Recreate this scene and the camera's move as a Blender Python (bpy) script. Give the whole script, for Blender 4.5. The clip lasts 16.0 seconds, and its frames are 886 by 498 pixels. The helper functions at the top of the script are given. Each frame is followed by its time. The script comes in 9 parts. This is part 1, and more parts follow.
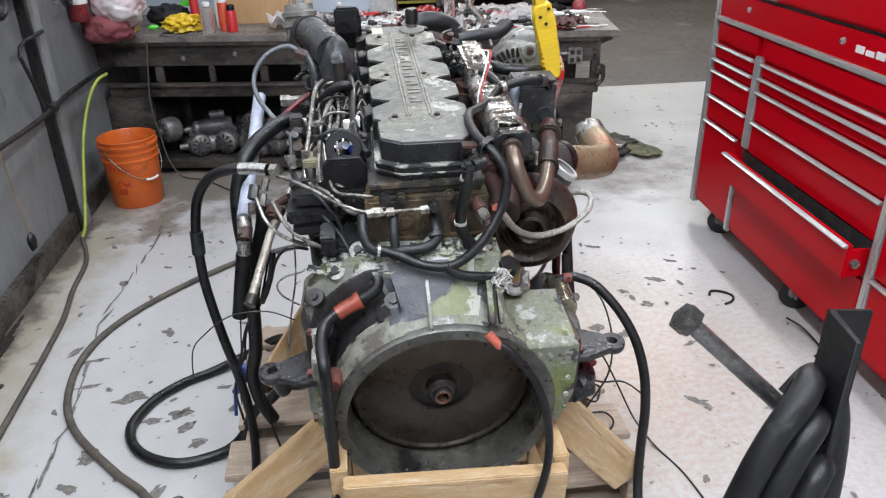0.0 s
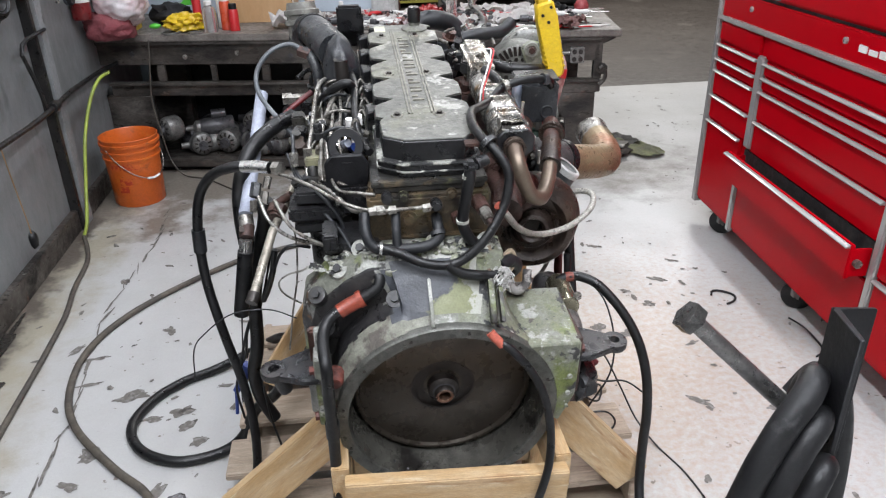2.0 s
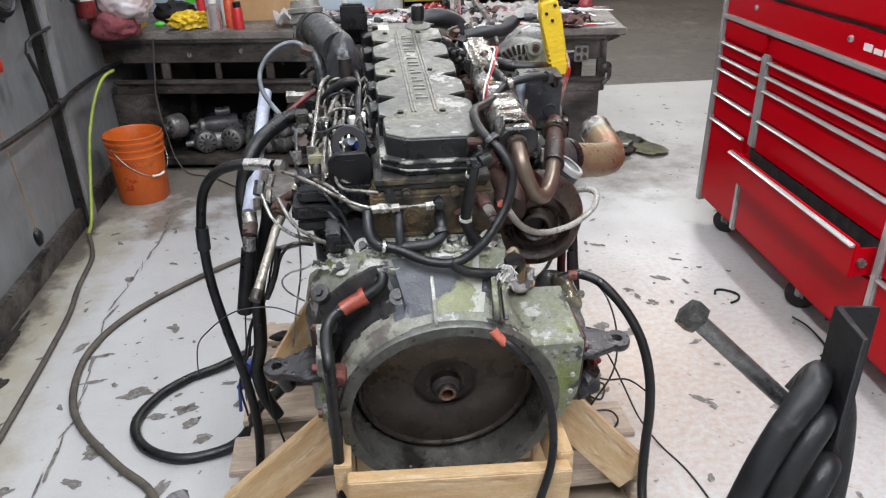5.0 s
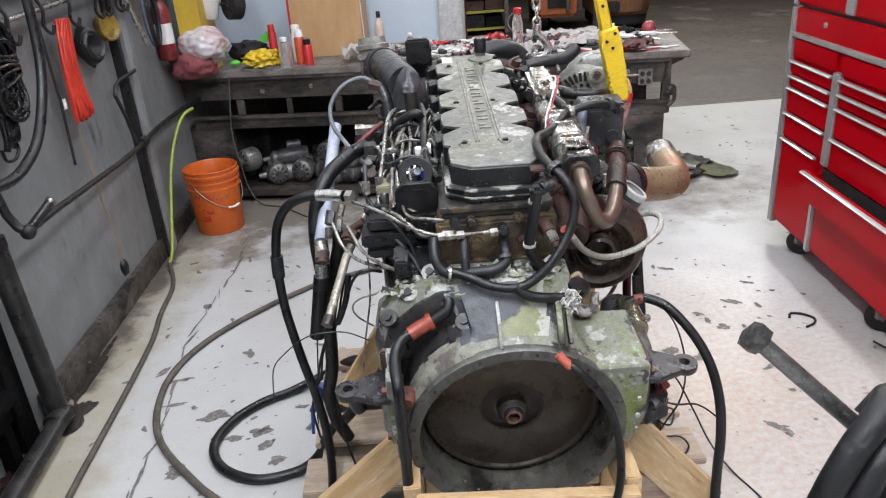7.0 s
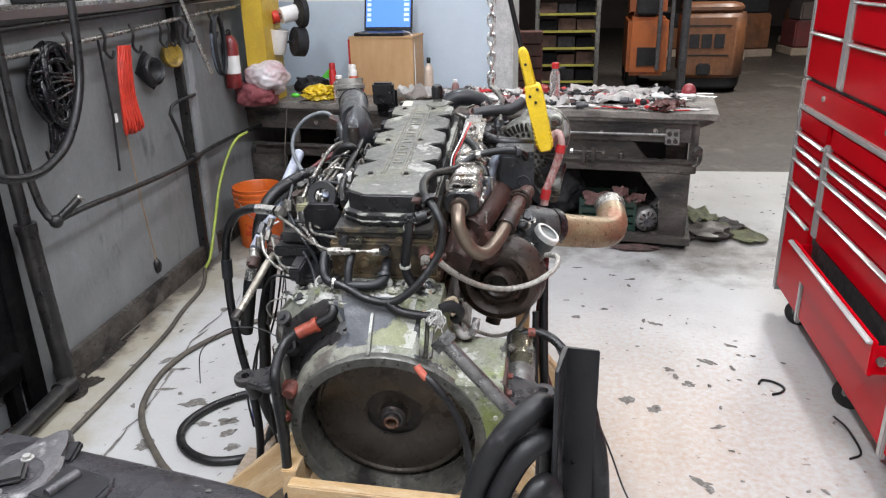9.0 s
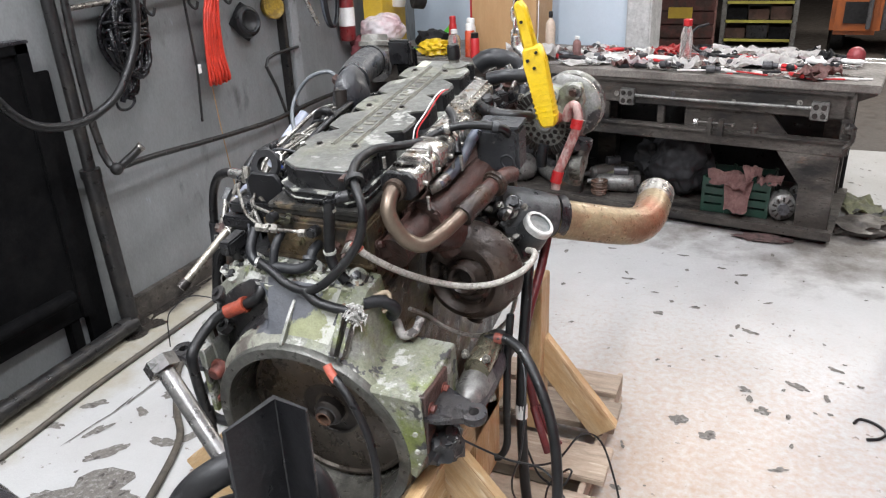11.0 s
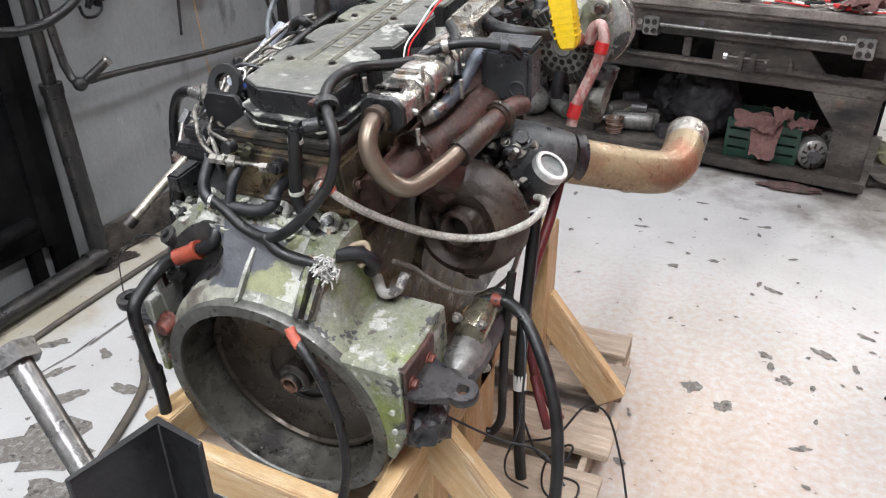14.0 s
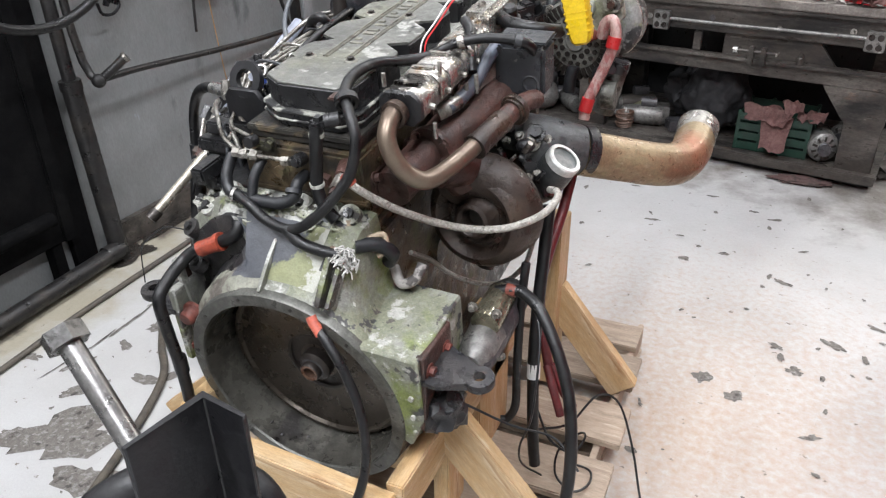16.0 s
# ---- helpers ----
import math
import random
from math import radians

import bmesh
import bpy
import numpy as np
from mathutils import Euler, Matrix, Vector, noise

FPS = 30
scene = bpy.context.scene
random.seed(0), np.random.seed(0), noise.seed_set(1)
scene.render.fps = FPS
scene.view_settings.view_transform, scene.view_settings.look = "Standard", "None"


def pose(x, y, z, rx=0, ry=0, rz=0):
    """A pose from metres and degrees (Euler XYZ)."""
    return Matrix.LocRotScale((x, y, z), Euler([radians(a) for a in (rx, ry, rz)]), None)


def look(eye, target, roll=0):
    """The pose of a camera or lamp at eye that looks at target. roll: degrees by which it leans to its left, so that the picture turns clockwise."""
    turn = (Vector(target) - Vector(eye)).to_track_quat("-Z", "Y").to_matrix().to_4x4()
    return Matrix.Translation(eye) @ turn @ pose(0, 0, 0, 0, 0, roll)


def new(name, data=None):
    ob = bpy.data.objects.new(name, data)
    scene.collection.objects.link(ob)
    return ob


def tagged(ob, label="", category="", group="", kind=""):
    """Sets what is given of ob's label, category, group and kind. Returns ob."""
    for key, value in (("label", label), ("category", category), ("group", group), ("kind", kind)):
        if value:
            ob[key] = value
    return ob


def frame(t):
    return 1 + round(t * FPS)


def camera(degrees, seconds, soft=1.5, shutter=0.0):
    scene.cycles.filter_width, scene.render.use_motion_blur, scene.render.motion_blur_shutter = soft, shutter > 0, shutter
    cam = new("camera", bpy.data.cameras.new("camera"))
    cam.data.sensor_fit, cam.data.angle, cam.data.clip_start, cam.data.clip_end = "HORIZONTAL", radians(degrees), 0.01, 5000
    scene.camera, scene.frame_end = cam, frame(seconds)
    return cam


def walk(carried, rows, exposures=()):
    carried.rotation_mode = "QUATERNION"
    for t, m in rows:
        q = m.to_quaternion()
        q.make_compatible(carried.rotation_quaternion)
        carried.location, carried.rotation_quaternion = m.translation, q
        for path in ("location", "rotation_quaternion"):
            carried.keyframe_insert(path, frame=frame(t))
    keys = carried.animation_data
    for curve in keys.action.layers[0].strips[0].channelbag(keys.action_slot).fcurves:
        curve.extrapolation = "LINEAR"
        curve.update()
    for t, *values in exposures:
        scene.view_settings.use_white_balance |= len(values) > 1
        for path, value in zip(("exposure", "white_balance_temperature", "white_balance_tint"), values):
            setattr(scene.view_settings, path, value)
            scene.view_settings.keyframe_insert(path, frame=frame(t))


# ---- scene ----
import itertools

cam = camera(62.2, 16.0, soft=1.2)
PATH = [
    (0, (-0.149, -1.273, 1.557), (0.074, 0.506, 0.67), -1.2),
    (0.5, (-0.15, -1.271, 1.553), (0.08, 0.507, 0.666), -1.2),
    (1, (-0.15, -1.27, 1.554), (0.076, 0.508, 0.667), -0.9),
    (1.5, (-0.15, -1.274, 1.554), (0.076, 0.505, 0.668), -1.1),
    (2, (-0.151, -1.272, 1.553), (0.069, 0.507, 0.666), -1.1),
    (2.5, (-0.151, -1.275, 1.553), (0.077, 0.505, 0.67), -1.2),
    (3, (-0.15, -1.275, 1.553), (0.083, 0.501, 0.664), -1.2),
    (3.5, (-0.15, -1.273, 1.552), (0.071, 0.503, 0.659), -1.1),
    (6, (-0.149, -1.276, 1.553), (0.045, 0.509, 0.673), -1.3),
    (6.5, (-0.15, -1.288, 1.56), (-0.027, 0.52, 0.714), -2.2),
    (7, (-0.15, -1.311, 1.57), (-0.114, 0.513, 0.751), -4.2),
    (7.5, (-0.116, -1.337, 1.574), (-0.005, 0.492, 0.773), -5.3),
    (8, (0.009, -1.455, 1.579), (-0.022, 0.412, 0.862), -6.3),
    (8.5, (0.195, -1.591, 1.598), (-0.024, 0.264, 0.883), -6.0),
    (9, (0.358, -1.506, 1.579), (0.117, 0.353, 0.882), -1.3),
    (9.2, (0.421, -1.452, 1.583), (0.1, 0.386, 0.865), -3.8),
    (11.3, (0.857, -1.08, 1.538), (0.091, 0.576, 0.721), -1.3),
    (11.5, (0.856, -1.055, 1.536), (0.068, 0.581, 0.698), -1.0),
    (12, (0.894, -0.998, 1.539), (0.005, 0.59, 0.709), -2.3),
    (12.5, (0.875, -0.945, 1.524), (-0.022, 0.622, 0.663), -2.1),
    (13, (0.838, -0.905, 1.483), (0.051, 0.695, 0.577), -0.8),
    (13.5, (0.791, -0.877, 1.469), (0.064, 0.737, 0.538), -0.3),
    (14, (0.765, -0.875, 1.456), (0.054, 0.732, 0.499), -0.4),
    (14.5, (0.748, -0.876, 1.446), (0.032, 0.718, 0.474), -0.2),
    (15, (0.753, -0.878, 1.445), (0.062, 0.722, 0.463), 0.2),
    (15.5, (0.759, -0.893, 1.451), (0.032, 0.689, 0.466), -1.0),
    (16, (0.766, -0.912, 1.466), (0.036, 0.679, 0.498), -0.9),
]
walk(cam, [(t, look(eye, target, roll)) for t, eye, target, roll in PATH],
     exposures=[(0.0, 0.04, 6220, 10), (2.5, 0.04, 6340, 10), (8.5, 0.15, 6380, 10), (11.5, 0.36, 6480, 10), (16.0, 0.30, 6480, 10)])

# ---- light: fluorescent tubes under a high workshop ceiling, dim far hall ----
world = bpy.data.worlds.new("hall_air")
scene.world = world
world.use_nodes = True
world.node_tree.nodes["Background"].inputs[0].default_value = (0.75, 0.82, 0.92, 1)
world.node_tree.nodes["Background"].inputs[1].default_value = 0.035


def lamp(name, place, size, watts, colour, aim=None):
    data = bpy.data.lights.new(name, "AREA")
    data.shape, data.size, data.size_y = "RECTANGLE", size[0], size[1]
    data.energy, data.color = watts, colour
    ob = new(name, data)
    target = aim or (place[0], place[1], 0)
    ob.matrix_world = look(place, target)
    return ob


TUBE = (0.925, 0.945, 1.0)
for lx, ly, watts in ((-0.7, -1.9, 172), (1.3, -1.7, 145), (-0.4, 1.7, 62), (1.6, 1.7, 80)):
    lamp("ceiling_tube", (lx, ly, 4.1), (0.2, 2.4), watts, TUBE)
# unseen lamps assumed for the hall; the second is added to brighten the rack
lamp("assumed_hall_lamp", (4.0, 8.0, 4.4), (0.4, 2.4), 300, (1.0, 0.96, 0.9))
lamp("assumed_hall_lamp", (1.2, 7.2, 4.4), (0.4, 2.4), 150, (1.0, 0.96, 0.9))


# ---- materials ----
def rgba(c):
    return (c[0], c[1], c[2], 1.0)


def paint(name, base, second=None, scale=6.0, edge=(0.48, 0.56), rough=0.5, rough2=None, metal=0.0, metal2=None,
          third=None, scale3=14.0, edge3=(0.55, 0.62), grain=0.12, grain_scale=70.0, bump=0.15, bump_scale=90.0,
          stretch=(1, 1, 1), vary=0.0, coat=0.0, spec=0.5, detail=6.0, layers=(), smear=1.0):
    """A worn surface: a base colour, patches of others, fine grain and relief.

    layers: (colour, scale, edge, lean), where lean adds (axis, centre, gain) or ("ball", place, gain) to the patch's noise.
    """
    m = bpy.data.materials.new(name)
    m.use_nodes = True
    nt = m.node_tree
    bsdf = nt.nodes["Principled BSDF"]
    link = nt.links.new

    def node(kind, **values):
        n = nt.nodes.new(kind)
        for k, v in values.items():
            n.inputs[k].default_value = v
        return n

    def sums(op, a, b):
        n = nt.nodes.new("ShaderNodeMath")
        n.operation = op
        for k, v in ((0, a), (1, b)):
            if isinstance(v, bpy.types.NodeSocket):
                link(v, n.inputs[k])
            else:
                n.inputs[k].default_value = v
        return n.outputs[0]

    coords = nt.nodes.new("ShaderNodeTexCoord")
    mapping = node("ShaderNodeMapping", Scale=stretch)
    link(coords.outputs["Object"], mapping.inputs["Vector"])

    def ramp(fac, low, high):
        r = nt.nodes.new("ShaderNodeValToRGB")
        r.color_ramp.elements[0].position, r.color_ramp.elements[1].position = low, high
        link(fac, r.inputs[0])
        return r.outputs[0]

    def patch(scale_value, low, high, soft=0.62, lean=()):
        n = node("ShaderNodeTexNoise", Scale=scale_value, Detail=detail, Roughness=soft)
        link(mapping.outputs[0], n.inputs["Vector"])
        fac = n.outputs["Fac"]
        for axis, centre, gain in lean:
            if axis == "ball":
                v = nt.nodes.new("ShaderNodeVectorMath")
                v.operation = "DISTANCE"
                link(coords.outputs["Object"], v.inputs[0])
                v.inputs[1].default_value = centre
                fac = sums("SUBTRACT", fac, sums("MULTIPLY", v.outputs["Value"], gain))
            else:
                s = nt.nodes.new("ShaderNodeSeparateXYZ")
                link(coords.outputs["Object"], s.inputs[0])
                fac = sums("ADD", fac, sums("MULTIPLY", sums("SUBTRACT", s.outputs["XYZ".index(axis.upper())], centre), gain))
        return ramp(fac, low, high)

    def mix(fac, a, b, blend="MIX"):
        n = nt.nodes.new("ShaderNodeMix")
        n.data_type, n.blend_type = "RGBA", blend
        for k, v in ((0, fac), (6, a), (7, b)):
            if isinstance(v, bpy.types.NodeSocket):
                link(v, n.inputs[k])
            else:
                n.inputs[k].default_value = v if k == 0 else rgba(v)
        return n.outputs[2]

    def mixf(fac, a, b):
        n = nt.nodes.new("ShaderNodeMix")
        link(fac, n.inputs[0])
        n.inputs[2].default_value, n.inputs[3].default_value = a, b
        return n.outputs[0]

    colour, gloss = base, rough
    if second:
        f = patch(scale, *edge)
        colour = mix(f, base, second)
        if rough2 is not None:
            gloss = mixf(f, rough, rough2)
        if metal2 is not None:
            link(mixf(f, metal, metal2), bsdf.inputs["Metallic"])
    if third:
        colour = mix(patch(scale3, *edge3), colour, third)
    for tint, size, limits, lean in layers:
        colour = mix(patch(size, *limits, lean=lean), colour, tint)
    g = patch(grain_scale, 0.32, 0.68, 0.7)
    low = max(0.0, 1 - 1.9 * grain)
    colour = mix(1.0, colour, mix(g, (low, low, low), (1, 1, 1)), "MULTIPLY")
    fine_dirt = patch(grain_scale * 3.7, 0.36, 0.60, 0.6)
    low = max(0.0, 1 - 0.9 * grain)
    colour = mix(1.0, colour, mix(fine_dirt, (low, low, low), (1.06, 1.06, 1.06)), "MULTIPLY")
    broad = patch(1.7, 0.3, 0.75)
    colour = mix(1.0, colour, mix(broad, (1 - grain, 1 - grain, 1 - grain), (1, 1, 1)), "MULTIPLY")
    if vary:
        info = nt.nodes.new("ShaderNodeObjectInfo")
        r = nt.nodes.new("ShaderNodeMapRange")
        r.inputs[3].default_value, r.inputs[4].default_value = 1 - vary, 1 + vary * 0.4
        link(info.outputs["Random"], r.inputs[0])
        colour = mix(1.0, colour, r.outputs[0], "MULTIPLY")
    link(colour, bsdf.inputs["Base Color"])
    film = mixf(patch(grain_scale * 0.4, 0.35, 0.65), smear * (-0.10 - 0.4 * grain), smear * (0.06 + 0.5 * grain))
    link(sums("MAXIMUM", sums("ADD", gloss, film), 0.08), bsdf.inputs["Roughness"])
    if not (second and metal2 is not None):
        bsdf.inputs["Metallic"].default_value = metal
    bsdf.inputs["Coat Weight"].default_value = coat
    bsdf.inputs["Specular IOR Level"].default_value = spec
    if bump:
        fine = node("ShaderNodeTexNoise", Scale=bump_scale, Detail=5.0, Roughness=0.65)
        link(mapping.outputs[0], fine.inputs["Vector"])
        b = node("ShaderNodeBump", Strength=min(1.0, bump * 1.7), Distance=0.004)
        link(fine.outputs["Fac"], b.inputs["Height"])
        link(b.outputs[0], bsdf.inputs["Normal"])
    return m


def glow(name, colour, strength):
    m = bpy.data.materials.new(name)
    m.use_nodes = True
    b = m.node_tree.nodes["Principled BSDF"]
    b.inputs["Base Color"].default_value = rgba(colour)
    b.inputs["Emission Color"].default_value = rgba(colour)
    b.inputs["Emission Strength"].default_value = strength
    return m


def clear(name, colour, rough=0.08):
    m = bpy.data.materials.new(name)
    m.use_nodes = True
    b = m.node_tree.nodes["Principled BSDF"]
    b.inputs["Base Color"].default_value = rgba(colour)
    b.inputs["Transmission Weight"].default_value = 0.85
    b.inputs["Roughness"].default_value = rough
    b.inputs["IOR"].default_value = 1.3
    return m


FLOOR_PAINT = paint("floor_paint", (0.42, 0.42, 0.415), (0.37, 0.362, 0.35), scale=1.6, edge=(0.4, 0.7), rough=0.45, rough2=0.6,
                    third=(0.17, 0.15, 0.13), scale3=9.0, edge3=(0.69, 0.705), grain=0.05, grain_scale=160, bump=0.08, bump_scale=120,
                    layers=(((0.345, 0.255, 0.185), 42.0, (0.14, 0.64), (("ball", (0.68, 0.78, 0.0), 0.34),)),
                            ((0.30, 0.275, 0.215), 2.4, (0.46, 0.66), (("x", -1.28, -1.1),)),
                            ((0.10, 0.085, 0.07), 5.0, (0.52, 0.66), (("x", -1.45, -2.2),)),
                            # bench-side balls: brown grime, with the shade near the bench mixed into the colour
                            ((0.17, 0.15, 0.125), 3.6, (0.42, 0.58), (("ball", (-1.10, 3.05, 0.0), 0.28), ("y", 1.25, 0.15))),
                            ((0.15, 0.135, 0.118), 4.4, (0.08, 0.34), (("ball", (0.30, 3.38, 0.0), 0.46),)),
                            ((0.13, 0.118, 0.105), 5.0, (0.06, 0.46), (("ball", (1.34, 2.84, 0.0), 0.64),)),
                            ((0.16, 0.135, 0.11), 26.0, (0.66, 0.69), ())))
CHIP = paint("bare_concrete", (0.175, 0.160, 0.143), (0.28, 0.27, 0.255), scale=55, edge=(0.52, 0.60), rough=0.8, grain=0.2, bump=0.2, third=(0.07, 0.063, 0.056), scale3=30, edge3=(0.56, 0.64))
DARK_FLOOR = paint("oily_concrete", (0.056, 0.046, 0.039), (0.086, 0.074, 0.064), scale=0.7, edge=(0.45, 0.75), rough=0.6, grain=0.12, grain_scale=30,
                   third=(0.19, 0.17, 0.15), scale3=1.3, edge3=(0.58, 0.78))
WALL_GREY = paint("grey_wall_paint", (0.205, 0.213, 0.216), (0.165, 0.171, 0.171), scale=2.2, edge=(0.4, 0.75), rough=0.5,
                  third=(0.085, 0.088, 0.09), scale3=7, edge3=(0.60, 0.72), grain=0.07, grain_scale=40, bump=0.06, stretch=(1, 1, 0.45),
                  layers=(((0.05, 0.046, 0.042), 5.0, (0.66, 0.76), ()), ((0.24, 0.26, 0.28), 15.0, (0.68, 0.72), ())))
WALL_BLUE = paint("blue_grey_wall_paint", (0.50, 0.57, 0.64), (0.45, 0.52, 0.59), scale=3, edge=(0.4, 0.7), rough=0.5, grain=0.03, bump=0.04)
WALL_WHITE = paint("white_wall_paint", (0.78, 0.78, 0.76), (0.68, 0.68, 0.66), scale=2, edge=(0.5, 0.8), rough=0.6, grain=0.04, bump=0.04)
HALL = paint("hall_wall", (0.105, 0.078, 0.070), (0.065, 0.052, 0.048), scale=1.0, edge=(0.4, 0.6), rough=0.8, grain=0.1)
CEILING = paint("ceiling_board", (0.62, 0.62, 0.6), (0.55, 0.55, 0.52), scale=1.2, edge=(0.4, 0.7), rough=0.8, grain=0.05)
CONCRETE = paint("rough_concrete", (0.50, 0.50, 0.49), (0.62, 0.62, 0.61), scale=16, edge=(0.4, 0.6), rough=0.85, grain=0.15, bump=0.6, bump_scale=40)
STEEL_GREASY = paint("greasy_steel", (0.085, 0.073, 0.063), (0.185, 0.168, 0.150), scale=4, edge=(0.46, 0.66), rough=0.46, grain=0.25, grain_scale=50, stretch=(0.5, 1, 1.2),
                     third=(0.022, 0.020, 0.019), scale3=5, edge3=(0.48, 0.62), bump=0.25, metal=0.25, layers=(((0.30, 0.28, 0.25), 18.0, (0.66, 0.72), ()), ((0.13, 0.062, 0.035), 9.0, (0.62, 0.72), ())))
BENCH_TOP = paint("worn_bench_top", (0.29, 0.262, 0.235), (0.13, 0.114, 0.10), scale=6, edge=(0.42, 0.65), rough=0.55, grain=0.25, grain_scale=90, bump=0.25)
BLACK_PAINT = paint("black_steel_paint", (0.010, 0.010, 0.0115), (0.017, 0.017, 0.019), scale=14, edge=(0.45, 0.6), rough=0.42, spec=0.3, grain=0.15, bump=0.12)
BLACK_PIPE = paint("dark_pipe", (0.026, 0.025, 0.025), (0.055, 0.049, 0.043), scale=10, edge=(0.5, 0.7), rough=0.42, metal=0.3, grain=0.2, bump=0.15)
RUBBER = paint("black_rubber", (0.0058, 0.0058, 0.0066), (0.013, 0.013, 0.0135), scale=24, edge=(0.45, 0.65), rough=0.42, grain=0.15, bump=0.16, spec=0.4, third=(0.05, 0.048, 0.045), scale3=30, edge3=(0.64, 0.74))
RUBBER_GREY = paint("dusty_rubber", (0.013, 0.014, 0.0165), (0.026, 0.027, 0.029), scale=18, edge=(0.45, 0.7), rough=0.46, grain=0.18, bump=0.16, spec=0.4, third=(0.09, 0.085, 0.08), scale3=26, edge3=(0.64, 0.74))
HOSE_BROWN = paint("dirty_air_hose", (0.10, 0.085, 0.065), (0.06, 0.052, 0.045), scale=12, edge=(0.4, 0.6), rough=0.6, grain=0.15)
HOSE_LIME = paint("lime_hose", (0.33, 0.42, 0.05), (0.26, 0.32, 0.06), scale=12, edge=(0.4, 0.6), rough=0.45, grain=0.12)
COVER_GREY = paint("peeling_cover_paint", (0.104, 0.106, 0.095), (0.160, 0.160, 0.143), scale=7, edge=(0.42, 0.60), rough=0.46, rough2=0.52,
                   third=(0.38, 0.38, 0.35), scale3=12, edge3=(0.60, 0.63), grain=0.2, grain_scale=110, bump=0.3, bump_scale=70, detail=6.0,
                   layers=(((0.026, 0.027, 0.028), 17.0, (0.62, 0.65), ()), ((0.44, 0.44, 0.40), 42.0, (0.66, 0.70), ()), ((0.21, 0.21, 0.15), 5.0, (0.55, 0.72), ())))
COVER_RAISED = paint("bare_raised_metal", (0.27, 0.26, 0.215), (0.14, 0.135, 0.12), scale=34, edge=(0.45, 0.65), rough=0.5, metal=0.2, grain=0.2)
ENGINE_BLACK = paint("black_engine_enamel", (0.014, 0.014, 0.0155), (0.030, 0.030, 0.031), scale=12, edge=(0.5, 0.68), rough=0.36,
                     third=(0.085, 0.070, 0.052), scale3=21, edge3=(0.64, 0.74), grain=0.2, bump=0.28)
ENGINE_GREY = paint("grey_engine_enamel", (0.026, 0.028, 0.032), (0.048, 0.050, 0.053), scale=9, edge=(0.45, 0.65), rough=0.38,
                    third=(0.17, 0.16, 0.145), scale3=24, edge3=(0.655, 0.70), grain=0.18, bump=0.22)
HEAD_GRIME = paint("grimy_head_deck", (0.024, 0.023, 0.022), (0.060, 0.056, 0.048), scale=13, edge=(0.45, 0.62), rough=0.42, third=(0.15, 0.115, 0.07), scale3=17, edge3=(0.60, 0.70), grain=0.22, bump=0.3,
                   layers=(((0.14, 0.14, 0.075), 15.0, (0.58, 0.68), ()), ((0.33, 0.31, 0.26), 30.0, (0.66, 0.70), ())))
OILY_BLOCK = paint("oily_block_casting", (0.085, 0.064, 0.040), (0.165, 0.112, 0.058), scale=11, edge=(0.42, 0.62), rough=0.42,
                   third=(0.028, 0.025, 0.022), scale3=9, edge3=(0.52, 0.62), grain=0.25, bump=0.35,
                   layers=(((0.17, 0.17, 0.085), 14.0, (0.54, 0.66), ()), ((0.30, 0.27, 0.21), 36.0, (0.68, 0.71), ())))
MOSSY = paint("corroded_housing", (0.215, 0.220, 0.180), (0.285, 0.285, 0.272), scale=7, edge=(0.44, 0.54), rough=0.52, rough2=0.42, metal=0.0, metal2=0.15,
              third=(0.060, 0.055, 0.050), scale3=10, edge3=(0.555, 0.575), grain=0.2, grain_scale=70, bump=0.45, bump_scale=60, detail=5.0,
              layers=(((0.50, 0.50, 0.46), 14.0, (0.56, 0.60), ()), ((0.20, 0.235, 0.080), 9.0, (0.56, 0.66), ()), ((0.15, 0.09, 0.05), 20.0, (0.63, 0.69), ()), ((0.055, 0.055, 0.058), 7.0, (0.60, 0.625), ()), ((0.62, 0.62, 0.57), 60.0, (0.66, 0.69), ())))
MOSSY_GREEN = paint("green_lime_crust", (0.225, 0.235, 0.165), (0.315, 0.32, 0.285), scale=8, edge=(0.44, 0.56), rough=0.58,
                    third=(0.062, 0.060, 0.060), scale3=12, edge3=(0.59, 0.605), grain=0.2, grain_scale=80, bump=0.45, bump_scale=70, detail=5.0,
                    layers=(((0.20, 0.24, 0.070), 7.0, (0.50, 0.62), ()), ((0.45, 0.45, 0.41), 18.0, (0.585, 0.62), ()), ((0.10, 0.09, 0.08), 26.0, (0.63, 0.66), ()), ((0.050, 0.052, 0.056), 11.0, (0.615, 0.63), ()), ((0.60, 0.60, 0.55), 70.0, (0.67, 0.70), ())))
CRUST_BROKEN = paint("broken_crust", (0.34, 0.34, 0.30), (0.50, 0.50, 0.45), scale=24, edge=(0.45, 0.6), rough=0.8, third=(0.03, 0.03, 0.03), scale3=15, edge3=(0.46, 0.50), grain=0.2, bump=0.6, detail=4.0)
CRUST_WHITE = paint("white_corrosion", (0.56, 0.56, 0.51), (0.33, 0.34, 0.24), scale=14, edge=(0.45, 0.6), rough=0.8,
                    third=(0.08, 0.076, 0.07), scale3=18, edge3=(0.58, 0.62), grain=0.22, bump=0.6, bump_scale=90, detail=5.0)
RING_METAL = paint("machined_ring", (0.165, 0.165, 0.148), (0.092, 0.091, 0.080), scale=22, edge=(0.42, 0.62), rough=0.42, metal=0.5, grain=0.22, bump=0.2)
FLYWHEEL = paint("oiled_flywheel", (0.088, 0.073, 0.058), (0.058, 0.048, 0.038), scale=5, edge=(0.4, 0.7), rough=0.32, metal=0.55, third=(0.12, 0.10, 0.08), scale3=9, edge3=(0.60, 0.74), grain=0.10, bump=0.06)
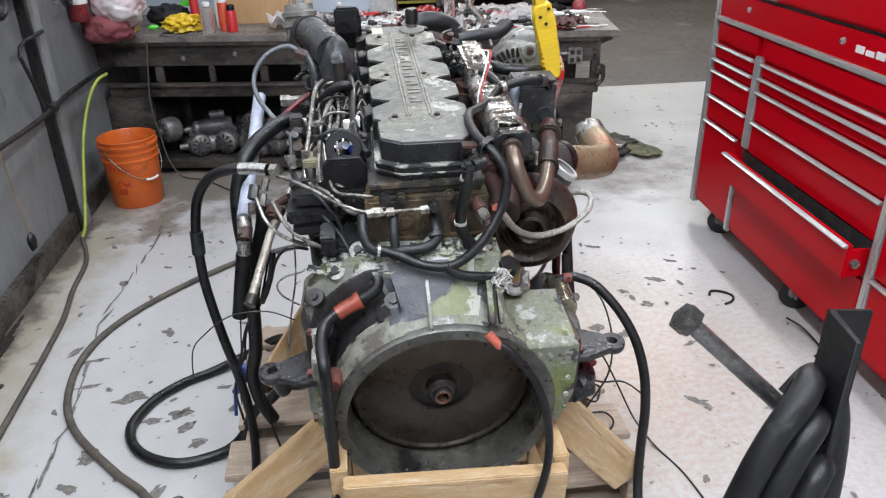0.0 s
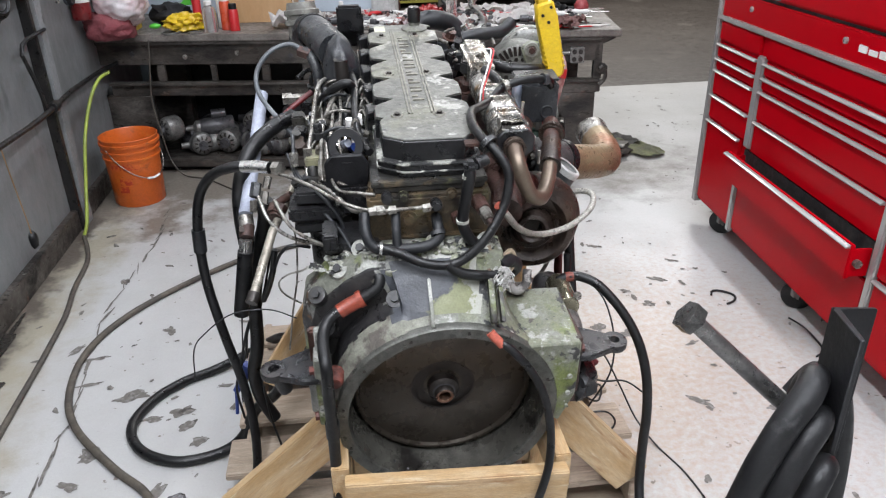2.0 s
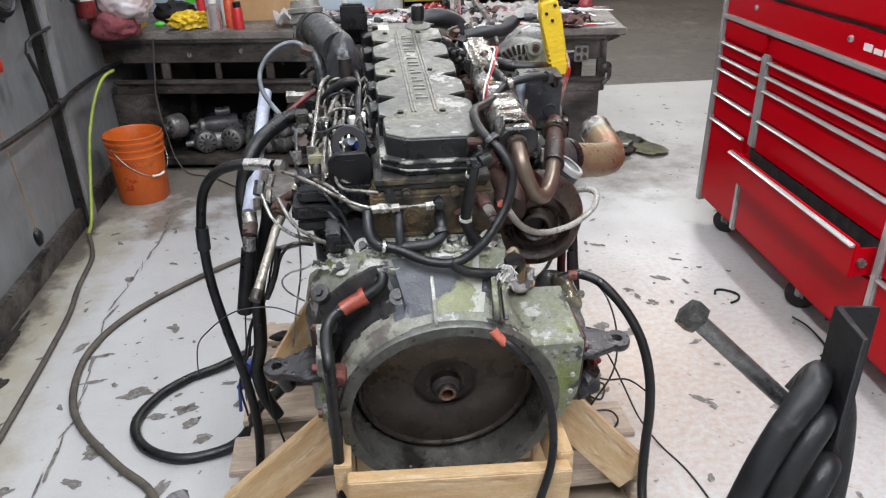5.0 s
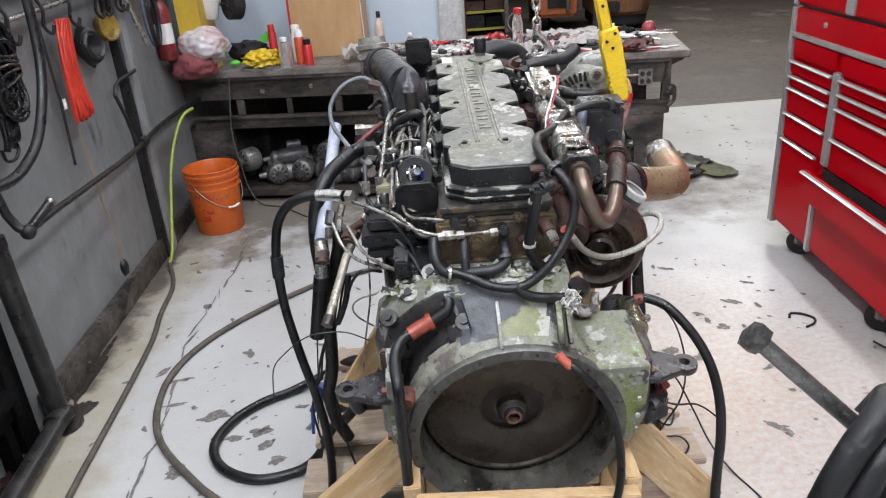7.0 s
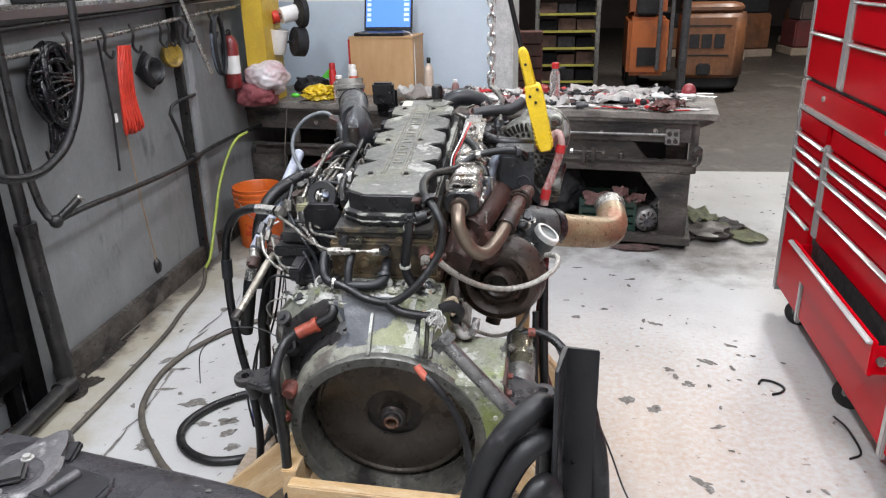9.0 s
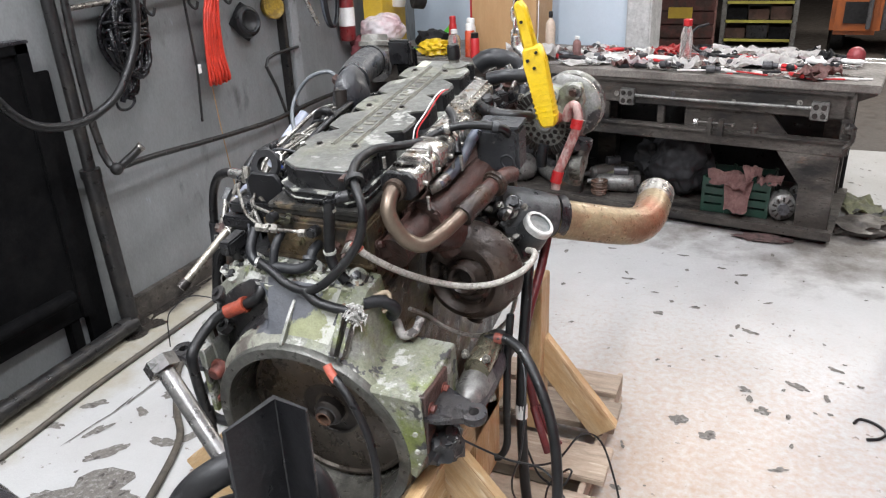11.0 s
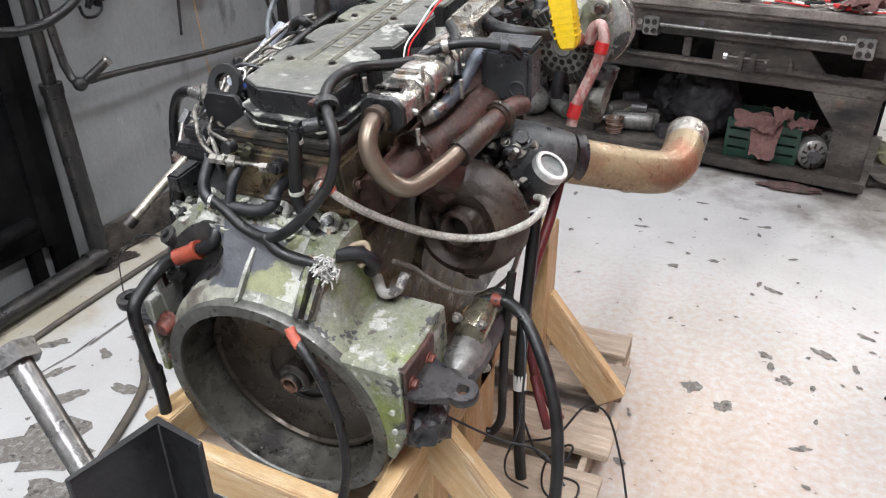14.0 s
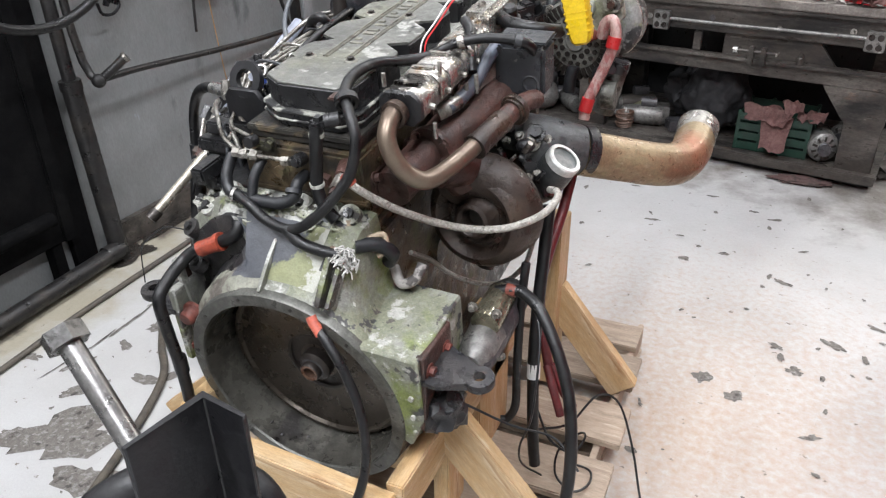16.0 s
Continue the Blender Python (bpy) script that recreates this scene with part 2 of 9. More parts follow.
HUB_DARK = paint("dark_hub", (0.035, 0.03, 0.027), (0.06, 0.05, 0.045), scale=20, edge=(0.45, 0.65), rough=0.4, metal=0.5, grain=0.15)
BARE_STEEL = paint("bright_steel", (0.70, 0.69, 0.67), (0.54, 0.53, 0.51), scale=16, edge=(0.4, 0.7), rough=0.28, metal=0.9, grain=0.08, bump=0.04)
ZINC = paint("zinc_line", (0.42, 0.40, 0.36), (0.11, 0.095, 0.08), scale=30, edge=(0.46, 0.60), rough=0.36, metal=0.6, grain=0.22, layers=(((0.5, 0.48, 0.44), 60.0, (0.62, 0.68), ()),))
ALLOY = paint("dirty_alloy", (0.52, 0.50, 0.46), (0.24, 0.22, 0.195), scale=18, edge=(0.42, 0.60), rough=0.32, metal=0.7,
              third=(0.06, 0.055, 0.05), scale3=24, edge3=(0.58, 0.66), grain=0.2, bump=0.2)
RUST = paint("rusty_cast_iron", (0.092, 0.040, 0.030), (0.052, 0.029, 0.023), scale=12, edge=(0.42, 0.62), rough=0.48,
             third=(0.032, 0.025, 0.022), scale3=16, edge3=(0.57, 0.68), grain=0.22, bump=0.45, bump_scale=110, layers=(((0.17, 0.075, 0.052), 18.0, (0.62, 0.72), ()), ((0.20, 0.15, 0.11), 40.0, (0.68, 0.72), ())))
RUST_DARK = paint("dark_turbine_casting", (0.048, 0.033, 0.026), (0.088, 0.058, 0.040), scale=9, edge=(0.45, 0.68), rough=0.40,
                  third=(0.028, 0.023, 0.021), scale3=8, edge3=(0.52, 0.66), grain=0.24, bump=0.35, bump_scale=110, metal=0.2)
HEAT_PIPE = paint("heat_tinted_pipe", (0.185, 0.145, 0.108), (0.105, 0.074, 0.056), scale=7, edge=(0.35, 0.70), rough=0.34, metal=0.6, grain=0.07, bump=0.06, third=(0.075, 0.052, 0.042), scale3=12, edge3=(0.58, 0.74), smear=0.5)
ELBOW = paint("heat_tinted_elbow", (0.33, 0.255, 0.150), (0.27, 0.165, 0.10), scale=5.0, edge=(0.50, 0.66), rough=0.42, metal=0.5,
              third=(0.38, 0.32, 0.235), scale3=60, edge3=(0.60, 0.70), grain=0.18, grain_scale=120, bump=0.2,
              layers=(((0.34, 0.12, 0.065), 7.0, (0.45, 0.75), (("ball", (0.60, 0.83, 0.20), 1.8), ("x", 0.0, 0.25))), ((0.33, 0.32, 0.16), 6.0, (0.5, 0.7), (("ball", (0.45, 0.68, 0.25), 1.6),)))) 
COOLER = paint("shiny_dirty_alloy", (0.56, 0.545, 0.515), (0.30, 0.27, 0.225), scale=13, edge=(0.44, 0.66), rough=0.24, metal=0.8,
               third=(0.030, 0.027, 0.024), scale3=15, edge3=(0.57, 0.60), grain=0.15, bump=0.25, layers=(((0.30, 0.21, 0.13), 26.0, (0.58, 0.66), ()),))
COMPRESSOR = paint("grey_compressor_casting", (0.058, 0.061, 0.063), (0.09, 0.093, 0.09), scale=13, edge=(0.45, 0.65), rough=0.42, metal=0.15,
                   third=(0.022, 0.023, 0.024), scale3=14, edge3=(0.56, 0.64), grain=0.22, bump=0.28)
DARK_RED = paint("dull_dark_red", (0.13, 0.014, 0.016), (0.07, 0.012, 0.013), scale=14, edge=(0.4, 0.7), rough=0.5, grain=0.2)
MOUNT_IRON = paint("forged_mount_iron", (0.030, 0.030, 0.034), (0.060, 0.056, 0.055), scale=14, edge=(0.45, 0.62), rough=0.32, metal=0.4, grain=0.2, bump=0.25,
                   third=(0.12, 0.06, 0.04), scale3=16, edge3=(0.62, 0.70))
HOSE_MATTE = paint("matt_black_hose", (0.0065, 0.0065, 0.0075), (0.012, 0.012, 0.013), scale=16, edge=(0.4, 0.65), rough=0.50, grain=0.15, bump=0.12, spec=0.35, third=(0.05, 0.05, 0.052), scale3=22, edge3=(0.62, 0.74))
DULL_BOLT = paint("dull_steel_bolt", (0.24, 0.235, 0.23), (0.15, 0.145, 0.14), scale=30, edge=(0.42, 0.62), rough=0.34, metal=0.85, grain=0.12, bump=0.08)
GEAR_DARK = paint("dark_gear_casting", (0.034, 0.033, 0.038), (0.060, 0.058, 0.064), scale=8, edge=(0.46, 0.66), rough=0.32, metal=0.3, grain=0.18, bump=0.2, third=(0.11, 0.105, 0.10), scale3=16, edge3=(0.64, 0.72))
RED_PAINT = paint("red_oxide_bolt", (0.24, 0.06, 0.04), (0.13, 0.04, 0.03), scale=22, edge=(0.45, 0.6), rough=0.6, grain=0.2)
RED_SLEEVE = paint("red_silicone", (0.40, 0.070, 0.035), (0.24, 0.05, 0.03), scale=20, edge=(0.45, 0.6), rough=0.45, grain=0.2, third=(0.12, 0.04, 0.03), scale3=22, edge3=(0.62, 0.7))
PINK_CABLE = paint("faded_red_cable", (0.50, 0.34, 0.31), (0.36, 0.13, 0.12), scale=60, edge=(0.46, 0.56), rough=0.55, grain=0.2, stretch=(1, 1, 0.5))
BRAID = paint("braided_steel_line", (0.60, 0.58, 0.53), (0.34, 0.32, 0.28), scale=220, edge=(0.4, 0.6), rough=0.4, metal=0.3, grain=0.12, bump=0.5, bump_scale=400)
PINE = paint("new_pine", (0.58, 0.375, 0.175), (0.68, 0.50, 0.30), scale=5, edge=(0.38, 0.62), rough=0.6, stretch=(1, 6, 6), grain=0.14, grain_scale=60,
             third=(0.36, 0.17, 0.06), scale3=4, edge3=(0.58, 0.74), bump=0.15, vary=0.12, layers=(((0.74, 0.60, 0.40), 9.0, (0.60, 0.68), ()), ((0.22, 0.10, 0.04), 12.0, (0.68, 0.72), ())))
PALLET_WOOD = paint("pallet_board", (0.45, 0.36, 0.275), (0.34, 0.265, 0.20), scale=6, edge=(0.4, 0.65), rough=0.75, stretch=(1, 7, 7), grain=0.14, grain_scale=60,
                    third=(0.15, 0.115, 0.085), scale3=5, edge3=(0.58, 0.74), bump=0.25, vary=0.25, layers=(((0.55, 0.46, 0.36), 10.0, (0.58, 0.68), ()),))
PLY = paint("plywood", (0.45, 0.27, 0.125), (0.52, 0.33, 0.17), scale=4, edge=(0.4, 0.7), rough=0.6, stretch=(4, 1, 1), grain=0.08, third=(0.25, 0.13, 0.06), scale3=9, edge3=(0.72, 0.8))
CHEST_RED = paint("red_chest_enamel", (0.385, 0.0010, 0.006), (0.360, 0.0010, 0.0055), scale=1.4, edge=(0.3, 0.8), rough=0.22, grain=0.006, bump=0.0, spec=0.09, smear=0.2)
CHEST_DARK = paint("drawer_inside", (0.022, 0.020, 0.020), (0.05, 0.045, 0.043), scale=16, edge=(0.5, 0.65), rough=0.6, grain=0.2)
CHROME = paint("satin_trim", (0.44, 0.43, 0.42), (0.38, 0.37, 0.36), scale=3, edge=(0.3, 0.8), rough=0.25, metal=0.45, grain=0.008, bump=0.0, smear=0.2)
ORANGE_PLASTIC = paint("orange_bucket_plastic", (0.62, 0.125, 0.016), (0.54, 0.10, 0.016), scale=5, edge=(0.4, 0.7), rough=0.42, grain=0.10,
                       third=(0.24, 0.07, 0.025), scale3=9, edge3=(0.62, 0.74), bump=0.05, layers=(((0.70, 0.22, 0.03), 8.0, (0.60, 0.75), ()), ((0.16, 0.06, 0.03), 24.0, (0.66, 0.71), ())))
FADED_RED = paint("faded_print", (0.42, 0.035, 0.012), (0.60, 0.12, 0.02), scale=30, edge=(0.47, 0.53), rough=0.5, grain=0.1, bump=0)
YELLOW = paint("yellow_plastic", (0.72, 0.50, 0.015), (0.62, 0.40, 0.02), scale=12, edge=(0.4, 0.7), rough=0.4, grain=0.1, bump=0.05)
YELLOW_PAINT = paint("yellow_cabinet_paint", (0.56, 0.38, 0.035), (0.46, 0.30, 0.035), scale=6, edge=(0.45, 0.7), rough=0.5, grain=0.08)
RED_PLASTIC = paint("red_plastic", (0.50, 0.02, 0.025), (0.42, 0.02, 0.02), scale=12, edge=(0.4, 0.7), rough=0.4, grain=0.08, bump=0.03)
ORANGE_RED = paint("orange_red_cord", (0.62, 0.040, 0.018), (0.44, 0.028, 0.016), scale=30, edge=(0.4, 0.7), rough=0.45, grain=0.12)
WHITE_PLASTIC = paint("white_plastic", (0.72, 0.71, 0.69), (0.6, 0.59, 0.56), scale=12, edge=(0.5, 0.8), rough=0.4, grain=0.06, bump=0.03)
PAPER = paint("crumpled_paper", (0.74, 0.72, 0.70), (0.62, 0.58, 0.56), scale=20, edge=(0.4, 0.7), rough=0.85, grain=0.06, bump=0.4, bump_scale=40)
RAG_PINK = paint("pink_shop_rag", (0.33, 0.18, 0.165), (0.20, 0.10, 0.092), scale=14, edge=(0.4, 0.7), rough=0.9, grain=0.2, bump=0.4, bump_scale=160)
RAG_MAROON = paint("maroon_cloth", (0.22, 0.05, 0.06), (0.32, 0.10, 0.11), scale=12, edge=(0.4, 0.7), rough=0.9, grain=0.15, bump=0.4)
BAG_FILM = paint("plastic_bag_film", (0.60, 0.56, 0.57), (0.44, 0.30, 0.31), scale=7, edge=(0.4, 0.6), rough=0.3, grain=0.06, bump=0.5, bump_scale=24)
BLACK_CLOTH = paint("black_bag_cloth", (0.008, 0.0078, 0.0095), (0.014, 0.013, 0.0155), scale=14, edge=(0.4, 0.7), rough=0.8, grain=0.15, bump=0.4, bump_scale=40)
GREEN_CRATE = paint("green_crate_plastic", (0.008, 0.040, 0.025), (0.012, 0.030, 0.021), scale=12, edge=(0.4, 0.7), rough=0.45, grain=0.15)
BLUE_PLASTIC = paint("blue_plastic", (0.02, 0.055, 0.27), (0.02, 0.04, 0.18), scale=12, edge=(0.4, 0.7), rough=0.45, grain=0.1)
BLUE_STEEL = paint("pale_blue_bar", (0.42, 0.45, 0.54), (0.30, 0.32, 0.40), scale=14, edge=(0.5, 0.7), rough=0.45, metal=0.1, grain=0.14, third=(0.16, 0.16, 0.18), scale3=20, edge3=(0.64, 0.7))
GREEN_NEON = paint("bright_green_plastic", (0.12, 0.62, 0.06), (0.10, 0.5, 0.05), scale=12, edge=(0.4, 0.7), rough=0.4, grain=0.05)
TAN_RAG = paint("olive_tarpaulin", (0.36, 0.37, 0.21), (0.27, 0.27, 0.21), scale=9, edge=(0.4, 0.65), rough=0.85, grain=0.18, bump=0.4)
FORK_ORANGE = paint("orange_truck_paint", (0.21, 0.085, 0.035), (0.13, 0.062, 0.036), scale=2.4, edge=(0.45, 0.65), rough=0.5, grain=0.2, grain_scale=14, third=(0.08, 0.05, 0.035), scale3=4, edge3=(0.62, 0.72))
CASTING = paint("grey_cast_metal", (0.085, 0.083, 0.09), (0.14, 0.137, 0.14), scale=8, edge=(0.46, 0.66), rough=0.4, metal=0.3, grain=0.2, bump=0.25,
                third=(0.035, 0.034, 0.035), scale3=12, edge3=(0.56, 0.66))
SILVER_CAST = paint("pale_alloy_casting", (0.30, 0.295, 0.28), (0.17, 0.165, 0.155), scale=14, edge=(0.42, 0.62), rough=0.42, metal=0.45, grain=0.22, bump=0.25,
                    third=(0.06, 0.055, 0.05), scale3=18, edge3=(0.58, 0.66))
SCREEN = glow("lit_laptop_screen", (0.07, 0.20, 0.75), 0.75)
SCREEN_ICON = glow("lit_screen_icon", (0.45, 0.58, 0.95), 0.7)
BOTTLE_CLEAR = clear("clear_bottle", (0.86, 0.82, 0.80), 0.15)


# ---- mesh helpers ----
def part(name, bm, material, parent=None, label="", smooth=38.0):
    me = bpy.data.meshes.new(name)
    bmesh.ops.recalc_face_normals(bm, faces=bm.faces)
    bm.to_mesh(me)
    bm.free()
    me.materials.append(material)
    me.polygons.foreach_set("use_smooth", [True] * len(me.polygons))
    me.set_sharp_from_angle(angle=radians(smooth))
    ob = new(name, me)
    ob.parent = parent
    return tagged(ob, label)


def shared(name, mesh, parent, m=None):
    ob = new(name, mesh)
    ob.parent = parent
    if m is not None:
        ob.matrix_basis = m
    return ob


def thing(name, label, category, m=None, group="", kind=""):
    ob = new(name)
    ob.empty_display_size = 0.05
    if m is not None:
        ob.matrix_world = m
    return tagged(ob, label, category, group, kind)


def add_box(bm, lo, hi, m=None, bevel=0.0):
    mid = [(a + b) / 2 for a, b in zip(lo, hi)]
    size = [max(abs(b - a), 1e-4) for a, b in zip(lo, hi)]
    mm = (m or Matrix()) @ Matrix.LocRotScale(mid, None, size)
    made = bmesh.ops.create_cube(bm, size=1.0, matrix=mm)["verts"]
    if bevel:
        edges = {e for v in made for e in v.link_edges}
        bmesh.ops.bevel(bm, geom=list(edges), offset=bevel, segments=2, affect="EDGES", clamp_overlap=True)


def box(name, lo, hi, material, parent=None, bevel=0.004, m=None, label=""):
    bm = bmesh.new()
    add_box(bm, lo, hi, m, bevel)
    return part(name, bm, material, parent, label)


def add_cyl(bm, p, q, r, r2=None, seg=20, caps=True):
    p, q = Vector(p), Vector(q)
    d = q - p
    m = Matrix.Translation((p + q) / 2) @ d.to_track_quat("Z", "Y").to_matrix().to_4x4()
    bmesh.ops.create_cone(bm, cap_ends=caps, segments=seg, radius1=r, radius2=r if r2 is None else r2, depth=d.length, matrix=m)


def cyl(name, p, q, r, material, parent=None, r2=None, seg=20, label=""):
    bm = bmesh.new()
    add_cyl(bm, p, q, r, r2, seg)
    return part(name, bm, material, parent, label)


def glide(points, steps=5):
    """A smooth run of points through the given ones."""
    pts = [Vector(p) for p in points]
    if len(pts) < 3:
        return pts
    ends = [2 * pts[0] - pts[1]] + pts + [2 * pts[-1] - pts[-2]]
    out = []
    for a, b, c, d in zip(ends, ends[1:], ends[2:], ends[3:]):
        for k in range(steps):
            t = k / steps
            out.append(0.5 * ((2 * b) + (c - a) * t + (2 * a - 5 * b + 4 * c - d) * t * t + (3 * b - a - 3 * c + d) * t ** 3))
    out.append(pts[-1])
    return out


def add_tube(bm, points, r, seg=10, steps=5, r2=None, hollow=0.0, ribs=0.0):
    pts = glide(points, steps) if steps > 1 else [Vector(p) for p in points]
    n = len(pts)
    rings = []
    side = None
    for i, p in enumerate(pts):
        d = (pts[min(i + 1, n - 1)] - pts[max(i - 1, 0)])
        d = d.normalized() if d.length else Vector((0, 0, 1))
        if side is None:
            side = d.orthogonal().normalized()
        side = (side - d * side.dot(d)).normalized()
        up = d.cross(side)
        rr = r if r2 is None else r + (r2 - r) * i / (n - 1)
        if ribs and i % 2:
            rr *= 1 + ribs
        rings.append([bm.verts.new(p + rr * (math.cos(a) * side + math.sin(a) * up)) for a in (2 * math.pi * k / seg for k in range(seg))])
    for a, b in zip(rings, rings[1:]):
        for k in range(seg):
            bm.faces.new((a[k], a[(k + 1) % seg], b[(k + 1) % seg], b[k]))
    for ring, back in ((rings[0], 1), (rings[-1], -2)):
        if hollow:
            centre = sum((v.co for v in ring), Vector()) / seg
            inner = [bm.verts.new(centre + (v.co - centre) * hollow) for v in ring]
            deep_to = pts[min(3, n - 1)] if back == 1 else pts[max(n - 4, 0)]
            deep = [bm.verts.new(v.co + (deep_to - centre) * 0.9) for v in inner]
            for k in range(seg):
                j = (k + 1) % seg
                bm.faces.new((ring[k], ring[j], inner[j], inner[k]))
                bm.faces.new((inner[k], inner[j], deep[j], deep[k]))
            bm.faces.new(deep)
        else:
            bm.faces.new(ring)


def tube(name, points, r, material, parent=None, seg=10, steps=5, r2=None, label="", hollow=0.0, ribs=0.0):
    bm = bmesh.new()
    add_tube(bm, points, r, seg, steps, r2, hollow, ribs)
    return part(name, bm, material, parent, label, smooth=50)


def add_lathe(bm, profile, m=None, seg=32):
    """Turns (radius, height) pairs round the z axis of m."""
    m = m or Matrix()
    rings = []
    for r, h in profile:
        if r < 1e-5:
            rings.append([bm.verts.new(m @ Vector((0, 0, h)))])
        else:
            rings.append([bm.verts.new(m @ Vector((r * math.cos(2 * math.pi * k / seg), r * math.sin(2 * math.pi * k / seg), h))) for k in range(seg)])
    for a, b in zip(rings, rings[1:]):
        for k in range(seg):
            j = (k + 1) % seg
            if len(a) == 1 and len(b) == 1:
                continue
            if len(a) == 1:
                bm.faces.new((a[0], b[j], b[k]))
            elif len(b) == 1:
                bm.faces.new((a[k], a[j], b[0]))
            else:
                bm.faces.new((a[k], a[j], b[j], b[k]))


def lathe(name, profile, material, parent=None, m=None, seg=32, label=""):
    bm = bmesh.new()
    add_lathe(bm, profile, m, seg)
    return part(name, bm, material, parent, label)


def along(p, q):
    """A pose at p whose z axis points to q."""
    d = Vector(q) - Vector(p)
    return Matrix.Translation(p) @ d.to_track_quat("Z", "Y").to_matrix().to_4x4()


def add_prism(bm, outline, h0, h1, m=None, bevel=0.0):
    m = m or Matrix()
    lower = [bm.verts.new(m @ Vector((x, y, h0))) for x, y in outline]
    upper = [bm.verts.new(m @ Vector((x, y, h1))) for x, y in outline]
    n = len(outline)
    made = [bm.faces.new(lower[::-1]), bm.faces.new(upper)]
    for k in range(n):
        made.append(bm.faces.new((lower[k], lower[(k + 1) % n], upper[(k + 1) % n], upper[k])))
    if bevel:
        bmesh.ops.bevel(bm, geom=list({e for f in made for e in f.edges}), offset=bevel, segments=1, affect="EDGES", clamp_overlap=True)


def prism(name, outline, h0, h1, material, parent=None, m=None, bevel=0.0, label=""):
    bm = bmesh.new()
    add_prism(bm, outline, h0, h1, m, bevel)
    return part(name, bm, material, parent, label)


def add_blob(bm, centre, size, seed=0, amp=0.25, freq=3.0, level=3, floor=None):
    made = bmesh.ops.create_icosphere(bm, subdivisions=level, radius=1.0)["verts"]
    off = Vector((seed * 3.7, seed * 1.3, seed * 2.1))
    for v in made:
        n = v.co.normalized()
        k = 1 + amp * noise.noise(n * freq + off) + 0.5 * amp * noise.noise(n * freq * 2.7 + off)
        v.co = Vector(centre) + Vector((n.x * size[0] * k, n.y * size[1] * k, n.z * size[2] * k))
        if floor is not None and v.co.z < floor:
            v.co.z = floor + 0.1 * (v.co.z - floor) * 0


def blob(name, centre, size, material, parent=None, seed=0, amp=0.25, freq=3.0, level=3, label="", floor=None):
    bm = bmesh.new()
    add_blob(bm, centre, size, seed, amp, freq, level, floor)
    return part(name, bm, material, parent, label, smooth=60)


def add_bolt(bm, place, axis, r=0.008, h=0.007, flange=True):
    place, axis = Vector(place), Vector(axis).normalized()
    if flange:
        add_cyl(bm, place - axis * 0.001, place + axis * 0.002, r * 1.5, seg=14)
    add_cyl(bm, place, place + axis * h, r, seg=6)


def bolt(place, axis, material, parent, r=0.008, h=0.007, name="bolt"):
    bm = bmesh.new()
    add_bolt(bm, place, axis, r, h)
    return part(name, bm, material, parent)


ZY = Matrix.Rotation(radians(-90), 4, "X")      # turns the z axis of a profile to +y
ZX = Matrix.Rotation(radians(90), 4, "Y")       # turns the z axis of a profile to +x
XZ = Matrix.Rotation(radians(90), 4, "X")       # stands an outline of (x, z) upright, heights run towards -y


# ---- the setting ----
def setting(name, lo, hi, material, label, m=None, bevel=0.0):
    return tagged(box(name, lo, hi, material, None, bevel, m), label, name.split("_")[0], kind="structure")


rng = random.Random(7)
BENCH = Matrix.Translation((1.392, 2.805, 0)) @ Matrix.Rotation(radians(-9.4), 4, "Z") @ Matrix.Diagonal((.945, .945, 1.015, 1))
setting("floor", (-1.6, -5.0, -0.12), (9.0, 4.70, 0.0), FLOOR_PAINT, "white painted concrete workshop floor, chipped and stained, shade painted in by the bench")
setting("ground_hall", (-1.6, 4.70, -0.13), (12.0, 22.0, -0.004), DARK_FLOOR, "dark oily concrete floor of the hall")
setting("wall_west", (-1.74, -5.0, -0.12), (-1.60, 4.6, 1.46), WALL_GREY, "grey painted lower wall with scuffs")
setting("wall_west_upper", (-1.74, -5.0, 1.46), (-1.60, 4.6, 4.5), WALL_WHITE, "white painted upper wall")
setting("wall_north", (-3.6, 0.90, -0.1), (-1.60, 1.05, 1.40), WALL_BLUE, "pale blue-grey painted wall behind the bench", BENCH)
setting("wall_north_upper", (-3.6, 0.90, 1.40), (-1.60, 1.05, 4.5), WALL_WHITE, "white painted upper wall behind the bench", BENCH)
setting("column", (-1.60, 0.86, -0.1), (-1.43, 1.10, 4.5), CONCRETE, "rough concrete column at the wall's end", BENCH, 0.01)
setting("wall_south", (-1.74, -5.14, -0.1), (9.0, -5.0, 4.5), WALL_WHITE, "white painted wall of the workshop")
setting("wall_east", (9.0, -5.14, -0.1), (9.14, 4.7, 4.5), WALL_WHITE, "white painted wall of the workshop")
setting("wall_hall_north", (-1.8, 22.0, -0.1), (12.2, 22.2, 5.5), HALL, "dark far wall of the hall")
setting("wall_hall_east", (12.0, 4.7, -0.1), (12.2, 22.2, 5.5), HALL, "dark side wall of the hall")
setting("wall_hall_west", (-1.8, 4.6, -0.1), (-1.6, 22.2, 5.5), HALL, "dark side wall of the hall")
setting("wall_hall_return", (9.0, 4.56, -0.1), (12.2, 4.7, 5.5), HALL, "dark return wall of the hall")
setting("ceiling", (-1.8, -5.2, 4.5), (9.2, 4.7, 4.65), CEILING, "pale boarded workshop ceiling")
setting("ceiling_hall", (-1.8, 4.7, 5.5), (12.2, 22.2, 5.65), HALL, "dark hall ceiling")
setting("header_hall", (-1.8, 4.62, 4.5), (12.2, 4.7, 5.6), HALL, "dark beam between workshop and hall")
setting("baseboard", (-1.60, 0.95, 0.0), (-1.565, 3.3, 0.11), STEEL_GREASY, "greasy dark steel kickboard along the wall", bevel=0.004)

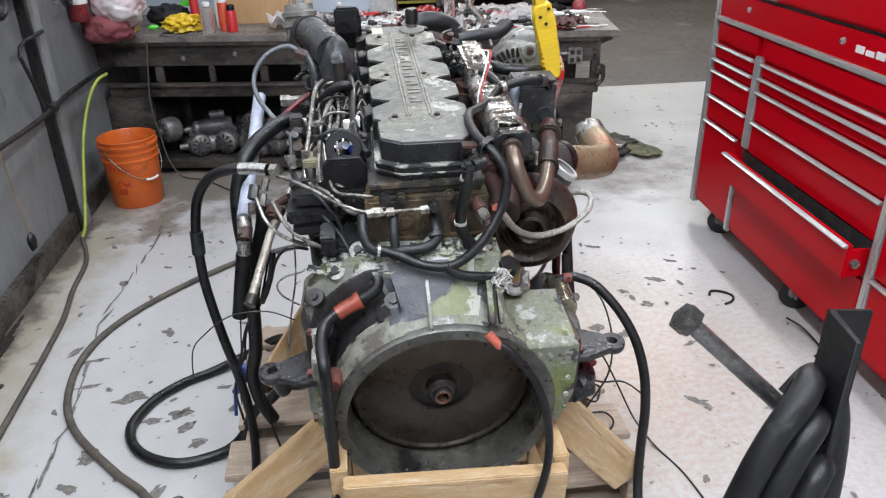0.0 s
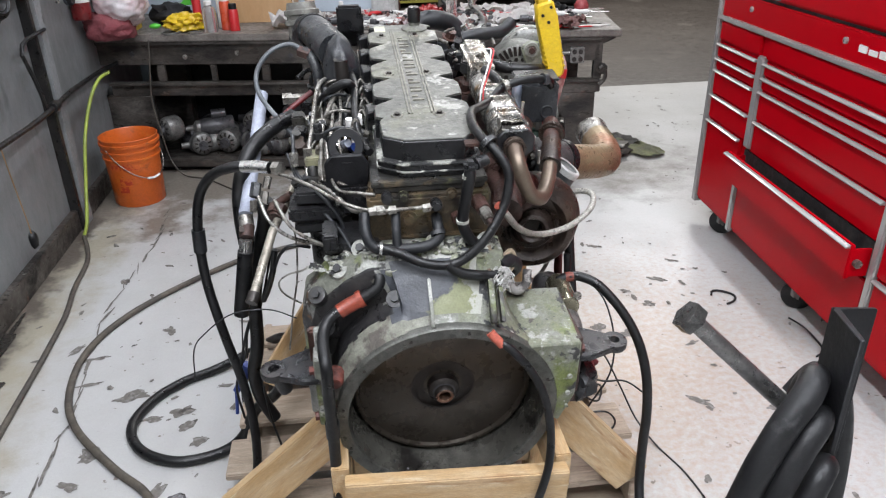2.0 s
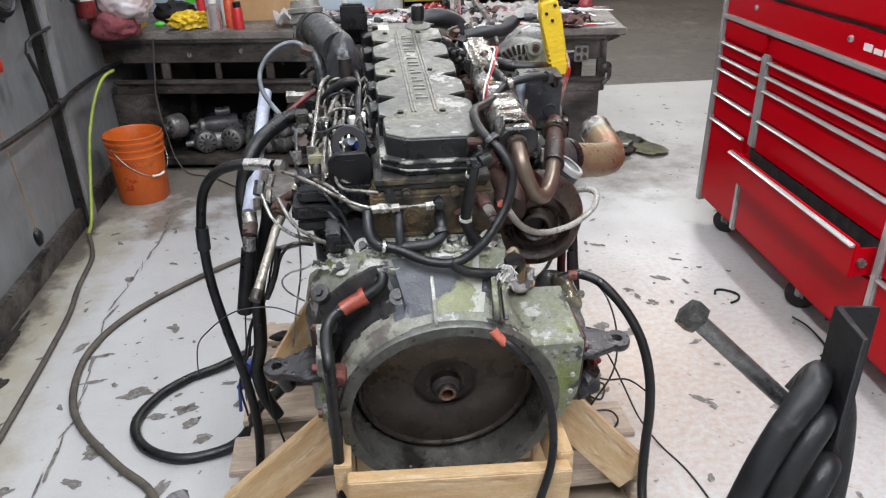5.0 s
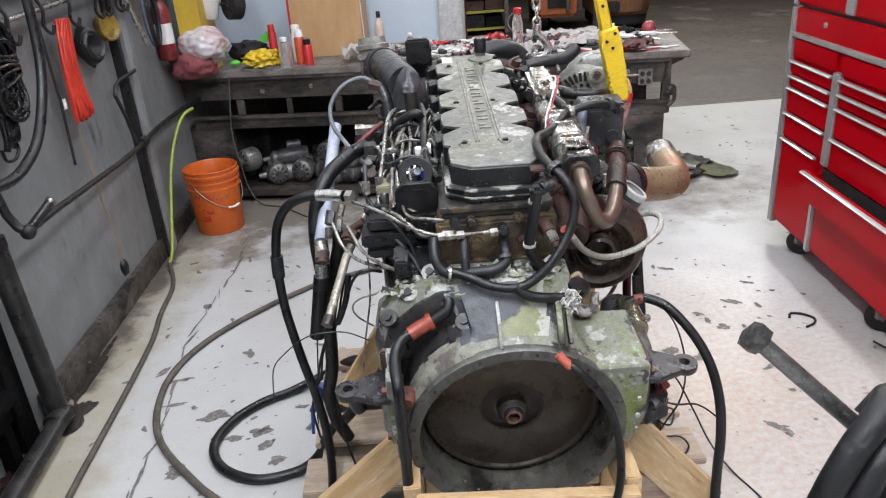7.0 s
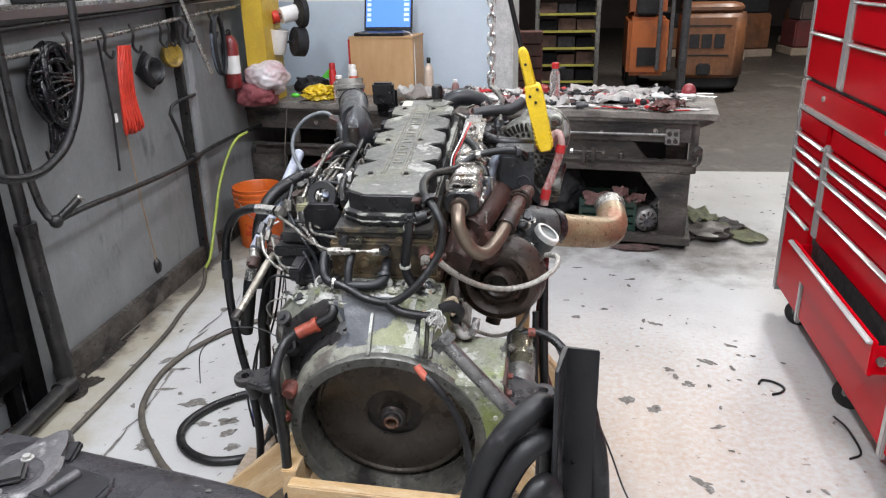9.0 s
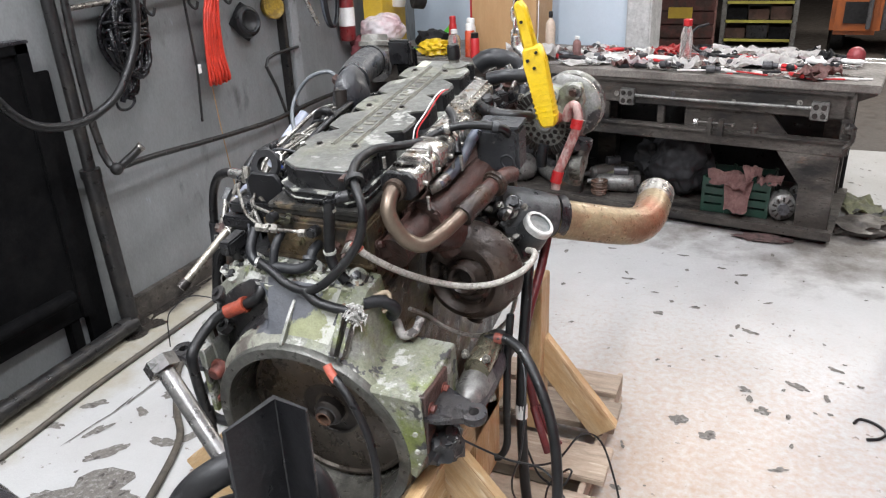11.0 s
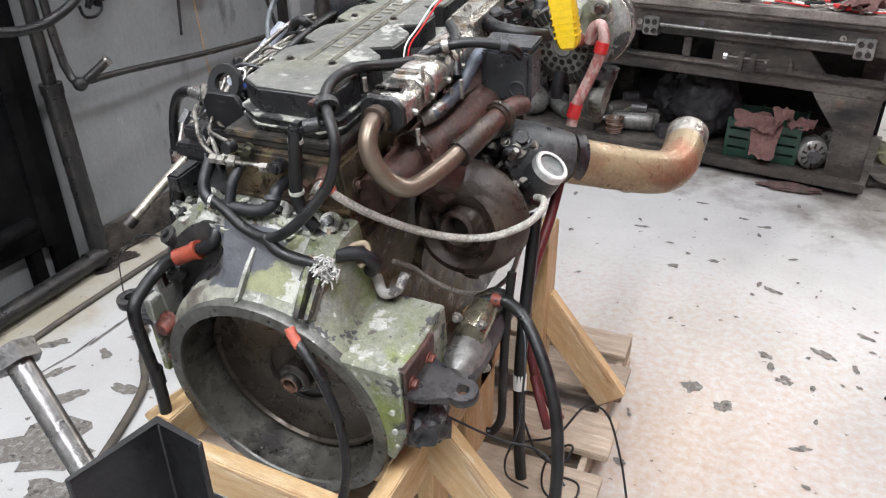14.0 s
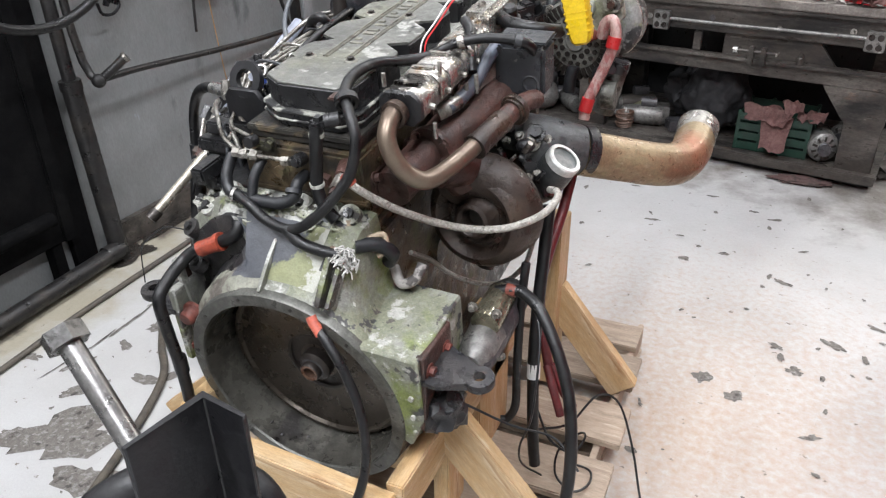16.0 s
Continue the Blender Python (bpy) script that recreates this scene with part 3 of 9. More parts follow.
# paint chips, stains and dirt on the floor
bm = bmesh.new()


LAYER = itertools.count()


def splotch(bm, x, y, rx, ry, turn, z, seed, n=26, rag=0.7):
    ring = []
    z += 0.000004 * next(LAYER)
    for k in range(n):
        a = 2 * math.pi * k / n
        r = 1 + rag * noise.noise(Vector((math.cos(a) * 1.6, math.sin(a) * 1.6, seed * 7.3))) + 0.32 * noise.noise(Vector((math.cos(a) * 3.2, math.sin(a) * 3.2, seed * 3.1)))
        px, py = rx * r * math.cos(a), ry * r * math.sin(a)
        ring.append(bm.verts.new((x + px * math.cos(turn) - py * math.sin(turn), y + px * math.sin(turn) + py * math.cos(turn), z)))
    bm.faces.new(ring)


STAINS = ((-0.96, 0.89, .06, .025, .3), (-0.78, 0.78, .035, .028, .4), (-0.87, 0.75, .03, .012, 0), (-1.03, 0.60, .035, .03, 0), (0.93, 0.57, .035, .018, -.7),
          (0.95, 0.53, .016, .012, 0), (1.117, 1.393, .04, .016, -.5), (0.74, 1.06, .028, .03, .4), (0.84, 1.0, .03, .022, 0), (-1.25, 1.21, .045, .016, 1.0),
          (-1.13, 0.98, .04, .01, .2), (-1.16, 1.14, .05, .012, .2), (-0.75, 0.70, .03, .02, 1), (-0.92, 1.30, .02, .03, .3), (-1.05, 0.47, .035, .016, -.4),
          (-0.80, 0.40, .05, .018, 1.1), (-0.86, 0.36, .04, .02, 0), (-0.70, 0.62, .03, .02, .5), (-0.66, 0.9, .025, .01, 0), (-1.2, 1.75, .02, .03, .3),
          (0.80, 2.35, .02, .01, 0), (1.0, 1.2, .03, .02, .2), (1.05, 0.9, .028, .012, .6), (0.95, 1.75, .03, .012, -.3), (0.72, 1.9, .022, .012, .3),
          (0.58, 1.8, .02, .016, 0), (0.9, 2.3, .03, .01, .4), (0.4, 2.1, .03, .012, .1), (0.62, 2.45, .025, .01, 0), (1.25, 1.55, .03, .012, -.6),
          (1.0, 0.28, .03, .022, .8), (1.06, 0.33, .016, .012, 0), (0.98, 0.20, .018, .016, 0), (1.02, 0.14, .02, .014, 0), (1.15, 0.5, .02, .01, 0),
          (-0.87, 0.08, .16, .09, .6), (-0.70, -0.02, .09, .05, .2), (-1.02, 0.02, .05, .03, .4), (-1.0, 0.25, .07, .022, .9), (-1.12, 0.33, .05, .02, 1.2),
          (-0.62, 0.15, .02, .012, 0), (-0.55, 0.3, .05, .02, .2), (-0.5, -0.1, .06, .03, .9), (-1.25, 0.45, .05, .02, .7), (-1.3, 0.3, .05, .02, .2))
for k, (x, y, rx, ry, turn) in enumerate(STAINS):
    splotch(bm, x, y, rx, ry, turn, 0.0012, k)
for k in range(460):
    x, y = rng.uniform(-1.45, 2.6), rng.uniform(-0.5, 4.5)
    if -0.55 < x < 0.55 and 0 < y < 1.6:
        continue
    s = rng.uniform(0.003, 0.013)
    splotch(bm, x, y, s * rng.uniform(1, 2.2), s * 0.8, rng.uniform(0, 3), 0.0012, k + 60, n=14)
tagged(part("floor_chips", bm, CHIP), "patches of bare concrete where floor paint has chipped", "stains", kind="stuff")
bm = bmesh.new()
for k in range(26):
    t = k / 25
    splotch(bm, -1.16 + 0.03 * math.sin(9 * t) - 0.03 * t + rng.uniform(-.006, .006), 0.30 + 2.2 * t, 0.0025 + 0.0045 * rng.random() ** 2, 0.062, rng.uniform(-0.25, 0.25), 0.0016, k + 400, n=11, rag=0.8)
tagged(part("floor_crack", bm, CHIP), "ragged crack running along the painted floor", "crack", kind="stuff")
bm = bmesh.new()
for k, (x, y, rx, ry) in enumerate(((-1.50, 0.98, .07, .09), (-1.545, 1.25, .03, .25), (-1.54, 0.55, .035, .3))):
    splotch(bm, x, y, rx, ry, 0, 0.0022, k + 650, n=37, rag=0.7)
tagged(part("oil_stain", bm, paint("wet_oil", (0.02, 0.018, 0.016), (0.035, 0.03, 0.026), scale=8, edge=(0.4, 0.6), rough=0.25, grain=0.1, bump=0.03)),
       "black oil stain on the floor along the wall", "stain", kind="stuff")


# ---- the engine: y runs along the crankshaft from the flywheel end, z away from it ----
EM = pose(0.012, 0.007, 0.508, 7.7, 0, 0)
EI = EM.inverted()
engine = thing("diesel_engine", "black and grey six-cylinder diesel engine, flywheel housing crusted with lime", "engine", EM)


def L(x, y, z):
    return EI @ Vector((x, y, z))


def LW(points):
    return [L(*p) for p in points]


BORE_OIL = paint("oily_bore", (0.085, 0.080, 0.068), (0.165, 0.160, 0.138), scale=6, edge=(0.45, 0.68), rough=0.34, metal=0.45, grain=0.2, third=(0.025, 0.022, 0.02), scale3=8, edge3=(0.54, 0.66))
# flywheel housing: a bored ring that flares into the cast bell
OUTLINE = ((-.05, .350), (.06, .350), (.135, .335), (.145, .19), (.20, .12), (.25, .0), (.245, -.10), (.19, -.17), (.10, -.235), (0, -.25),
           (-.10, -.235), (-.19, -.17), (-.25, -.12), (-.30, -.03), (-.30, .20), (-.285, .265), (-.22, .325), (-.16, .355))


def outline_radius(a):
    d = (math.sin(a), math.cos(a))
    best = 0.245
    n = len(OUTLINE)
    for k in range(n):
        (x1, z1), (x2, z2) = OUTLINE[k], OUTLINE[(k + 1) % n]
        ex, ez = x2 - x1, z2 - z1
        det = d[0] * (-ez) + d[1] * ex
        if abs(det) < 1e-9:
            continue
        t = (x1 * (-ez) + z1 * ex) / det
        s = (d[0] * z1 - d[1] * x1) / det
        if t > 0 and -1e-6 <= s <= 1 + 1e-6:
            best = max(t, 0.2)
    return best


RECESS_BLACK = paint("oily_black_recess", (0.022, 0.021, 0.022), (0.045, 0.042, 0.04), scale=12, edge=(0.5, 0.65), rough=0.38, third=(0.22, 0.20, 0.16), scale3=15, edge3=(0.68, 0.72), grain=0.15, bump=0.25)
CROWN_GREY = paint("flaking_grey_plate", (0.075, 0.08, 0.092), (0.055, 0.058, 0.066), scale=9, edge=(0.4, 0.6), rough=0.45, grain=0.1, bump=0.2, third=(0.5, 0.5, 0.44), scale3=24, edge3=(0.69, 0.71),
                   layers=(((0.21, 0.22, 0.115), 13.0, (0.50, 0.56), (("x", 0.012, 5.0), ("y", 0.08, -4.0))), ((0.40, 0.40, 0.35), 21.0, (0.60, 0.64), (("x", 0.02, 3.0),))))
BROWN_FLAKE = paint("brown_flaking_lip", (0.27, 0.27, 0.22), (0.115, 0.10, 0.085), scale=10, edge=(0.48, 0.52), rough=0.6, grain=0.2, grain_scale=80, bump=0.4, third=(0.42, 0.42, 0.36), scale3=16, edge3=(0.62, 0.65))
YZ = Matrix(((0, 0, 1, 0), (-1, 0, 0, 0), (0, 1, 0, 0), (0, 0, 0, 1)))


def bell_radius(a, y):
    """How far the cast bell stands out at the angle a (0 is up) and the depth y."""
    deg = math.degrees(a if a < math.pi else a - 2 * math.pi)
    full = outline_radius(a)
    if y < 0.03:
        return 0.243 + 0.35 * max(0, y - 0.012)
    rise = min(1.0, max(0.0, (y - 0.03) / 0.10))
    if -76 < deg < -19 and y < 0.108:
        rise = 0.10 + 0.16 * rise + (0.22 if -76 < deg < -71 else 0)
    elif deg <= -76 or abs(deg) > 110:
        rise = min(1.0, max(0.0, (y - 0.03) / 0.05))
    return 0.25 + (full - 0.25) * rise


def bell_mesh(seg=200):
    bm = bmesh.new()
    depths = [0.012, 0.03] + [0.036 + 0.006 * k for k in range(13)] + [0.1095, 0.1115, 0.118, 0.124, 0.13, 0.138, 0.15, 0.165, 0.185, 0.19]
    rings = []
    for y in depths:
        ring = []
        for k in range(seg):
            a = 2 * math.pi * k / seg
            r = bell_radius(a, y)
            lump = noise.noise(Vector((9 * math.sin(a), 60 * y, 9 * math.cos(a)))) + 0.6 * noise.noise(Vector((24 * math.sin(a), 150 * y, 24 * math.cos(a))))
            r += 0.0022 * lump if y > 0.035 else 0
            ring.append(bm.verts.new((r * math.sin(a), y, r * math.cos(a))))
        rings.append(ring)
    inner = [bm.verts.new((0.17 * math.sin(2 * math.pi * k / seg), 0.195, 0.17 * math.cos(2 * math.pi * k / seg))) for k in range(seg)]
    rings.append(inner)
    for i, (a, b) in enumerate(zip(rings, rings[1:])):
        for k in range(seg):
            f = bm.faces.new((a[k], a[(k + 1) % seg], b[(k + 1) % seg], b[k]))
            c = f.calc_center_median()
            deg = math.degrees(math.atan2(c.x, c.z))
            n = noise.noise(Vector((c.x * 38, c.y * 38, 4.0)))
            if -66 + 14 * n < deg < -22 + 8 * n and 0.056 + 0.014 * n < c.y < 0.112:
                f.material_index = 1
            elif -0.112 < c.x < 0.075 and 0.036 < c.y < 0.118 and abs(deg) < 60:
                f.material_index = 2
            elif c.x > 0.02 and 0 < deg < 60:
                f.material_index = 3
            elif -76 < deg < -8 and c.y < 0.075:
                f.material_index = 4
    return bm


bell = part("flywheel_housing", bell_mesh(), MOSSY, engine, "cast bell housing with flaking green and white crust", smooth=42)
for extra in (RECESS_BLACK, CROWN_GREY, MOSSY_GREEN, BROWN_FLAKE):
    bell.data.materials.append(extra)
lathe("ring_bore", ((0.2135, 0.14), (0.2135, 0.055), (0.2160, 0.048), (0.2165, 0.005)), BORE_OIL, bell, ZY, 72, "dark oily bore of the housing")
lathe("housing_ring", ((0.225, 0.03), (0.2172, 0.012), (0.217, 0.004), (0.219, 0.0), (0.243, 0.0), (0.246, 0.004), (0.246, 0.02), (0.238, 0.03)),
      RING_METAL, bell, ZY, 72, "machined mounting ring with bolt holes")
for k in range(12):
    a = 2 * math.pi * (k + 0.35) / 12
    cyl("bolt_hole", (0.2315 * math.sin(a), -0.0015, 0.2315 * math.cos(a)), (0.2315 * math.sin(a), 0.004, 0.2315 * math.cos(a)), 0.0038, HUB_DARK, bell, seg=12)
# the cast box over the starter
bm = bmesh.new()
add_prism(bm, ((.165, .160), (.200, .118), (.222, .060), (.231, 0), (.227, -.042), (.255, -.06), (.287, .02), (.287, .172), (.14, .176)), -0.205, -0.004, XZ, 0.004)
part("starter_pocket", bm, MOSSY_GREEN, bell, "angular cast pocket with pale green crust")
for z, r in ((.080, .0055), (.030, .0055), (-.01, .004)):
    cyl("bolt_hole", (0.268, -0.0015, z), (0.268, 0.006, z), r, CRUST_WHITE, bell, seg=10)
# pale flange and rusty edge down the left side
bm = bmesh.new()
add_prism(bm, ((.045, .232), (.062, .232), (.066, .05), (.050, .045)), -.012, .004, Matrix.Translation((-.262, 0, 0)) @ Matrix(((0, 0, 1, 0), (1, 0, 0, 0), (0, 1, 0, 0), (0, 0, 0, 1))), 0.003)
part("side_flange", bm, MOSSY, bell, "pale crusted flange down the side")
box("flange_edge", (-.288, .066, .060), (-.268, .085, .215), RUST, bell, 0.004, label="rusty flange edge")
# ribs on the crown
for x, w, top in ((.096, .011, .0), (.116, .008, -.012), (-.030, .007, -.012)):
    bm = bmesh.new()
    add_prism(bm, ((-.004, .247), (-.02, .262 + top * .4), (-.060, .304 + top), (-.088, .326 + top), (-.098, .29), (-.03, .225)), -w / 2, w / 2, Matrix.Translation((x, 0, 0)) @ YZ, 0.003)
    part("rib", bm, MOSSY, bell)
# bolts: some in crusted bosses, some deep in the black recess
for x, y, z, r in ((-.214, .128, .322, .009), (-.262, .112, .272, .009), (-.247, .085, .205, .010), (-.101, .090, .262, .009), (-.165, .150, .355, .009), (.10, .150, .352, .010), (-.01, .155, .352, .010), (.06, .145, .350, .009)):
    lathe("bolt_boss", ((0.0, -0.014), (r + .012, -0.014), (r + .010, 0.003), (r + .002, 0.004), (0.0, 0.004)), CRUST_WHITE if z > .3 else RECESS_BLACK, bell,
          along((x, y, z), (x * 1.15, y - 0.07, z + 0.1)), 18)
    bm = bmesh.new()
    add_bolt(bm, (x, y, z), Vector((x * 0.15, -0.07, 0.1)), r, 0.012)
    part("bolt", bm, ENGINE_BLACK, bell)
lathe("port_boss", ((0.0, -0.012), (0.013, -0.012), (0.014, 0.004), (0.021, 0.005), (0.026, -0.002), (0.028, -0.02)), CRUST_WHITE, bell, along((-.105, .124, .330), (-.115, .06, .43)), 28, "crusted oval port")
cyl("port_plug", (-.105, .128, .322), (-.106, .124, .329), 0.0135, HUB_DARK, bell)
for k in range(70):
    x = rng.uniform(-.27, .13)
    y = rng.uniform(.112, .170)
    a = math.atan2(x, .35)
    z = bell_radius(a if a >= 0 else a + 2 * math.pi, y) * math.cos(a)
    blob("lime_lump", (x, y, z), (rng.uniform(.004, .013), rng.uniform(.004, .010), rng.uniform(.003, .006)), (CRUST_WHITE, MOSSY_GREEN, CRUST_BROKEN)[k % 3], bell, k, 0.9, 3.0, 2)

lathe("flange_plug", ((0.0, -.020), (.013, -.020), (.017, -.015), (.019, .0), (.024, .004), (.024, .012), (.0, .012)), RED_PAINT, bell, Matrix.Translation(L(-.226, .012, .630)) @ ZY, 20, "dull red plug on the flange")
# flywheel and hub
FLY = Matrix.Translation((0, 0.018, 0)) @ ZY
fly = lathe("flywheel", ((0.0, 0.078), (0.070, 0.078), (0.074, 0.073), (0.10, 0.0725), (0.191, 0.074), (0.194, 0.066), (0.201, 0.066), (0.204, 0.082), (0.2115, 0.084), (0.2135, 0.12)),
            FLYWHEEL, engine, FLY, 80, "oily dark flywheel face")
lathe("hub_recess", ((0.068, 0.0722), (0.071, 0.0715), (0.0745, 0.0724), (0.070, 0.0775), (0.034, 0.0782)), HUB_DARK, fly, FLY, 48)
lathe("hub", ((0.0135, 0.066), (0.0145, 0.038), (0.0205, 0.0365), (0.0225, 0.039), (0.023, 0.050), (0.031, 0.053), (0.036, 0.058), (0.036, 0.079)), HUB_DARK, fly, FLY, 36, "dark crank hub with worn copper-coloured bore")
lathe("hub_bore", ((0.0, 0.062), (0.0137, 0.060), (0.0137, 0.0375), (0.0190, 0.0360), (0.0205, 0.0370)), paint("copper_bore", (0.20, 0.105, 0.075), (0.28, 0.17, 0.12), scale=30, rough=0.35, metal=0.7), fly, FLY, 30)
lathe("hub_shine", ((0.0228, 0.0495), (0.0265, 0.0512), (0.0275, 0.0520)), CASTING, fly, FLY, 36)
for k in range(5):
    a = rng.uniform(2.5, 4.0)
    blob("grit_lump", (0.2148 * math.sin(a), 0.02 + 0.04 * rng.random(), 0.2148 * math.cos(a)), (.003, .004, .002), CASTING, bell, k, 0.6, 3, 2)

# engine mounts either side, with eyes
for s, label in ((-1, "black forged mounting foot with an eye"), (1, "black forged mounting foot with an eye")):
    ex, ey, ez = (-.366, .056, .127) if s < 0 else (.381, .056, .123)
    m = Matrix.Translation((0, 0, ez - 0.008))
    root = s * 0.27 if s < 0 else 0.285
    mount = prism("engine_mount", ((root, ey - .045), (root + s * .03, ey - .046), (ex - s * .010, ey - .026), (ex - s * .014, ey - .012), (ex - s * .014, ey + .012), (ex - s * .010, ey + .026),
                                   (ex - s * .03, ey + .034), (root, ey + .07)), -0.006, 0.010, MOUNT_IRON, engine, m, 0.003, label)
    lathe("mount_eye", ((0.0115, -0.009), (0.0115, 0.009), (0.027, 0.009), (0.0285, 0.006), (0.0285, -0.006), (0.027, -0.009), (0.0115, -0.009)), MOUNT_IRON, mount, Matrix.Translation((ex, ey, ez - 0.006)), 28)
    bm = bmesh.new()
    add_prism(bm, ((ey - .05, -.10), (ey + .07, -.10), (ey + .08, .07), (ey - .04, .08)), -0.009, 0.009, Matrix.Translation((root, 0, ez - 0.03)) @ Matrix(((0, 0, 1, 0), (1, 0, 0, 0), (0, 1, 0, 0), (0, 0, 0, 1))), 0.003)
    part("mount_plate", bm, RUST if s > 0 else MOSSY, mount, "rusty mounting plate" if s > 0 else "crusted mounting pad")
    for dy, dz in ((-.02, .035), (.05, .03), (-.02, -.10)):
        bm = bmesh.new()
        add_bolt(bm, (root + s * 0.009, ey + dy, ez - 0.03 + dz), (s, 0, 0), 0.010, 0.011)
        part("mount_bolt", bm, RED_PAINT, mount, "rusty red bolt")
    bm = bmesh.new()
    if s > 0:
        add_blob(bm, (root + s * .02, ey - .005, ez - 0.10), (.045, .05, .045), 11 + s, 0.4, 2.5, 3)
    else:
        add_tube(bm, [(ex + .012, ey, ez - .012), (ex + .014, ey, ez - .04), (ex + .02, ey, ez - .062)], .020, 18, 2, .015)
    part("mount_rubber" if s > 0 else "mount_stud", bm, ENGINE_BLACK, mount)
bolt((-.262, .03, .03), (-.5, -1, 0), RED_PAINT, engine, 0.012, 0.014, "side_bolt")

# block, pan, head
bm = bmesh.new()
add_box(bm, (-.165, .195, -.20), (.135, 1.06, .30), None, 0.012)
for k in range(6):
    add_cyl(bm, (-.165, .29 + k * .135, .12), (-.182, .29 + k * .135, .12), 0.045, 0.042, 20)
    add_cyl(bm, (.13, .29 + k * .135, .10), (.15, .29 + k * .135, .10), 0.045, 0.042, 20)
part("engine_block", bm, OILY_BLOCK, engine, "oily cast engine block")
box("oil_pan", (-.15, .22, -.33), (.12, 1.02, -.19), ENGINE_BLACK, engine, 0.02)
bm = bmesh.new()
add_box(bm, (-.145, .185, .30), (.115, 1.035, .450), None, 0.006)
add_box(bm, (-.155, .178, .352), (.122, 1.04, .36), None, 0.002)
part("cylinder_head", bm, OILY_BLOCK, engine, "oily brown cylinder head")
bm = bmesh.new()
add_box(bm, (-.130, .204, .450), (.104, 1.03, .468), None, 0.004)
add_box(bm, (-.134, .200, .466), (.108, 1.035, .478), None, 0.002)
part("rocker_housing", bm, HEAD_GRIME, engine)

# valve cover with scalloped flanks
y0, step = 0.335, 0.1285


def flank(sign, y_from, count):
    pts = []
    for k in range(count):
        y = y_from + k * step
        w = 0.112 - 0.012 * (k / count)
        pts += [(w, y + 0.010), (w, y + 0.064), (w - 0.006, y + 0.076), (w - 0.052, y + 0.106), (w - 0.006, y + 0.122)]
    return [(-0.008 + sign * w * .94, y) for w, y in pts]


right_side = flank(1, y0, 5)
left_side = flank(-1, y0, 5)
top_outline = [(-.060, .224), (.062, .222), (.088, .25), (.091, .325), (.078, .338)] + right_side + [(.06, .99), (-.085, .99)] + left_side[::-1] + [(-.094, .338), (-.106, .325), (-.104, .252)]
cover = prism("valve_cover", top_outline, .492, .5558, ENGINE_BLACK, engine, None, 0.002, "grey valve cover with flaking paint and bare raised ribs")
plate = prism("cover_top", [(-.012 + (x + .012) * .985, .61 + (y - .61) * .995) for x, y in top_outline], .5556, .5605, COVER_GREY, cover, None, 0.0015, "flaking grey painted top")
for ob in (cover, plate):
    ob.data.set_sharp_from_angle(angle=radians(22))
skirt = [(-.064, .214), (.067, .212), (.098, .245), (.098, 1.0), (-.116, 1.0), (-.116, .247)]
prism("cover_skirt", skirt, .478, .512, ENGINE_BLACK, cover, None, 0.004)
prism("cover_gasket", [(x * 1.02, y - .003) for x, y in skirt], .490, .4945, CRUST_BROKEN, cover, None, 0.001, "dull crusted gasket edge")
prism("cover_bead", [(x * 1.015, y - .004) for x, y in skirt], .506, .512, CRUST_BROKEN, cover, None, 0.002)
for x in (-.039, -.032, .011, .018):
    box("raised_rib", (x - .002, .352, .5595), (x + .002, .93, .5635), COVER_RAISED, cover, 0.001)
for k in range(9):                                   # plain raised bars where the maker's name stands
    y = .425 + k * .052
    box("raised_mark", (-.024, y, .5595), (.003, y + .008 + .004 * (k % 2), .5630), COVER_RAISED, cover, 0.001)
    box("raised_mark", (-.024, y + .020, .5595), (-.010 + .012 * (k % 3 == 1), y + .030, .5630), COVER_RAISED, cover, 0.001)
for y in (.345, .595, .885):
    for x in (-.066, .026):
        lathe("cover_bolt_pad", ((0.0, 0.003), (0.011, 0.003), (0.014, 0.0), (0.016, -0.004)), COVER_RAISED, cover, Matrix.Translation((x, y, .5605)), 18)
        bolt((x, y, .562), (0, 0, 1), HUB_DARK, cover, 0.006, 0.006, "cover_bolt")
lathe("filler_neck", ((0.036, -0.004), (0.036, 0.004), (0.026, 0.010), (0.016, 0.012), (0.016, 0.03)), COVER_GREY, cover, Matrix.Translation((.031, .945, .56)), 28)
lathe("filler_cap", ((0.018, 0.022), (0.018, 0.055), (0.014, 0.062), (0.0, 0.062)), RUBBER, cover, Matrix.Translation((.031, .945, .56)), 24, "black oil filler cap")
box("cover_label", (-.082, .925, .5603), (-.052, .975, .5612), paint("faded_label", (0.5, 0.5, 0.38), (0.42, 0.42, 0.33), scale=20, rough=0.6), cover, 0.0)
# dark wedge brackets along the left flank of the cover
for k in range(5):
    y = .425 + k * .1285
    prism("wedge_bracket", ((-.078, y + .012), (-.128, y - .020), (-.132, y + .038)), .50, .545, ENGINE_BLACK, cover, None, 0.003, "black wedge between the cover's scallops")

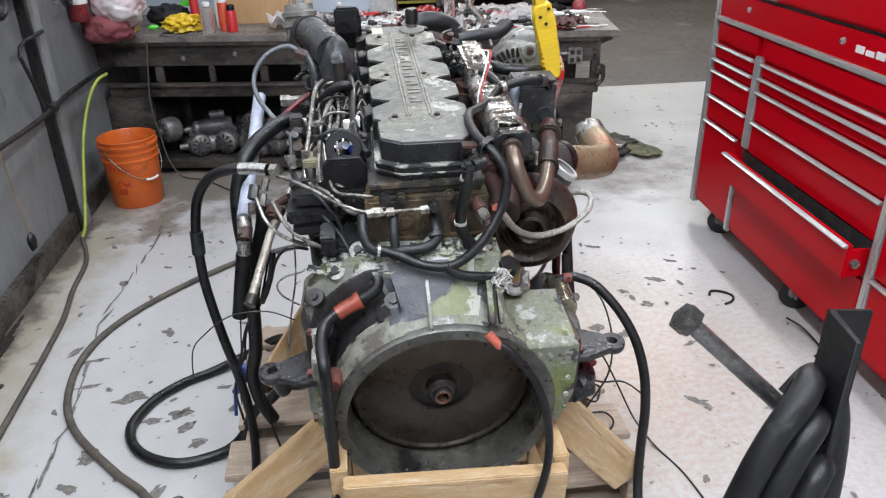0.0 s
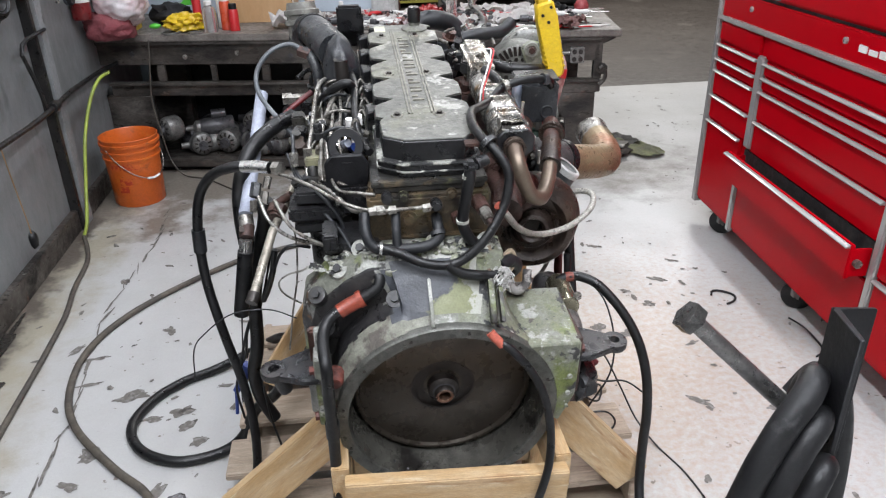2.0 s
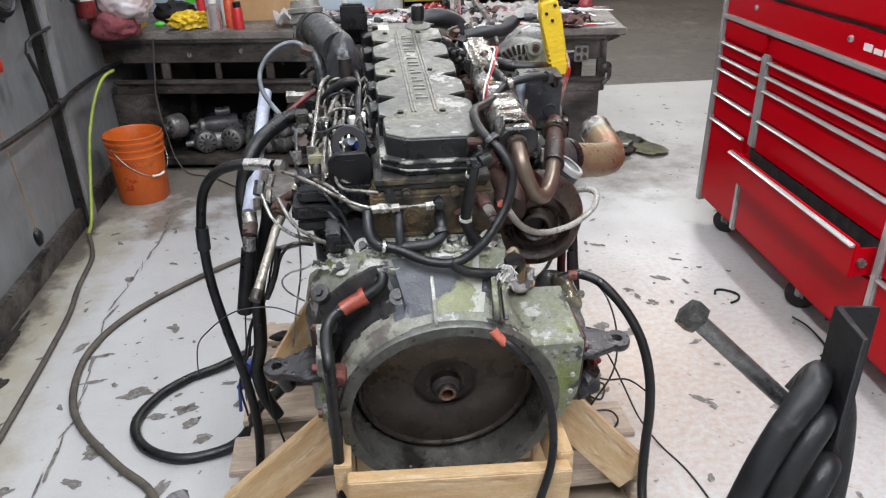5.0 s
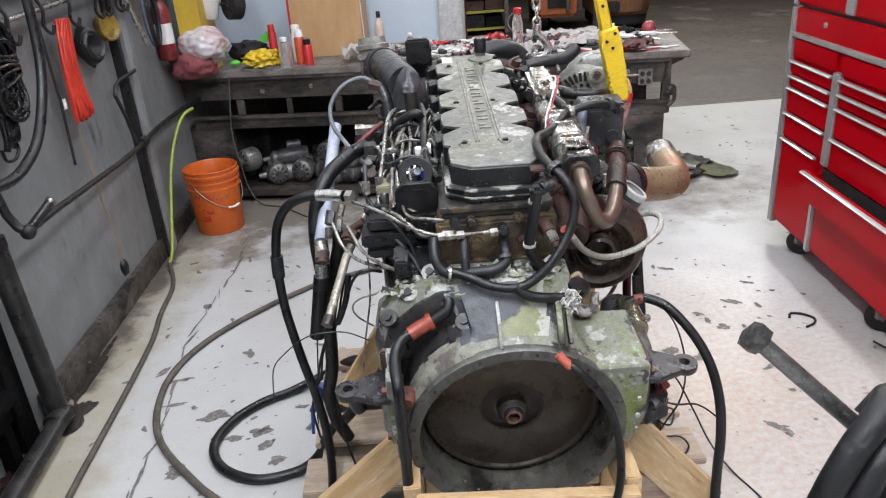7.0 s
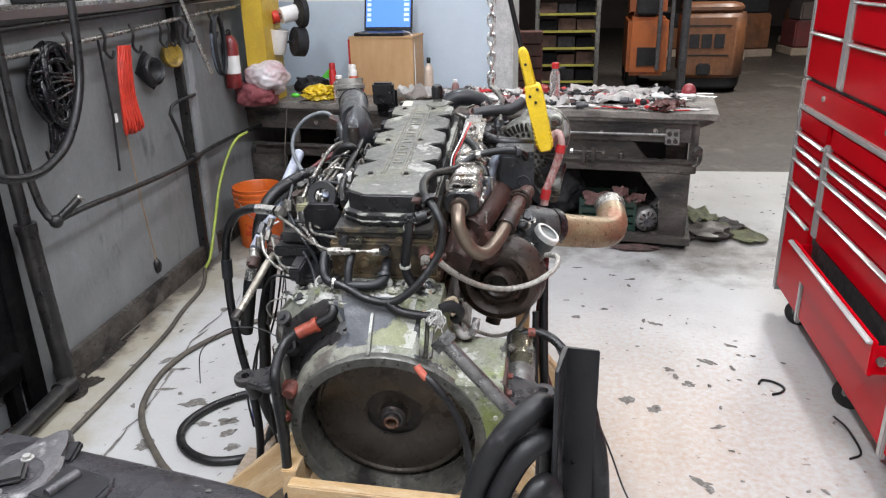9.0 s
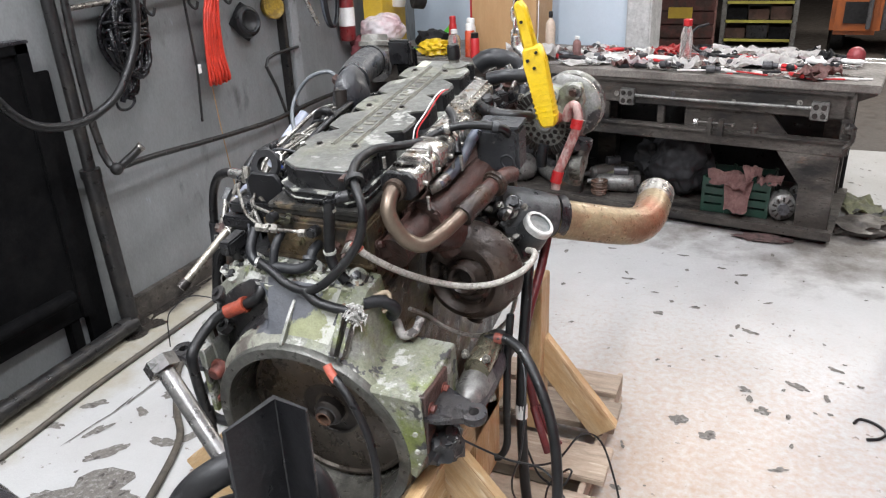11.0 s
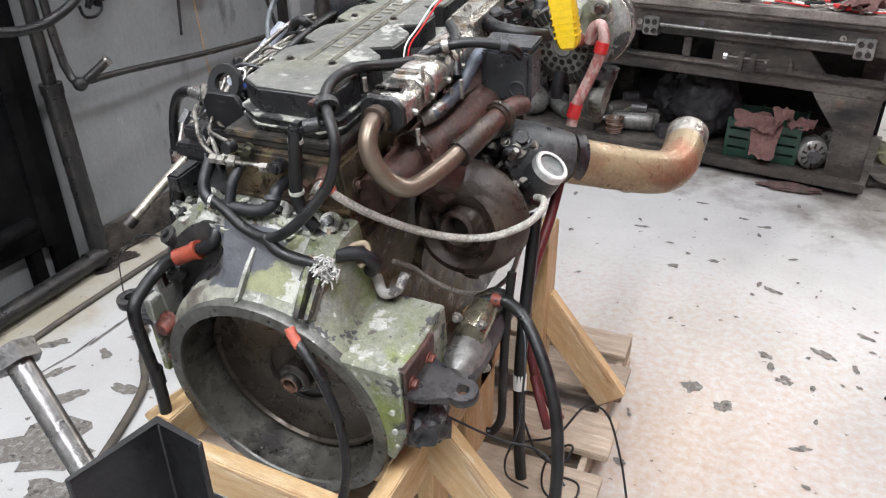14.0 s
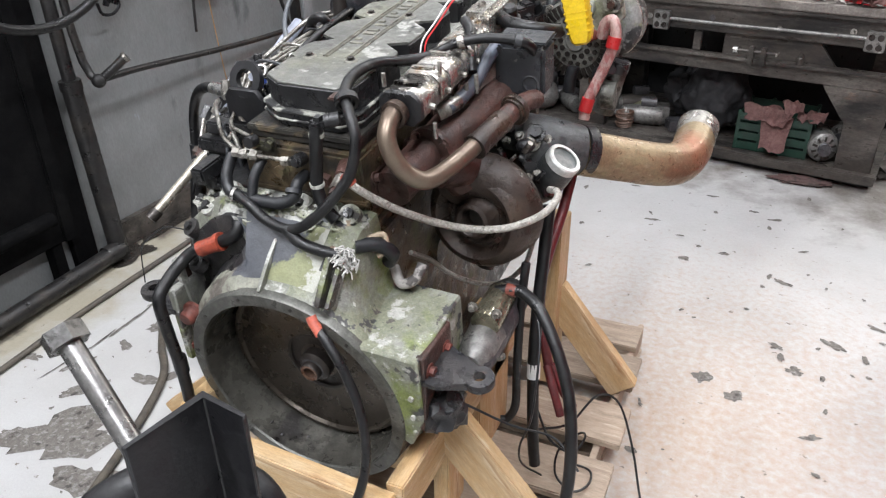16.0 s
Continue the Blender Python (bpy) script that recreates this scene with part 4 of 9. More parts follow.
# lifting eye, rear left
eye = lathe("lifting_eye", ((0.020, -0.007), (0.020, 0.007), (0.036, 0.007), (0.0385, 0.0), (0.036, -0.007), (0.020, -0.007)), BLACK_PAINT, engine, Matrix.Translation((-.18, .284, .526)) @ Matrix.Rotation(radians(62), 4, "X"), 32, "black lifting eye on its bracket")
bm = bmesh.new()
add_prism(bm, ((-.228, .43), (-.136, .43), (-.134, .49), (-.148, .515), (-.212, .515), (-.228, .495)), -0.275, -0.262, XZ, 0.003)
part("eye_bracket", bm, BLACK_PAINT, eye)
for k, (x, y, z, mt) in enumerate(((-.185, .315, .515, BLUE_STEEL), (-.172, .325, .50, BLUE_PLASTIC), (-.19, .33, .49, ZINC))):
    cyl("eye_fitting", (x, y, z), (x + .01, y - .018, z + .012), 0.009, mt, eye, seg=8)

# rear face of the head: fuel return line, unions, coolant pipes
tube("fuel_line", LW(((-.32, .30, .985), (-.285, .25, .99), (-.24, .20, .985), (-.19, .15, .972), (-.14, .125, .960), (-.104, .115, .962))), 0.0042, ZINC, engine, 8, label="zinc plated fuel line")
tube("fuel_line", [(-.118, .158, .437), (-.06, .160, .438), (-.012, .163, .437)], 0.0042, ZINC, engine, 8)
for x in (-.135, -.118, -.095, -.025):
    cyl("union_nut", (x - .008, .159, .4365), (x + .008, .160, .4375), 0.0095, ZINC, engine, seg=6)
lathe("banjo_fitting", ((0.0, -0.014), (0.012, -0.014), (0.0135, 0.0), (0.012, 0.010), (0.008, 0.011), (0.008, 0.017), (0.0, 0.017)), ENGINE_BLACK, engine, along((-.004, .17, .437), (-.004, .10, .45)), 20)
lathe("banjo_fitting", ((0.0, -0.012), (0.011, -0.012), (0.012, 0.0), (0.011, 0.01), (0.0, 0.012)), ENGINE_BLACK, engine, along((-.105, .17, .46), (-.105, .10, .47)), 20)
tube("fuel_line", LW(((-.21, .27, 1.06), (-.205, .22, 1.01), (-.19, .18, .985), (-.15, .155, .985), (-.115, .14, .985))), 0.0038, ZINC, engine, 8)
tube("fuel_line", LW(((-.30, .33, 1.02), (-.27, .26, .96), (-.22, .19, .925), (-.19, .15, .90), (-.17, .11, .875))), 0.0042, ENGINE_GREY, engine, 8)
tube("fuel_line", LW(((-.335, .28, .93), (-.30, .22, .89), (-.25, .17, .875), (-.20, .13, .87), (-.165, .11, .865))), 0.0045, ZINC, engine, 8, label="bare steel line")
tube("coolant_pipe", [(-.003, .180, .402), (-.003, .150, .398), (-.004, .132, .380), (-.03, .122, .368), (-.09, .118, .368), (-.135, .118, .375), (-.152, .135, .40), (-.152, .165, .43)], 0.0115, RUBBER_GREY, engine, 12, label="dark grey moulded coolant hose")
tube("coolant_pipe", [(-.09, .118, .37), (-.09, .14, .405), (-.088, .17, .425)], 0.010, RUBBER_GREY, engine, 10)
cyl("hose_clamp", (-.128, .118, .373), (-.122, .118, .372), 0.0155, BARE_STEEL, engine)
cyl("hose_clamp", (-.005, .140, .392), (-.004, .134, .386), 0.0155, ENGINE_GREY, engine)
tube("breather_hose", [(.062, .150, .525), (.060, .146, .50), (.052, .144, .45), (.048, .140, .405), (.062, .132, .372), (.085, .128, .35)], 0.0120, RUBBER, engine, 14, label="thick black breather hose")
box("breather_elbow", (.050, .142, .515), (.078, .172, .540), ENGINE_BLACK, engine, 0.008, label="black moulded breather elbow")
cyl("breather_boss", (.075, .160, .530), (.098, .172, .533), 0.0125, ENGINE_BLACK, engine)
cyl("hose_clamp", (.0605, .150, .512), (.0600, .150, .505), 0.0138, CRUST_WHITE, engine)
cyl("hose_clamp", (.0475, .142, .415), (.0475, .142, .408), 0.0138, CRUST_WHITE, engine)
cyl("sensor", (.086, .19, .43), (.094, .155, .425), 0.017, RUST, engine, 0.015)
cyl("sensor", (.094, .156, .425), (.10, .118, .42), 0.0125, ZINC, engine, seg=6, label="zinc sensor body")
cyl("sensor_tip", (.10, .118, .42), (.102, .105, .418), 0.009, RUST, engine)
cyl("drain_plug", (.04, .182, .40), (.042, .165, .40), 0.013, RUST, engine, seg=6)
for x, z, r in ((-.06, .40, .012), (.075, .33, .014), (-.12, .33, .012), (-.02, .34, .010), (.03, .455, .008), (-.07, .455, .008)):
    bolt((x, .184, z), (0, -1, 0), OILY_BLOCK, engine, r, 0.012, "head_bolt")
# flat black bracket plates at the rear left of the block
bm = bmesh.new()
add_box(bm, (-.235, .17, .30), (-.10, .30, .335), None, 0.006)
add_box(bm, (-.238, .16, .335), (-.12, .26, .36), None, 0.006)
add_box(bm, (-.24, .13, .365), (-.21, .2, .40), None, 0.004)
part("bracket_block", bm, ENGINE_BLACK, engine, "black bracket casting at the block's rear")
cyl("bracket_cap", (-.225, .165, .345), (-.225, .163, .385), 0.013, ENGINE_BLACK, engine)
box("lug_plate", (-.215, .238, .385), (-.135, .25, .455), ENGINE_BLACK, engine, 0.008)

# heater hose: from the front, down the rear face, to a tee and a frayed end
tube("heater_hose", LW(((.338, .475, 1.100), (.330, .450, 1.124), (.31, .434, 1.134), (.26, .414, 1.140), (.204, .397, 1.130), (.165, .352, 1.112), (.130, .30, 1.112), (.104, .247, 1.118), (.095, .185, 1.112))) + [(.094, .205, .566), (.118, .172, .550), (.138, .150, .520), (.139, .136, .485), (.126, .122, .445), (.092, .095, .400), (.052, .082, .364), (.012, .080, .346), (-.04, .088, .350), (-.09, .105, .368), (-.13, .118, .378)],
     0.0098, RUBBER, engine, 12, label="black heater hose clipped to the rear")
tube("heater_hose", [(.008, .080, .348), (.035, .074, .328), (.07, .075, .318), (.092, .080, .312), (.112, .084, .309)], 0.0112, RUBBER, engine, 12)
bm = bmesh.new()
for k in range(150):
    p = Vector((.120 + rng.uniform(-.012, .016), .082 + rng.uniform(-.014, .014), .306 + rng.uniform(-.018, .020)))
    q = p + Vector((rng.uniform(-.014, .016), rng.uniform(-.014, .006), rng.uniform(-.020, .010)))
    add_tube(bm, [p, (p + q) / 2 + Vector((rng.uniform(-.006, .006),) * 3), q], 0.0014, 4, 2)
CLOTH_FRAY = paint("frayed_reinforcement", (0.66, 0.65, 0.62), (0.42, 0.41, 0.38), scale=60, rough=0.9, grain=0.2)
part("frayed_end", bm, CLOTH_FRAY, engine, "frayed white hose reinforcement")
tube("frayed_hose", LW(((.135, .08, .83), (.165, .11, .825), (.185, .13, .80), (.17, .14, .775))), 0.014, RUBBER_GREY, engine, 10)
tube("frayed_hose", LW(((.165, .17, .745), (.19, .15, .725), (.215, .16, .735), (.222, .18, .76))), 0.0105, paint("peeled_white_hose", (0.34, 0.32, 0.30), (0.08, 0.072, 0.068), scale=40, rough=0.8), engine, 10)
lathe("hose_clip", ((0.0145, -0.006), (0.021, -0.006), (0.021, 0.006), (0.0145, 0.006)), ENGINE_BLACK, engine, along((.105, .190, .558), (.122, .168, .546)), 20)
box("clip_tab", (.06, .198, .548), (.098, .225, .555), RUST, engine, 0.002, label="rusty clip tab")

# large hose over the shoulder with a red sleeve
tube("shoulder_hose", [(-.165, .135, .290), (-.150, .125, .308), (-.132, .112, .308), (-.135, .098, .292), (-.160, .092, .276), (-.196, .085, .260), (-.234, .072, .244), (-.251, .050, .228), (-.254, .010, .215), (-.250, -.030, .195), L(-.239, -.045, .62), L(-.239, -.033, .52), L(-.240, -.03, .43), L(-.240, -.045, .34), L(-.236, -.09, .22), L(-.20, -.17, .08), L(-.10, -.24, .03)],
     0.0125, RUBBER, engine, 14, 6, label="black cable sleeve with a red end joint")
tube("red_sleeve", [(-.176, .089, .268), (-.200, .084, .258), (-.219, .077, .250)], 0.0162, RED_SLEEVE, engine, 16, label="split red rubber sleeve")
tube("red_sleeve_edge", [(-.168, .091, .272), (-.178, .089, .268)], 0.0190, RED_SLEEVE, engine, 16, 1)
tube("sleeve_tape", LW(((-.239, -.033, .55), (-.239, -.031, .51))), 0.0150, RUBBER, engine, 12, 1)

# cable with a red lug across the flywheel
tube("starter_cable", LW(((.115, -.030, .712), (.140, -.040, .695), (.178, -.052, .650), (.208, -.062, .585), (.222, -.075, .50), (.215, -.095, .42), (.185, -.12, .34), (.14, -.15, .24), (.08, -.20, .12), (.03, -.26, .03))), 0.0092, RUBBER, engine, 12, label="black battery cable hanging over the flywheel")
tube("cable_lug", LW(((.098, -.024, .733), (.106, -.028, .722), (.122, -.033, .705))), 0.0098, paint("bright_red_tape", (0.55, 0.13, 0.08), (0.4, 0.1, 0.07), scale=40, rough=0.5), engine, 10, 2, label="red taped cable end")

# exhaust side: manifold, crossover pipes, shiny cooler, turbocharger
man = tube("exhaust_manifold", [(.155, .22, .375), (.165, .30, .385), (.168, .5, .39), (.168, .72, .39), (.165, .92, .385)], 0.038, RUST, engine, 16, label="rusty brown cast exhaust manifold")
for k in range(6):
    y = .245 + k * .135
    tube("manifold_port", [(.118, y, .365), (.14, y, .375), (.168, y + .01, .385)], 0.026, RUST, man, 12, 3)
    box("port_flange", (.112, y - .034, .33), (.124, y + .034, .40), RUST, man, 0.003)
lathe("manifold_flange", ((0.0, -.008), (0.048, -.008), (0.050, 0), (0.048, .008), (0.0, .008)), RUST, man, along((.178, .345, .395), (.20, .45, .392)), 28)
for k in range(4):
    bolt((.178 + .042 * math.cos(k * 1.57 + .6), .334, .395 + .042 * math.sin(k * 1.57 + .6)), (0, -1, 0), RUST, man, .007, .010, "flange_bolt")
tube("manifold_branch", [(.185, .36, .395), (.215, .43, .41), (.245, .52, .43), (.27, .62, .44)], 0.036, RUST, man, 18, 4)
tube("manifold_neck", [(.20, .33, .37), (.235, .38, .345), (.25, .42, .31)], 0.042, RUST, man, 16, 3, 0.034)
for k in range(5):
    y = .25 + k * .135
    bolt((.128, y - .04, .40), (1, 0, .3), RUST, engine, 0.008, 0.012, "manifold_stud")
OCT = ((.150, .494), (.198, .494), (.216, .510), (.216, .541), (.199, .557), (.150, .557), (.134, .541), (.134, .510))
cooler = prism("gas_cooler", [(.175 + (x - .175) * .94, .5255 + (z - .5255) * .94) for x, z in OCT], -.60, -.256, HUB_DARK, engine, XZ, 0.003, "shiny dirty alloy exhaust gas cooler")
for y0, y1, k in ((.256, .330, 1.0), (.334, .372, 1.03), (.378, .470, 1.0), (.476, .512, 1.04), (.518, .600, 1.0)):
    prism("cooler_shell", [(.175 + (x - .175) * k, .5255 + (z - .5255) * k) for x, z in OCT], -y1, -y0, COOLER, cooler, XZ, 0.003)
for y in (.282, .352, .424, .494, .560):
    box("cooler_rib", (.150, y - .006, .5555), (.196, y + .006, .5625), COOLER, cooler, 0.002)
    cyl("cooler_stud", (.2155, y, .522), (.226, y, .520), 0.0055, ZINC, cooler, seg=6)
for p0, p1 in (((.140, .262, .558), (.140, .262, .582)), ((.208, .345, .552), (.210, .345, .578)), ((.232, .262, .47), (.232, .262, .50))):
    cyl("stud", p0, p1, 0.004, ALLOY, cooler, seg=8)
prism("cooler_flange", [(.175 + (x - .175) * 1.02, .5255 + (z - .5255) * 1.02) for x, z in OCT], -0.258, -0.246, ENGINE_BLACK, cooler, XZ, 0.003)
lathe("cooler_clamp", ((0.019, -0.010), (0.0245, -0.009), (0.0245, 0.006), (0.019, 0.006)), RUST_DARK, cooler, Matrix.Translation((.170, .236, .522)) @ ZY, 28)
box("cooler_rear", (.138, .60, .495), (.20, .80, .575), COOLER, engine, 0.012)
tube("crossover_pipe", [(.169, .262, .524), (.169, .232, .524), (.170, .208, .514), (.174, .190, .494), (.186, .186, .462), (.205, .196, .428), (.231, .216, .410), (.256, .262, .416), (.275, .315, .427), (.288, .36, .437)], 0.0168, HEAT_PIPE, engine, 18, 5, label="bronze heat-tinted crossover pipe")
tube("crossover_joint", [(.281, .335, .428), (.292, .375, .436), (.303, .412, .444)], 0.0222, RUST_DARK, engine, 18, 8, label="brown woven expansion joint", ribs=0.05)
tube("crossover_pipe", [(.300, .405, .442), (.310, .445, .448), (.322, .487, .450), (.330, .525, .440)], 0.0195, RUST, engine, 16, 4)
for p, q in (((.309, .443, .447), (.313, .455, .449)), ((.278, .325, .426), (.281, .335, .428))):
    cyl("pipe_clamp", p, q, 0.0255, RUST_DARK, engine)
lathe("pipe_flange", ((0.0, -0.006), (0.030, -0.006), (0.032, 0.0), (0.030, 0.006), (0.0, 0.006)), RUST_DARK, engine, along((.312, .452, .448), (.322, .49, .450)), 24)

act = box("actuator", (.242, .528, .440), (.346, .600, .545), ENGINE_GREY, engine, 0.008, label="dark grey square actuator housing")
box("actuator_lid", (.240, .534, .545), (.348, .606, .552), ENGINE_GREY, act, 0.004)
for x, z in ((.252, .450), (.336, .450), (.252, .535), (.336, .535)):
    bolt((x, .529, z), (0, -1, 0), ENGINE_BLACK, act, 0.006, 0.006)
lathe("actuator_seal", ((0.012, 0.0), (0.015, 0.0015), (0.018, 0.0)), ENGINE_GREY, act, along((.318, .5275, .470), (.318, .40, .470)), 20)
tube("actuator_hose", [(.246, .54, .54), (.235, .515, .520), (.225, .465, .488), (.214, .415, .474), (.203, .38, .468)], 0.0130, paint("blue_grey_hose", (0.060, 0.068, 0.085), (0.10, 0.118, 0.155), scale=15, rough=0.5), engine, 12, label="blue-grey coolant hose")
tube("coolant_stub", [(.212, .41, .473), (.20, .385, .468), (.185, .37, .462)], 0.016, ALLOY, engine, 12, 3)
for x, y, z in ((.15, .255, .545), (.222, .43, .49), (.235, .45, .50)):
    cyl("stud", (x, y, z - .025), (x, y, z + .012), 0.0045, ZINC, engine, seg=8)

TM = Matrix.Translation((.260, .392, .237)) @ Matrix.Rotation(radians(-98), 4, "X") @ Matrix.Rotation(radians(6), 4, "Y")
turbo = lathe("turbine_housing", ((0.022, -0.02), (0.025, -0.048), (0.031, -0.054), (0.039, -0.050), (0.043, -0.034), (0.052, -0.024), (0.058, -0.028), (0.062, -0.022), (0.068, -0.022), (0.074, -0.036), (0.086, -0.046), (0.100, -0.041), (0.113, -0.022), (0.119, 0.006), (0.113, 0.038), (0.092, 0.062), (0.05, 0.072), (0.0, 0.074)),
              RUST_DARK, engine, TM, 64, "dark brown cast turbine housing")
tube("turbine_volute", [(.260 + .086 * math.sin(a), .400, .237 + .086 * math.cos(a)) for a in (-0.9 + 0.3 * j for j in range(11))], 0.050, RUST_DARK, turbo, 20, 3, 0.040)
lathe("turbine_mouth", ((0.0, -0.018), (0.021, -0.018), (0.0222, -0.024)), HUB_DARK, turbo, TM, 36)
tube("turbine_inlet", [(.19, .36, .39), (.21, .37, .35), (.23, .38, .31)], 0.038, RUST, turbo, 16, 3)
for k in range(5):
    a = 2 * math.pi * k / 5 + .7
    b = TM @ Vector((.062 * math.cos(a), .062 * math.sin(a), -.022))
    bolt(b, (0, -1, 0), RUST, turbo, 0.006, 0.006)
lathe("bearing_housing", ((0.0, 0.0), (0.055, 0.0), (0.05, 0.03), (0.042, 0.06), (0.06, 0.09), (0.0, 0.09)), RUST_DARK, engine, Matrix.Translation((.262, .455, .245)) @ ZY, 28)
for k in range(12):
    p = (.25 + rng.uniform(-.02, .09), .46 + rng.uniform(0, .10), .315 + rng.uniform(-.03, .06))
    if k % 3 == 0:
        bolt(p, (rng.uniform(-.4, .4), -.6, .6), (ZINC, ENGINE_BLACK)[k % 2], turbo, rng.uniform(.008, .014), .018, "turbo_bolt")
    elif k % 3 == 1:
        blob("turbo_lug", p, (.018, .016, .015), ENGINE_BLACK, turbo, k + 30, 0.4, 3, 2)
    else:
        q = Vector(p) + Vector((rng.uniform(-.03, .03), rng.uniform(-.03, .02), rng.uniform(-.02, .03)))
        tube("oil_line", [p, q], 0.006, ZINC, turbo, 8, 1)
tp = random.Random(12)
for k in range(34):
    q = L(tp.uniform(.27, .40), tp.uniform(.44, .56), tp.uniform(.80, .905))
    if k % 4 == 0:
        bolt(q, (tp.uniform(-.3, .6), -.8, tp.uniform(.2, .9)), (ZINC, ALLOY)[k % 8 == 0], turbo, tp.uniform(.005, .009), .014, "turbo_bolt")
    elif k % 4 == 1:
        box("turbo_bracket", (-.014, -.004, -.009), (.014, .004, .009), (ENGINE_BLACK, RUST_DARK)[k % 3 == 0], turbo, 0.002, Matrix.Translation(q) @ Matrix.Rotation(tp.uniform(0, 3), 4, "Z") @ Matrix.Rotation(tp.uniform(-1, 1), 4, "X"))
    elif k % 4 == 2:
        a = tp.uniform(0, 6.3)
        tube("oil_line", [q, q + Vector((.014 * math.cos(a), -.006, .014 * math.sin(a))), q + Vector((.034 * math.cos(a), -.002, .026 * math.sin(a)))], tp.uniform(.0028, .005), (ZINC, RUBBER, ENGINE_BLACK)[k % 3], turbo, 7, 4)
    else:
        lathe("turbo_fitting", ((0.0, .010), (.006, .010), (.009, .006), (.009, -.004), (.012, -.006), (.012, -.016), (0.0, -.016)), (ENGINE_BLACK, CASTING, RUST_DARK)[k % 3], turbo, Matrix.Translation(q) @ Matrix.Rotation(tp.uniform(-1, 1), 4, "X") @ Matrix.Rotation(tp.uniform(-1, 1), 4, "Y"), 14)
WHITE_METAL = paint("machined_rim", (0.62, 0.62, 0.60), (0.5, 0.5, 0.48), scale=30, rough=0.4, metal=0.3, grain=0.08)
comp = lathe("compressor_housing", ((0.0, -0.04), (0.055, -0.04), (0.078, -0.025), (0.086, 0.0), (0.078, 0.025), (0.05, 0.04), (0.0, 0.042)), COMPRESSOR, engine,
             Matrix.Translation((.300, .585, .272)) @ ZY, 44, "dark grey compressor housing")
tube("compressor_cone", [(.285, .590, .285), (.325, .605, .287), (.360, .620, .284), (.400, .641, .276)], 0.082, COMPRESSOR, comp, 30, 3, 0.053)
lathe("outlet_ring", ((0.0290, -0.004), (0.0290, 0.004), (0.036, 0.004), (0.0385, 0.001), (0.0385, -0.014), (0.034, -0.016)), WHITE_METAL, comp, along(L(.402, .498, .884), L(.970, .346, 1.693)), 44, "bright machined outlet ring")
lathe("outlet_throat", ((0.0, -0.003), (0.0285, -0.002), (0.0288, 0.002)), paint("throat_grey", (0.12, 0.13, 0.125), (0.18, 0.19, 0.185), scale=20, rough=0.5), comp, along(L(.402, .498, .884), L(.970, .346, 1.693)), 32)
tube("outlet_neck", LW(((.330, .545, .800), (.358, .525, .826), (.380, .507, .853), (.397, .500, .876))), 0.050, COMPRESSOR, comp, 22, 3, 0.037)
for p in ((.322, .545, .33), (.345, .560, .335), (.29, .54, .345), (.262, .535, .332)):
    bolt(p, (0, -.7, .7), ZINC, comp, 0.007, 0.009)

tube("intake_elbow", LW(((.405, .60, .862), (.45, .64, .845), (.505, .675, .830), (.560, .715, .814), (.600, .765, .803), (.618, .83, .806), (.620, .895, .813), (.619, .965, .828))), 0.0510, ELBOW, engine, 32, 6, 0.0475, "golden heat-tinted intake elbow", hollow=0.93)
lathe("elbow_collar", ((0.048, -0.012), (0.055, -0.012), (0.056, 0.012), (0.048, 0.012)), ENGINE_BLACK, engine, along(L(.415, .61, .865), L(.46, .65, .85)), 32)
lathe("elbow_lip", ((0.0455, -0.058), (0.0492, -0.058), (0.0508, 0.002), (0.0455, 0.002)), ALLOY, engine, along(L(.619, .965, .828), L(.618, 1.035, .846)), 32)

# braided oil lines
tube("braided_line", LW(((.138, .078, .960), (.150, .082, .945), (.185, .140, .890), (.235, .215, .835), (.290, .268, .806), (.352, .294, .809), (.402, .318, .830), (.422, .338, .846), (.428, .365, .858), (.416, .395, .856), (.396, .42, .845))), 0.0075, BRAID, engine, 12, 6, label="braided steel oil line sagging across the turbine")
tube("line_end", LW(((.130, .072, .972), (.142, .078, .955))), 0.010, RED_SLEEVE, engine, 10, 1, label="red line end")
tube("drain_line", LW(((.160, .25, .735), (.176, .310, .690), (.205, .35, .640), (.258, .388, .606), (.31, .41, .612), (.345, .435, .648), (.358, .45, .70))), 0.0055, BRAID, engine, 10, 5)
tube("drain_line", LW(((.115, .10, .87), (.122, .09, .845), (.14, .10, .835), (.17, .125, .84), (.178, .12, .815), (.165, .11, .80))), 0.0058, paint("tan_line", (0.36, 0.29, 0.2), (0.22, 0.17, 0.12), scale=20, rough=0.6), engine, 8, 5)
tube("oil_drain", [(.250, .47, .14), (.245, .465, .09), (.235, .45, .05)], 0.022, RUST_DARK, engine, 14, 3)

# starter motor
starter = lathe("starter_motor", ((0.0, -0.075), (0.030, -0.075), (0.036, -0.065), (0.040, -0.03), (0.042, 0.0), (0.042, 0.16), (0.038, 0.17), (0.0, 0.172)), CASTING, engine, Matrix.Translation((.320, .235, .032)) @ ZY, 32, "starter motor with a brassy body")
lathe("solenoid", ((0.0, 0.0), (0.030, 0.0), (0.031, 0.004), (0.031, 0.10), (0.028, 0.105), (0.012, 0.11), (0.0, 0.112)), paint("brass_can", (0.30, 0.275, 0.20), (0.22, 0.20, 0.14), scale=8, rough=0.25, metal=0.8, grain=0.08, bump=0.02), starter, Matrix.Translation((.324, .225, .088)) @ ZY, 32, "brassy solenoid can")
lathe("starter_nose", ((0.0, -0.05), (0.02, -0.048), (0.033, -0.03), (0.038, 0.0), (0.040, 0.05)), SILVER_CAST, starter, Matrix.Translation((.320, .20, .046)) @ ZY, 28)
